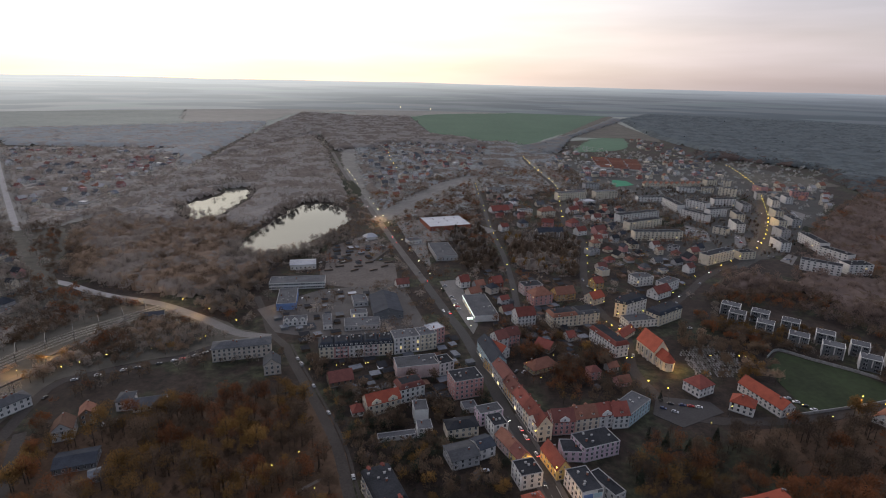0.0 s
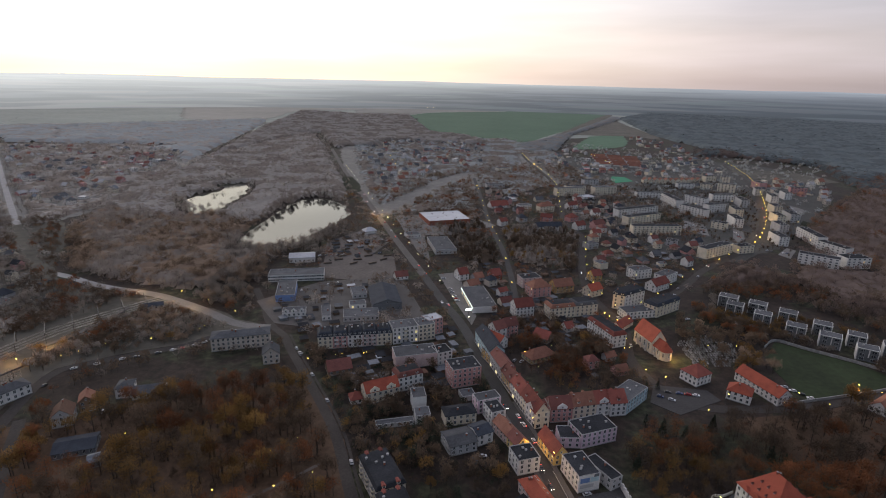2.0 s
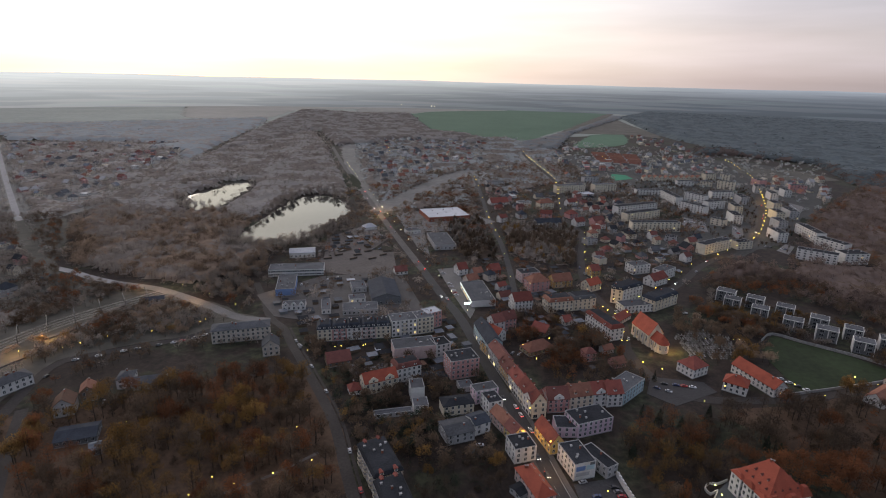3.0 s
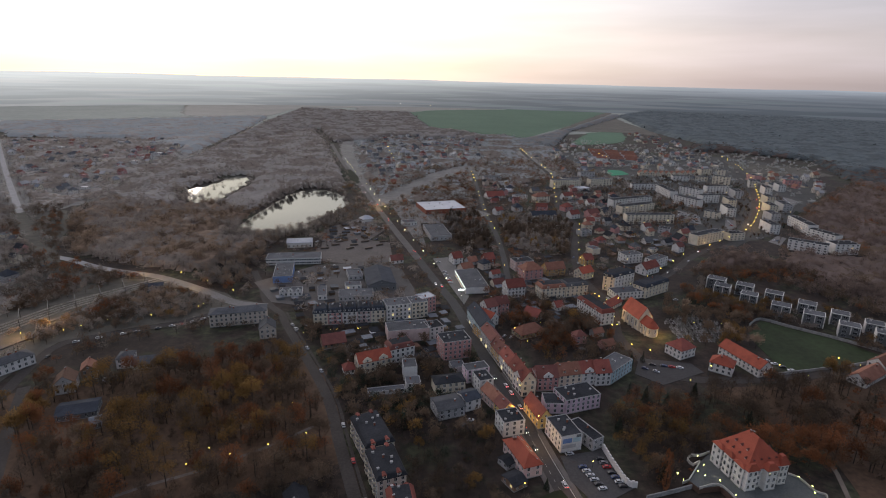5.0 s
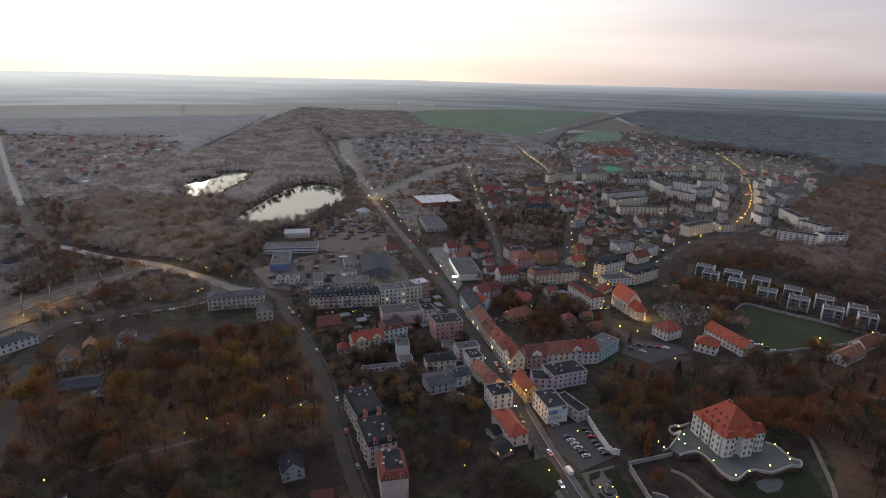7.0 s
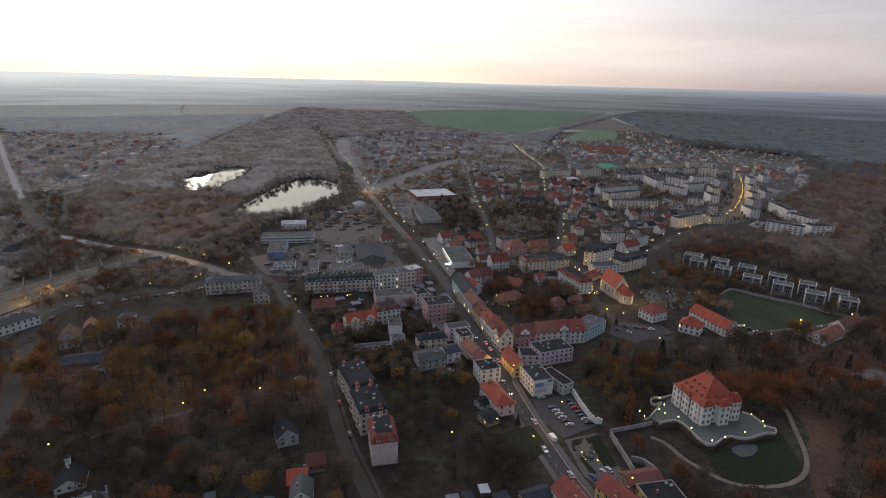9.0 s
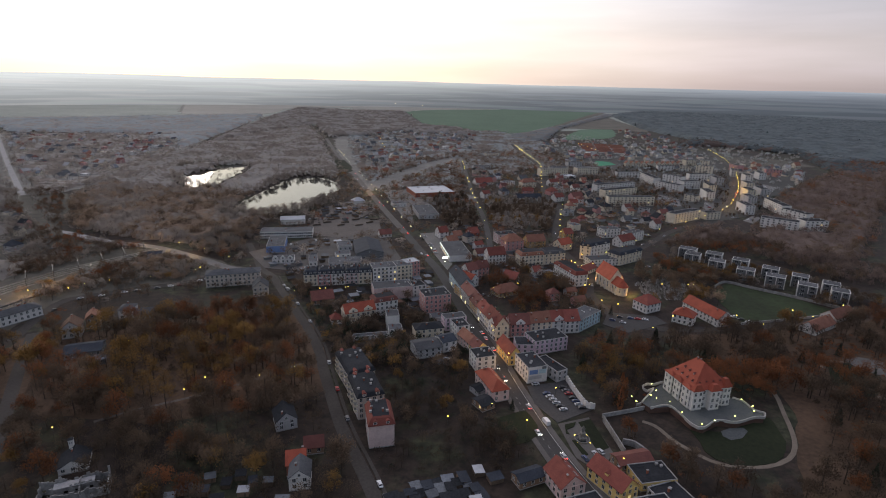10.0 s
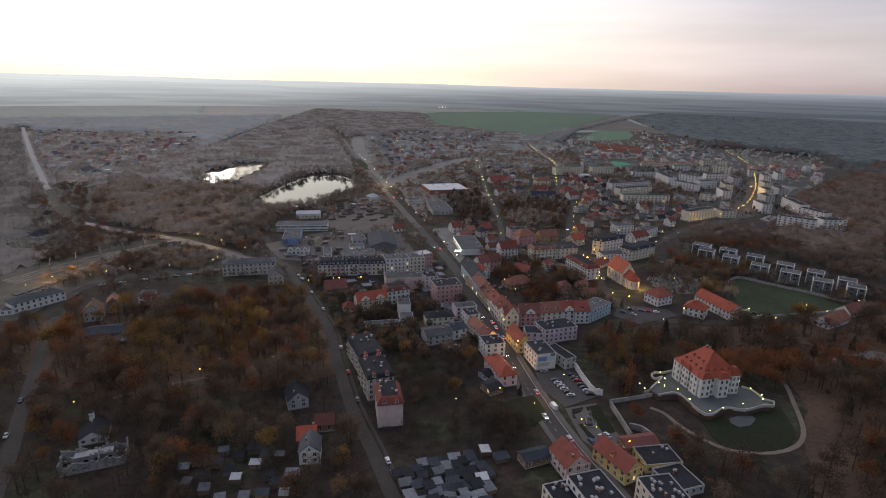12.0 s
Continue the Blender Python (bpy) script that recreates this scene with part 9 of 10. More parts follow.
cars_along([(216.6, 625.9), (295.4, 653.8)], 8, 0.0, 23, gap=6.0, far=True)
cars_along([(-97.6, 663.0), (-59.3, 630.0)], 8, 0.0, 24, gap=5.0, turn=30.0, far=True)
cars_along([(-193.1, 276.2), (-185.6, 280.7)], 3, 0.0, 25, gap=4.0, turn=80.0)
cars_along([(-161.7, 132.7), (-184.0, 174.9)], 3, 2.0, 26)
cars_along([(183.9, 440.3), (242.0, 502.1), (284.2, 552.2), (351.7, 613.2)], 6, 2.0, 27, lights="h", side=1.0)
cars_along([(155.5, 562.5), (144.0, 497.0), (144.9, 450.5), (152.0, 416.6), (149.5, 391.3), (140.5, 355.7)], 7, 2.0, 28, side=1.0, lights="h")
cars_along([(343.8, 753.3), (364.5, 720.0)], 10, 0.0, 61, turn=60.0, gap=4.0, far=True)
cars_along([(335.7, 726.3), (354.2, 697.6)], 10, 0.0, 62, turn=60.0, gap=4.0, far=True)
cars_along([(396.2, 711.3), (383.8, 664.5)], 8, 0.0, 63, turn=60.0, gap=4.0, far=True)
cars_along([(565.2, 871.1), (545.9, 807.7)], 9, 0.0, 64, turn=60.0, gap=4.0, far=True)
cars_along([(449.0, 831.2), (442.4, 786.1)], 7, 0.0, 65, turn=60.0, gap=4.0, far=True)
cars_along([(397.4, 660.6), (469.8, 775.5), (537.5, 909.2), (604.8, 1062.0)], 7, 2.0, 66, side=1.0, lights="ht")
car(74.2, 180.2, 108.0, "car_white", "", 0.1, van=True)
for k in range(6):
    gantry(-298.5 + k * 10.2, 351.4 + k * 16.1, 35.0, 22.0)

# ---- trees ----
scatter([(-249.2, 266.1), (-86.0, 320.5), (-43.0, 219.3), (-13.8, 141.2), (-4.2, 108.9), (-159.2, 100.8), (-232.7, 206.1)], 140, 41, ['bare', 'bare', 'bare', 'rust', 'gold', 'bare'], s=(0.75, 1.1))
scatter([(102.6, 247.3), (119.0, 272.5), (171.6, 276.5), (331.9, 312.2), (373.9, 278.9), (218.5, 106.7), (121.4, 115.5), (108.5, 164.6)], 110, 42, ['bare', 'bare', 'rust', 'bare', 'green'], s=(0.7, 1.1))
scatter([(-31.9, 248.9), (9.6, 252.0), (43.3, 225.3), (53.1, 190.2), (69.5, 149.9), (49.2, 144.8), (0.6, 142.0), (-21.3, 185.4)], 28, 43, ['bare', 'bush', 'bare', 'gold', 'bush'], s=(0.5, 0.9))
tree(115.3, 196.9, "poplar", 1.0)
tree(118.5, 199.8, "poplar", 0.9)
tree(51.0, 150.8, "bare", 0.9)
tree(-137.5, 134.1, "rust", 1.0)
for a, b, k in ((184.0, 214.0, 1.0), (199.0, 216.0, 1.1), (207.0, 219.0, 1.15), (192.5, 222.0, 1.05), (203.0, 228.0, 1.1), (213.0, 226.0, 1.0), (216.0, 213.0, 0.95), (187.0, 229.0, 0.9)):
    tree(a, b, "rust", k)
tree(195.1, 204.8, "rust", 1.0)
tree(204.6, 211.2, "rust", 1.0)
tree(192.0, 210.4, "rust", 0.9)
tree(268.3, 297.5, "gold", 1.2)
tree(267.8, 307.3, "gold", 1.1)
tree(33.6, 224.7, "gold", 0.9)
for a, b, kind, k in ((-111.8, 272.2, "gold", 1.38), (-144.0, 283.6, "rust", 1.12), (-205.0, 221.8, "gold", 1.53), (-158.5, 231.8, "gold", 1.60), (-142.8, 235.3, "bare", 1.06), (-101.8, 196.0, "rust", 1.12), (-84.3, 226.1, "gold", 1.53), (-115.6, 261.5, "gold", 1.60), (-96.9, 255.6, "gold", 1.38), (-142.0, 253.8, "rust", 1.12), (-164.6, 259.5, "bare", 1.17), (-121.8, 230.3, "bare", 1.23), (-87.9, 196.4, "rust", 1.06), (-201.6, 227.4, "rust", 1.12)):
    tree(a, b, kind, k)
tree(96.0, 392.0, "gold", 1.0)
tree(112.0, 372.0, "gold", 1.0)
tree(118.0, 350.0, "bare", 1.0)
tree(90.0, 352.0, "bare", 1.0)
tree(-206.0, 221.4, "gold", 1.3)
tree(-203.5, 227.3, "gold", 1.2)
tree(135.7, 308.6, "green", 0.8)
tree(144.8, 312.4, "green", 0.8)
tree(58.9, 190.5, "green", 0.7)
wood("park_trees", [(-249.2, 266.1), (-86.0, 320.5), (-43.0, 219.3), (-40.0, 208.0), (-97.0, 188.0), (-144.0, 184.0), (-228.0, 210.0)], 185, [('golden', 0.45), ('twig', 0.2), ('rusty', 0.4)], "tall autumn park trees with golden and rusty crowns", leaves=460, size=0.36, seed=51, height=15.0, radius=4.8, limbs=9)
wood("park_trees", [(-228.0, 210.0), (-144.0, 184.0), (-97.0, 188.0), (-40.0, 208.0), (-13.8, 141.2), (-4.2, 108.9), (-159.2, 100.8)], 150, [('dimtwig', 0.8), ('twig', 0.2), ('golden', 0.2)], "bare dark park trees with thin crowns", leaves=420, size=0.3, seed=151, height=12.0, radius=4.6, limbs=9)
wood("park_trees", [(102.6, 247.3), (119.0, 272.5), (171.6, 276.5), (331.9, 312.2), (373.9, 278.9), (218.5, 106.7), (121.4, 115.5), (108.5, 164.6)], 260, [('dimtwig', 0.55), ('twig', 0.15), ('rusty', 0.4)], "crowded autumn park trees with thin crowns", leaves=420, size=0.36, seed=52, height=14.0, radius=5.0, limbs=9)
wood("undergrowth", [(-249.2, 266.1), (-86.0, 320.5), (-39.8, 219.6), (-9.0, 141.5), (4.2, 109.3), (-159.2, 100.8), (-232.7, 206.1)], 900, [('dimtwig', 0.7), ('twig', 0.3)], "low brown bushes and saplings", leaves=34, size=0.42, seed=53, height=3.0, radius=1.8, limbs=2)
wood("undergrowth", [(102.6, 247.3), (119.0, 272.5), (171.6, 276.5), (331.9, 312.2), (373.9, 278.9), (218.5, 106.7), (121.4, 115.5), (108.5, 164.6)], 700, [('dimtwig', 0.6), ('rusty', 0.4)], "low brown bushes and saplings", leaves=34, size=0.42, seed=54, height=3.0, radius=1.8, limbs=2)
wood("town_trees", [(-12.0, 195.0), (10.0, 238.0), (38.0, 214.0), (50.0, 188.0), (62.0, 152.0), (48.0, 146.0), (4.0, 144.0)], 60, [('dimtwig', 0.75), ('twig', 0.3)], "bare dark garden trees between the streets", leaves=320, size=0.3, seed=56, height=9.0, radius=3.8, limbs=9)
wood("park_trees", [(98.0, 222.0), (104.0, 250.0), (120.0, 268.0), (165.0, 262.0), (152.0, 226.0), (126.0, 212.0), (108.0, 196.0)], 46, [('dimtwig', 0.6), ('twig', 0.25), ('golden', 0.2)], "bare dark trees between the street and the castle", leaves=380, size=0.32, seed=57, height=12.0, radius=4.4, limbs=9)
wood("undergrowth", [(-37.6, 282.9), (9.6, 252.0), (43.3, 225.3), (53.1, 190.2), (69.5, 149.9), (49.2, 144.8), (0.6, 142.0), (-21.3, 185.4)], 220, [('dimtwig', 0.7), ('needle', 0.2)], "low brown garden bushes", leaves=34, size=0.42, seed=55, height=3.5, radius=2.0, limbs=2)
wood("undergrowth", [(-384.0, 530.9), (-480.7, 701.2), (-303.6, 720.9), (-259.8, 704.1), (-138.5, 733.9), (-163.7, 591.0), (-192.8, 494.0), (-225.4, 457.8), (-303.9, 480.9), (-363.2, 507.5)], 1500, [('hazemid', 0.8), ('twig', 0.3)], "bare brown undergrowth of the woods", leaves=30, size=0.5, seed=103, height=4.0, radius=3.2, core=0, trunk=False)
wood("woods", [(-384.0, 530.9), (-468.6, 679.9), (-455.9, 748.7), (-356.9, 705.1), (-315.3, 750.7), (-255.1, 690.5), (-203.9, 747.1), (-138.5, 733.9), (-163.7, 591.0), (-192.8, 494.0), (-225.4, 457.8), (-303.9, 480.9), (-363.2, 507.5)], 1400, [('hazemid', 0.5), ('hazerust', 0.2), ('twig', 0.3)], "mixed bare brown and rusty autumn woods", leaves=95, size=0.6, seed=2, height=11.5, radius=4.3, core=0, under=0.5, lumpy=0.85, limbs=4, canopy=5.0)
wood("woods", [(-480.7, 701.2), (-549.2, 965.6), (-532.4, 1153.2), (-663.9, 2123.8), (-416.3, 1865.3), (-273.7, 1408.3), (-146.5, 910.1), (-138.5, 733.9), (-259.8, 704.1), (-303.6, 720.9)], 2200, [('hazemid', 0.5), ('hazebrown', 0.5)], "bare brown woods round the ponds", leaves=46, size=0.75, seed=102, canopy=6.0, height=11.5, radius=4.6, core=0, under=0.5, lumpy=0.85)
wood("pond_trees", [(-230.7, 706.3), (-208.9, 853.1), (-145.4, 820.3), (-151.5, 866.6), (-206.6, 904.2), (-230.6, 851.1), (-247.0, 734.4)], 70, [('hazemid', 0.7), ('hazerosy', 0.4)], "bare trees on the far shore of the pond", leaves=180, size=0.55, seed=62, height=13.0, radius=3.6, limbs=9, keep_off=False, core=0)
wood("pond_trees", [(-402.0, 828.0), (-388.0, 778.0), (-347.0, 732.0), (-312.0, 748.0), (-322.0, 768.0), (-346.0, 758.0), (-374.0, 795.0)], 46, [('hazemid', 0.7), ('hazerosy', 0.4)], "bare trees on the near shore of the far pond", leaves=170, size=0.5, seed=64, height=15.0, radius=3.8, limbs=9, keep_off=False)
wood("pond_trees", [(-420.3, 874.6), (-415.0, 954.3), (-354.7, 997.5), (-371.6, 1041.2), (-423.9, 1000.9), (-439.8, 917.6)], 50, [('hazemid', 0.7), ('hazerosy', 0.4)], "bare trees on the far shore of the pond", leaves=160, size=0.6, seed=63, height=13.0, radius=3.8, limbs=9, keep_off=False, core=0)
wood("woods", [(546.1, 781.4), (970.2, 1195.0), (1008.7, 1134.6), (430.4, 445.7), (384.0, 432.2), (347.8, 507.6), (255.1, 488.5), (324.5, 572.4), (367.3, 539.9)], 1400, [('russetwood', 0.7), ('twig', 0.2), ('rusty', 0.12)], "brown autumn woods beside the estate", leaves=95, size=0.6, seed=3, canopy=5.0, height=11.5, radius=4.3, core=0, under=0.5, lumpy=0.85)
wood("cemetery_trees", [(183.4, 344.0), (205.0, 341.0), (224.0, 350.0), (228.0, 383.0), (208.0, 395.0), (209.0, 400.0), (236.0, 386.0), (231.0, 343.0), (205.0, 332.0), (182.0, 336.0)], 22, [('twig', 0.6), ('golden', 0.3)], "bare trees round the cemetery", leaves=260, size=0.45, seed=141, height=9.0, radius=3.6, limbs=8, keep_off=False)
wood("woods", [(209.3, 424.5), (243.4, 385.7), (312.1, 338.7), (285.5, 304.0), (210.4, 346.4), (180.9, 383.2)], 55, [('twig', 0.7), ('hazerust', 0.4)], "brown autumn trees below the apartments", leaves=220, size=0.55, seed=13, height=11.0, radius=4.0)
wood("town_trees", [(-175.0, 543.2), (-151.1, 909.6), (87.6, 1233.4), (282.8, 1258.6), (382.8, 768.7), (276.3, 534.9), (144.1, 364.1), (93.7, 362.2), (41.4, 439.7), (-6.5, 394.5), (-86.9, 355.4), (-132.4, 431.6)], 2500, [('twig', 0.5), ('hazemid', 0.3), ('rusty', 0.2), ('golden', 0.1)], "bare garden trees between the houses", leaves=80, size=0.55, seed=14, height=8.5, radius=4.0)
wood("town_trees", [(-99.0, 354.9), (-54.6, 356.6), (35.4, 360.0), (59.4, 259.2), (37.0, 228.0), (-36.3, 226.3), (-77.3, 311.5)], 170, [('twig', 0.65), ('needle', 0.1), ('golden', 0.1)], "bare garden trees behind the houses", leaves=170, size=0.45, seed=87, height=8.5, radius=3.4, limbs=7)
wood("town_trees", [(41.4, 439.7), (150.0, 382.0), (135.7, 305.5), (81.3, 303.8), (63.3, 352.9)], 110, [('twig', 0.65), ('rusty', 0.3), ('golden', 0.1)], "bare garden trees behind the houses", leaves=170, size=0.45, seed=88, height=9.0, radius=3.6, limbs=7)
wood("hedges", [(-111.0, 354.5), (-54.6, 356.6), (35.4, 360.0), (59.4, 259.2), (37.0, 228.0), (-36.3, 226.3), (-77.3, 311.5)], 420, [('twig', 0.5), ('needle', 0.25), ('needle', 0.1)], "low garden hedges and bushes", leaves=36, size=0.4, seed=89, height=2.4, radius=1.8, trunk=False)
wood("woods", [(243.7, 481.0), (306.4, 536.6), (357.2, 523.3), (402.6, 456.4), (430.9, 412.8), (395.8, 373.7), (357.6, 397.8), (320.5, 462.5), (254.2, 474.8)], 480, [('russetwood', 0.6), ('twig', 0.3), ('rusty', 0.12)], "brown autumn trees behind the modern apartments", leaves=100, size=0.6, seed=81, height=10.0, radius=4.2)
wood("town_trees", [(228.1, 452.7), (244.5, 427.0), (263.1, 406.1), (284.4, 378.6), (300.8, 350.4), (324.3, 337.3), (311.6, 320.5), (291.6, 342.8), (265.7, 361.8), (243.1, 385.0), (221.2, 418.2)], 110, [('twig', 0.6), ('rusty', 0.3), ('golden', 0.2)], "autumn trees before the modern apartments", leaves=200, size=0.5, seed=82, height=7.5, radius=3.6)
wood("town_trees", [(248.0, 471.3), (294.0, 434.9), (335.3, 400.1), (366.4, 345.8), (343.6, 300.0), (323.7, 327.8), (297.2, 353.6), (265.9, 389.2), (230.4, 408.1)], 170, [('hazemid', 0.45), ('twig', 0.3), ('golden', 0.2)], "autumn trees round the modern apartments", leaves=120, size=0.55, seed=182, height=7.0, radius=3.2)
wood("scrub", [(-291.2, 382.7), (-226.1, 427.3), (-176.4, 397.3), (-185.2, 366.9), (-227.4, 346.0), (-253.8, 332.0), (-279.9, 311.3), (-301.3, 339.3)], 260, [('twig', 0.4), ('hazemid', 0.25), ('hazerust', 0.4), ('golden', 0.2)], "rusty scrub along the railway", leaves=120, size=0.5, seed=83, height=6.0, radius=3.2)
wood("scrub", [(-363.3, 420.9), (-290.5, 457.1), (-276.3, 445.1), (-300.5, 390.0), (-316.3, 359.1)], 200, [('twig', 0.4), ('hazemid', 0.25), ('hazemid', 0.4)], "bare scrub beside the railway", leaves=110, size=0.5, seed=84, height=5.0, radius=3.0)
wood("hedges", [(-175.0, 543.2), (-151.1, 909.6), (87.6, 1233.4), (282.8, 1258.6), (382.8, 768.7), (276.3, 534.9), (144.1, 364.1), (93.7, 362.2), (41.4, 439.7), (-6.5, 394.5), (-86.9, 355.4), (-132.4, 431.6)], 1500, [('twig', 0.5), ('needle', 0.25), ('rusty', 0.3)], "low garden hedges and bushes", leaves=26, size=0.5, seed=85, height=2.4, radius=2.0, trunk=False)
wood("town_trees", [(73.2, 675.1), (168.4, 716.7), (174.2, 645.6), (143.0, 527.6), (119.9, 542.9), (92.6, 558.8), (79.6, 576.6)], 230, [('twig', 0.6), ('hazemid', 0.4), ('golden', 0.1)], "crowded bare garden trees", leaves=150, size=0.5, seed=71, height=10.0, radius=4.2, canopy=4.0, under=0.2, lumpy=0.4, core=0.45)
wood("town_trees", [(8.6, 704.8), (55.6, 737.1), (68.2, 557.4), (59.0, 523.0), (28.8, 555.1)], 110, [('twig', 0.6), ('hazemid', 0.5)], "crowded bare garden trees", leaves=150, size=0.5, seed=72, height=10.0, radius=4.2, canopy=4.0, under=0.2, lumpy=0.4, core=0.45)
wood("town_trees", [(-51.4, 828.5), (10.4, 999.2), (59.1, 1042.9), (63.9, 743.7), (38.9, 712.6), (9.1, 787.4)], 150, [('hazemid', 0.6), ('rusty', 0.5)], "scrub and bare trees beside the track", leaves=120, size=0.5, seed=73, height=5.0, radius=3.0, canopy=4.0, under=0.2, lumpy=0.4, core=0.45)
wood("town_trees", [(71.1, 407.9), (108.2, 409.5), (118.8, 363.2), (123.7, 325.0), (89.3, 323.9), (64.5, 361.1)], 70, [('twig', 0.6), ('rusty', 0.5)], "bare garden trees behind the houses", leaves=180, size=0.42, seed=74, height=10.0, radius=3.8)
wood("town_trees", [(-208.9, 508.3), (-180.7, 542.8), (-148.9, 455.1), (-165.4, 430.1), (-184.5, 418.0), (-219.9, 445.4)], 150, [('hazemid', 0.6), ('hazerust', 0.5)], "rusty trees beside the railway road", leaves=220, size=0.5, seed=75, height=10.0, radius=4.0)
wood("town_trees", [(-64.1, 318.6), (10.1, 321.2), (15.9, 273.1), (-41.2, 261.3)], 40, [('twig', 0.6), ('hazemid', 0.3)], "bare garden trees behind the houses", leaves=180, size=0.42, seed=76, height=8.0, radius=3.4)
wood("town_trees", [(-54.6, 356.6), (23.1, 359.6), (59.4, 259.2), (37.9, 236.2), (-43.4, 276.7)], 90, [('twig', 0.75), ('needle', 0.1)], "bare garden trees behind the houses", leaves=170, size=0.42, seed=15, height=8.0, radius=3.0)
wood("town_trees", [(46.3, 439.9), (147.1, 401.0), (129.1, 318.3), (63.9, 330.1), (36.7, 377.5)], 110, [('twig', 0.75), ('rusty', 0.3)], "bare garden trees behind the houses", leaves=170, size=0.42, seed=16, height=9.0, radius=3.4)
wood("suburb_trees", [(-1119.2, 1414.3), (-694.5, 1486.4), (-463.7, 974.9), (-494.7, 700.1), (-571.2, 694.1)], 1100, [('hazebrown', 0.45), ('hazemid', 0.5)], "bare trees round the suburb", leaves=60, size=0.7, seed=17, height=10.0, radius=4.2, core=0, canopy=6.0, under=0.4, lumpy=0.6)
wood("suburb_trees", [(-571.2, 694.1), (-494.7, 700.1), (-368.8, 499.5), (-300.1, 474.0), (-188.8, 429.0), (-132.4, 431.6), (-103.0, 354.8), (-190.8, 335.8), (-232.2, 293.8), (-265.8, 292.7)], 620, [('hazemid', 0.4), ('twig', 0.35), ('rusty', 0.3)], "bare trees round the railway", leaves=80, size=0.6, seed=117, height=8.5, radius=3.6, limbs=6)
wood("suburb_trees", [(-1209.4, 1137.7), (-1234.2, 1545.1), (-395.0, 530.3), (-284.0, 347.9), (-309.5, 303.8)], 1400, [('hazebrown', 0.6), ('hazemid', 0.5)], "bare trees beyond the country road", leaves=60, size=0.7, core=0, under=0.4, seed=37, height=11.0, radius=4.4, canopy=6.0, lumpy=0.6)
wood("suburb_trees", [(-281.3, 1724.3), (217.0, 1818.0), (322.3, 1446.1), (239.0, 1051.1), (60.2, 809.1), (-103.4, 761.6)], 900, [('hazegrey', 0.45), ('hazemid', 0.5)], "bare trees round the suburb", leaves=60, size=0.7, core=0, under=0.36, seed=18, height=9.0, radius=4.8, canopy=6.0, lumpy=0.6)
wood("suburb_trees", [(374.9, 1695.5), (919.4, 1341.0), (631.2, 857.6), (490.0, 718.1), (415.0, 839.2), (278.9, 827.7), (216.7, 945.6)], 600, [('hazegrey', 0.5), ('hazerosy', 0.5)], "bare trees of the estate", leaves=60, size=0.7, core=0, under=0.24, seed=19, height=8.0, radius=4.2)
wood("estate_trees", [(227.3, 995.7), (525.8, 1082.2), (582.2, 981.3), (555.0, 851.1), (480.5, 690.9), (401.1, 596.0), (370.3, 635.9), (301.4, 590.0), (230.8, 649.4), (190.3, 820.1)], 900, [('hazemid', 0.7), ('twig', 0.3), ('needle', 0.15)], "bare trees and bushes between the blocks", leaves=40, size=0.6, seed=119, height=6.5, radius=2.8, core=0.4)
wood("woods", [(662.8, 1464.9), (767.4, 1449.5), (892.6, 1320.7), (794.9, 1065.1), (819.5, 957.0), (955.0, 1070.6), (945.1, 1279.2), (851.9, 1616.9), (730.7, 1622.5)], 260, [('hazepine_dark', 0.55), ('russetwood', 0.5)], "brown woods before the pine forest", leaves=22, size=1.0, seed=144, height=14.0, radius=5.5, core=0, keep_off=False, canopy=7.0, under=0.6, lumpy=0.9)
wood("far_woods", [(874.8, 2849.6), (1783.2, 4311.0), (4309.9, 4626.2), (1180.8, 1219.2), (807.8, 1083.4), (904.4, 1339.0), (772.8, 1460.3), (744.4, 2006.7)], 60, [('hazepine', 0.55), ('hazepine_dark', 0.45), ('hazepine_dark', 0.3)], "far pine forest, tinted blue-grey for haze", leaves=5, size=1.6, height=15.0, radius=4.5, trunk=False, seed=4, keep_off=False, canopy=10.9, lumpy=0.75, core=0.5, under=0.7)
wood("far_woods", [(-532.4, 1153.2), (-663.9, 2123.8), (-735.9, 2930.1), (-390.0, 2747.2), (-145.6, 2782.1), (-23.3, 1946.4), (107.5, 1830.1), (162.9, 1631.9), (-249.4, 1524.7), (-273.7, 1408.3), (-416.3, 1865.3)], 3, [('hazebrown', 0.5), ('hazemid', 0.5)], "far woods, greyed for haze", leaves=5, size=1.5, core=0.8, under=0.7, height=14.0, radius=5.0, trunk=False, seed=6, canopy=8.0, lumpy=1.0)
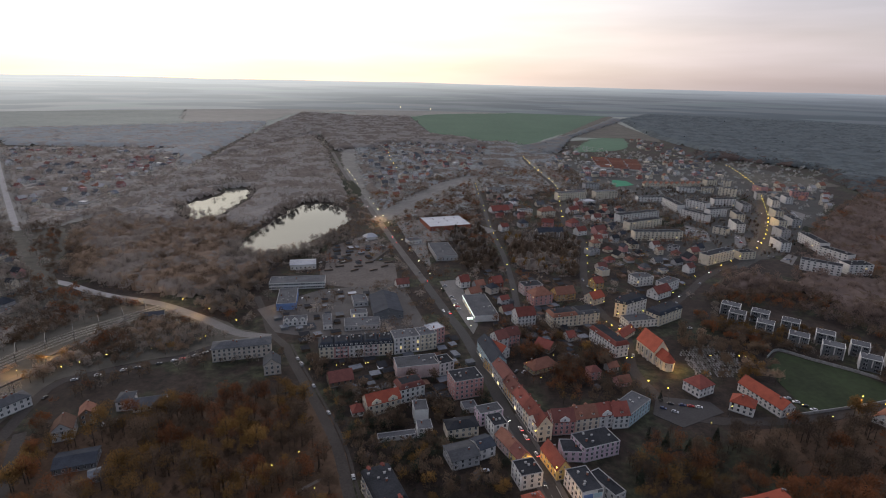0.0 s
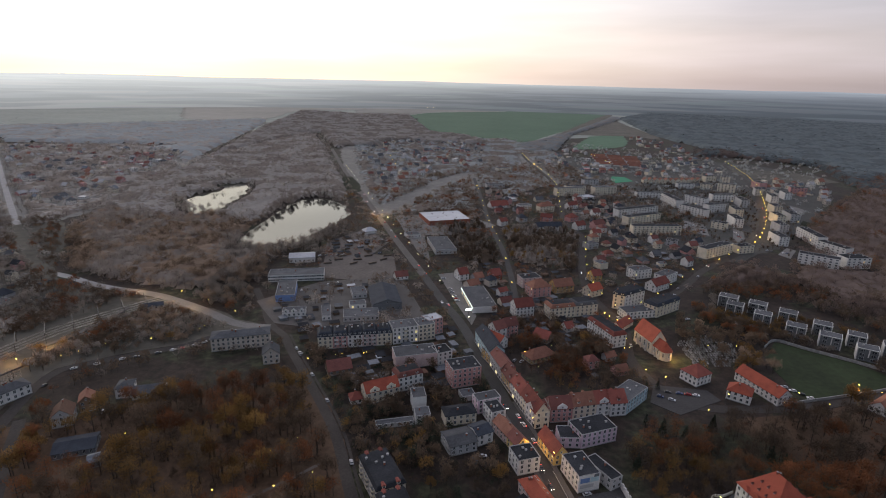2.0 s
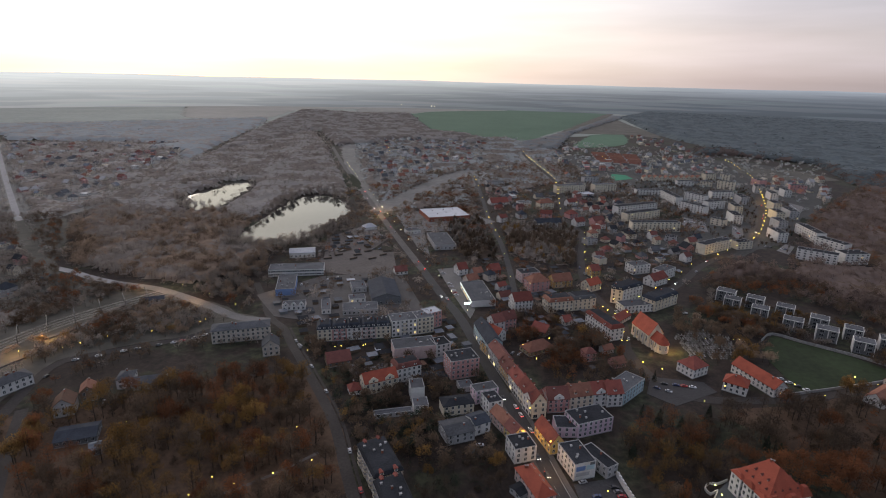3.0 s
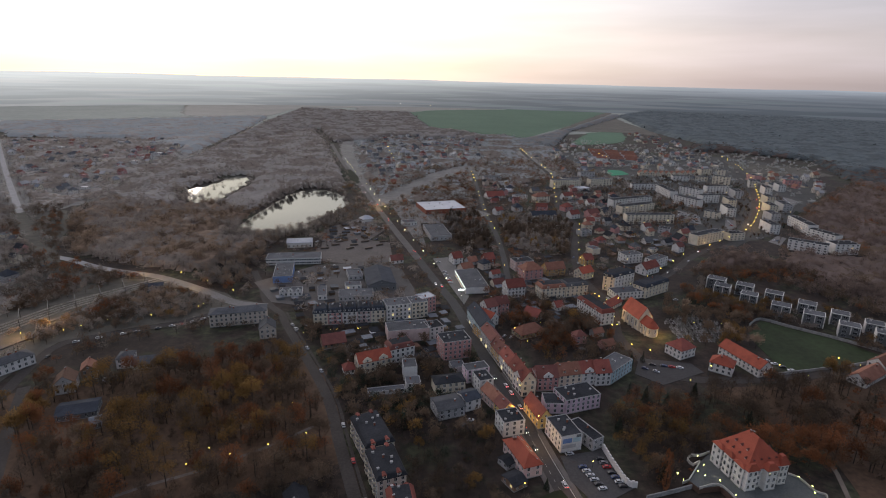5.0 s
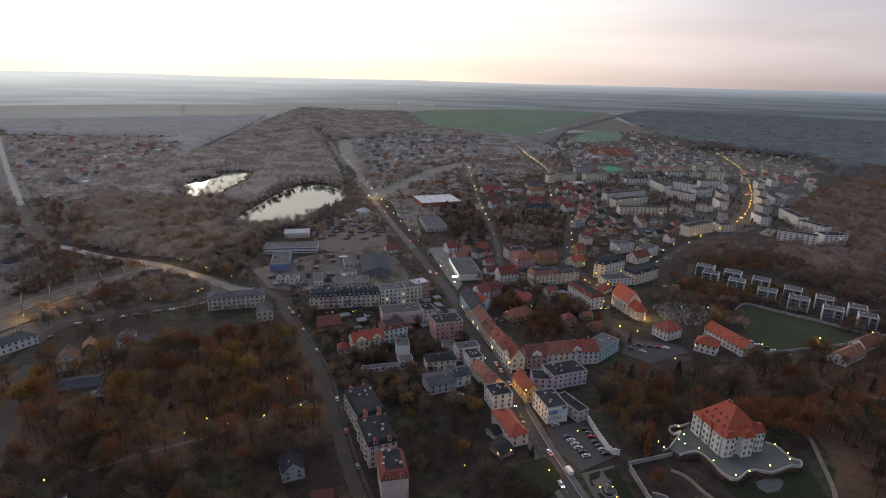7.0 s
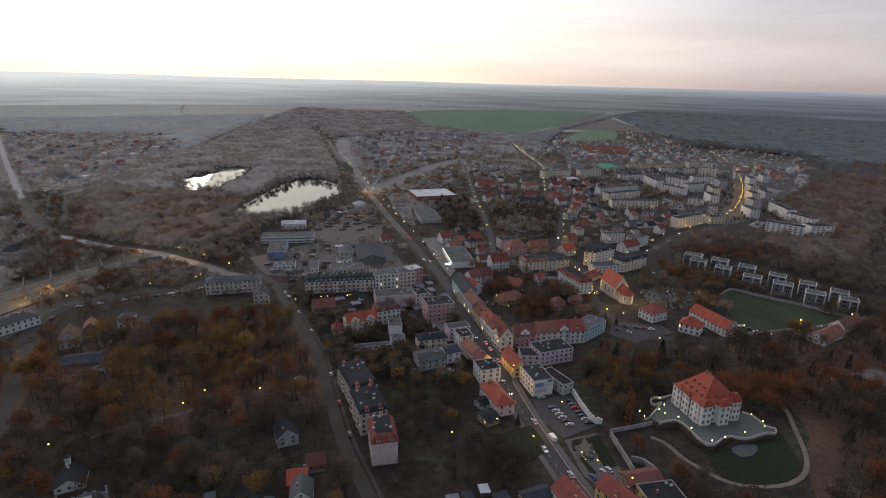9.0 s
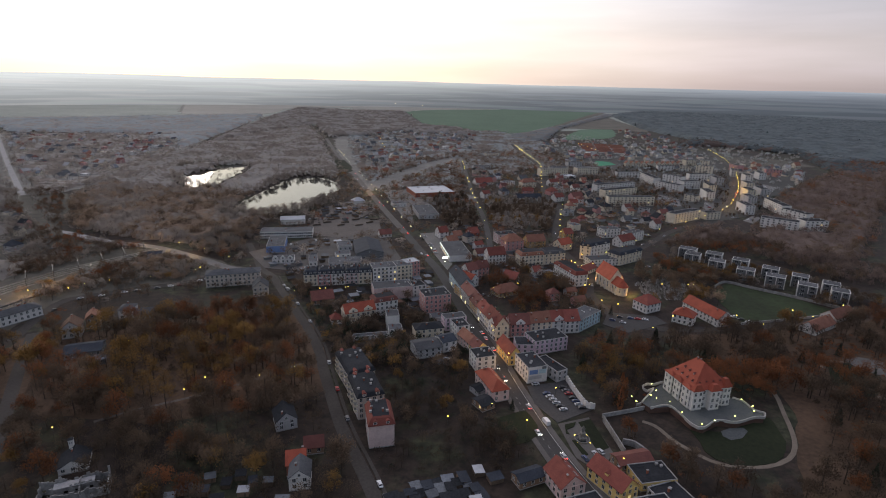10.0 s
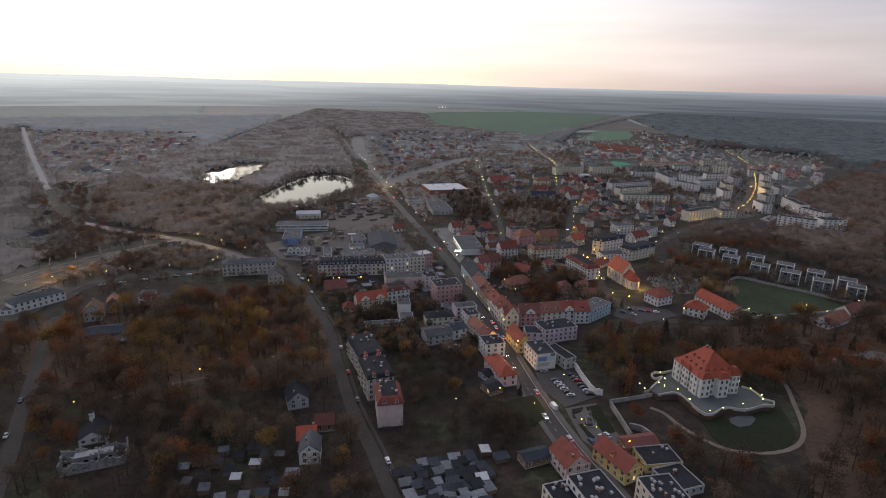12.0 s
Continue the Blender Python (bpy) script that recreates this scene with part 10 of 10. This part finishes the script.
wood("far_woods", [(-1636.5, 1749.7), (-1018.0, 2109.9), (-718.3, 2379.4), (-663.9, 2123.8), (-532.4, 1153.2), (-791.1, 1470.0), (-1151.1, 1456.3), (-1304.3, 1382.9)], 3, [('hazegrey', 0.6), ('hazebrown', 0.5)], "far woods, greyed for haze", leaves=5, size=1.5, core=0.8, under=0.7, height=11.0, radius=5.0, trunk=False, seed=8, canopy=9.0, lumpy=1.0)
wood("far_woods", [(193.6, 1610.9), (448.4, 2043.8), (892.4, 3008.9), (937.4, 2866.8), (468.5, 1952.5), (341.5, 1536.8), (221.5, 1462.6)], 3, [('hazegrey', 0.6), ('hazerosy', 0.5)], "far woods, greyed for haze", leaves=5, size=1.5, core=0.8, under=0.7, height=10.0, radius=5.0, trunk=False, seed=9, canopy=9.3, lumpy=1.25)
wood("far_woods", [(411.6, 4071.6), (1182.7, 4308.3), (1160.0, 3803.3), (568.8, 3421.7), (344.4, 3569.9)], 3, [('hazegrey', 0.7), ('hazebrown', 0.4)], "far wood across the fields, greyed for haze", leaves=5, size=1.5, core=0.8, under=0.7, height=12.0, radius=5.0, trunk=False, seed=12, canopy=15.5, lumpy=1.25)
wood("pond_trees", [(-237.2, 592.4), (-175.6, 588.2), (-152.4, 610.5), (-127.1, 694.7), (-112.9, 679.7), (-138.7, 592.6), (-169.3, 565.2), (-230.9, 567.1)], 110, [('hazemid', 0.8), ('twig', 0.5)], "bare trees along the shore of the pond", leaves=240, size=0.45, seed=61, height=14.0, radius=4.0, limbs=9, keep_off=False)
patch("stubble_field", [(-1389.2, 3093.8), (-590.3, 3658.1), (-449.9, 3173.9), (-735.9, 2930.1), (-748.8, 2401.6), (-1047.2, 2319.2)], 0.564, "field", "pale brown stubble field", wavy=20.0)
patch("crop_field", [(494.3, 4267.2), (2034.1, 4927.8), (1438.4, 3839.6), (927.0, 3489.1), (351.5, 3295.6)], 0.52, "crop", "wide green field of winter crop", wavy=20.0)
patch("meadow", [(404.3, 1976.7), (915.5, 3142.9), (816.6, 2568.8), (751.6, 1918.5), (651.6, 1970.1), (514.9, 1980.1)], 0.476, "dry", "dry brown meadow", wavy=10.0)
patch("stubble_field", [(-1376.4, 1752.5), (-1252.6, 1916.4), (-1146.1, 1748.8), (-1239.3, 1572.3)], 0.482, "field", "pale bare field", wavy=10.0)
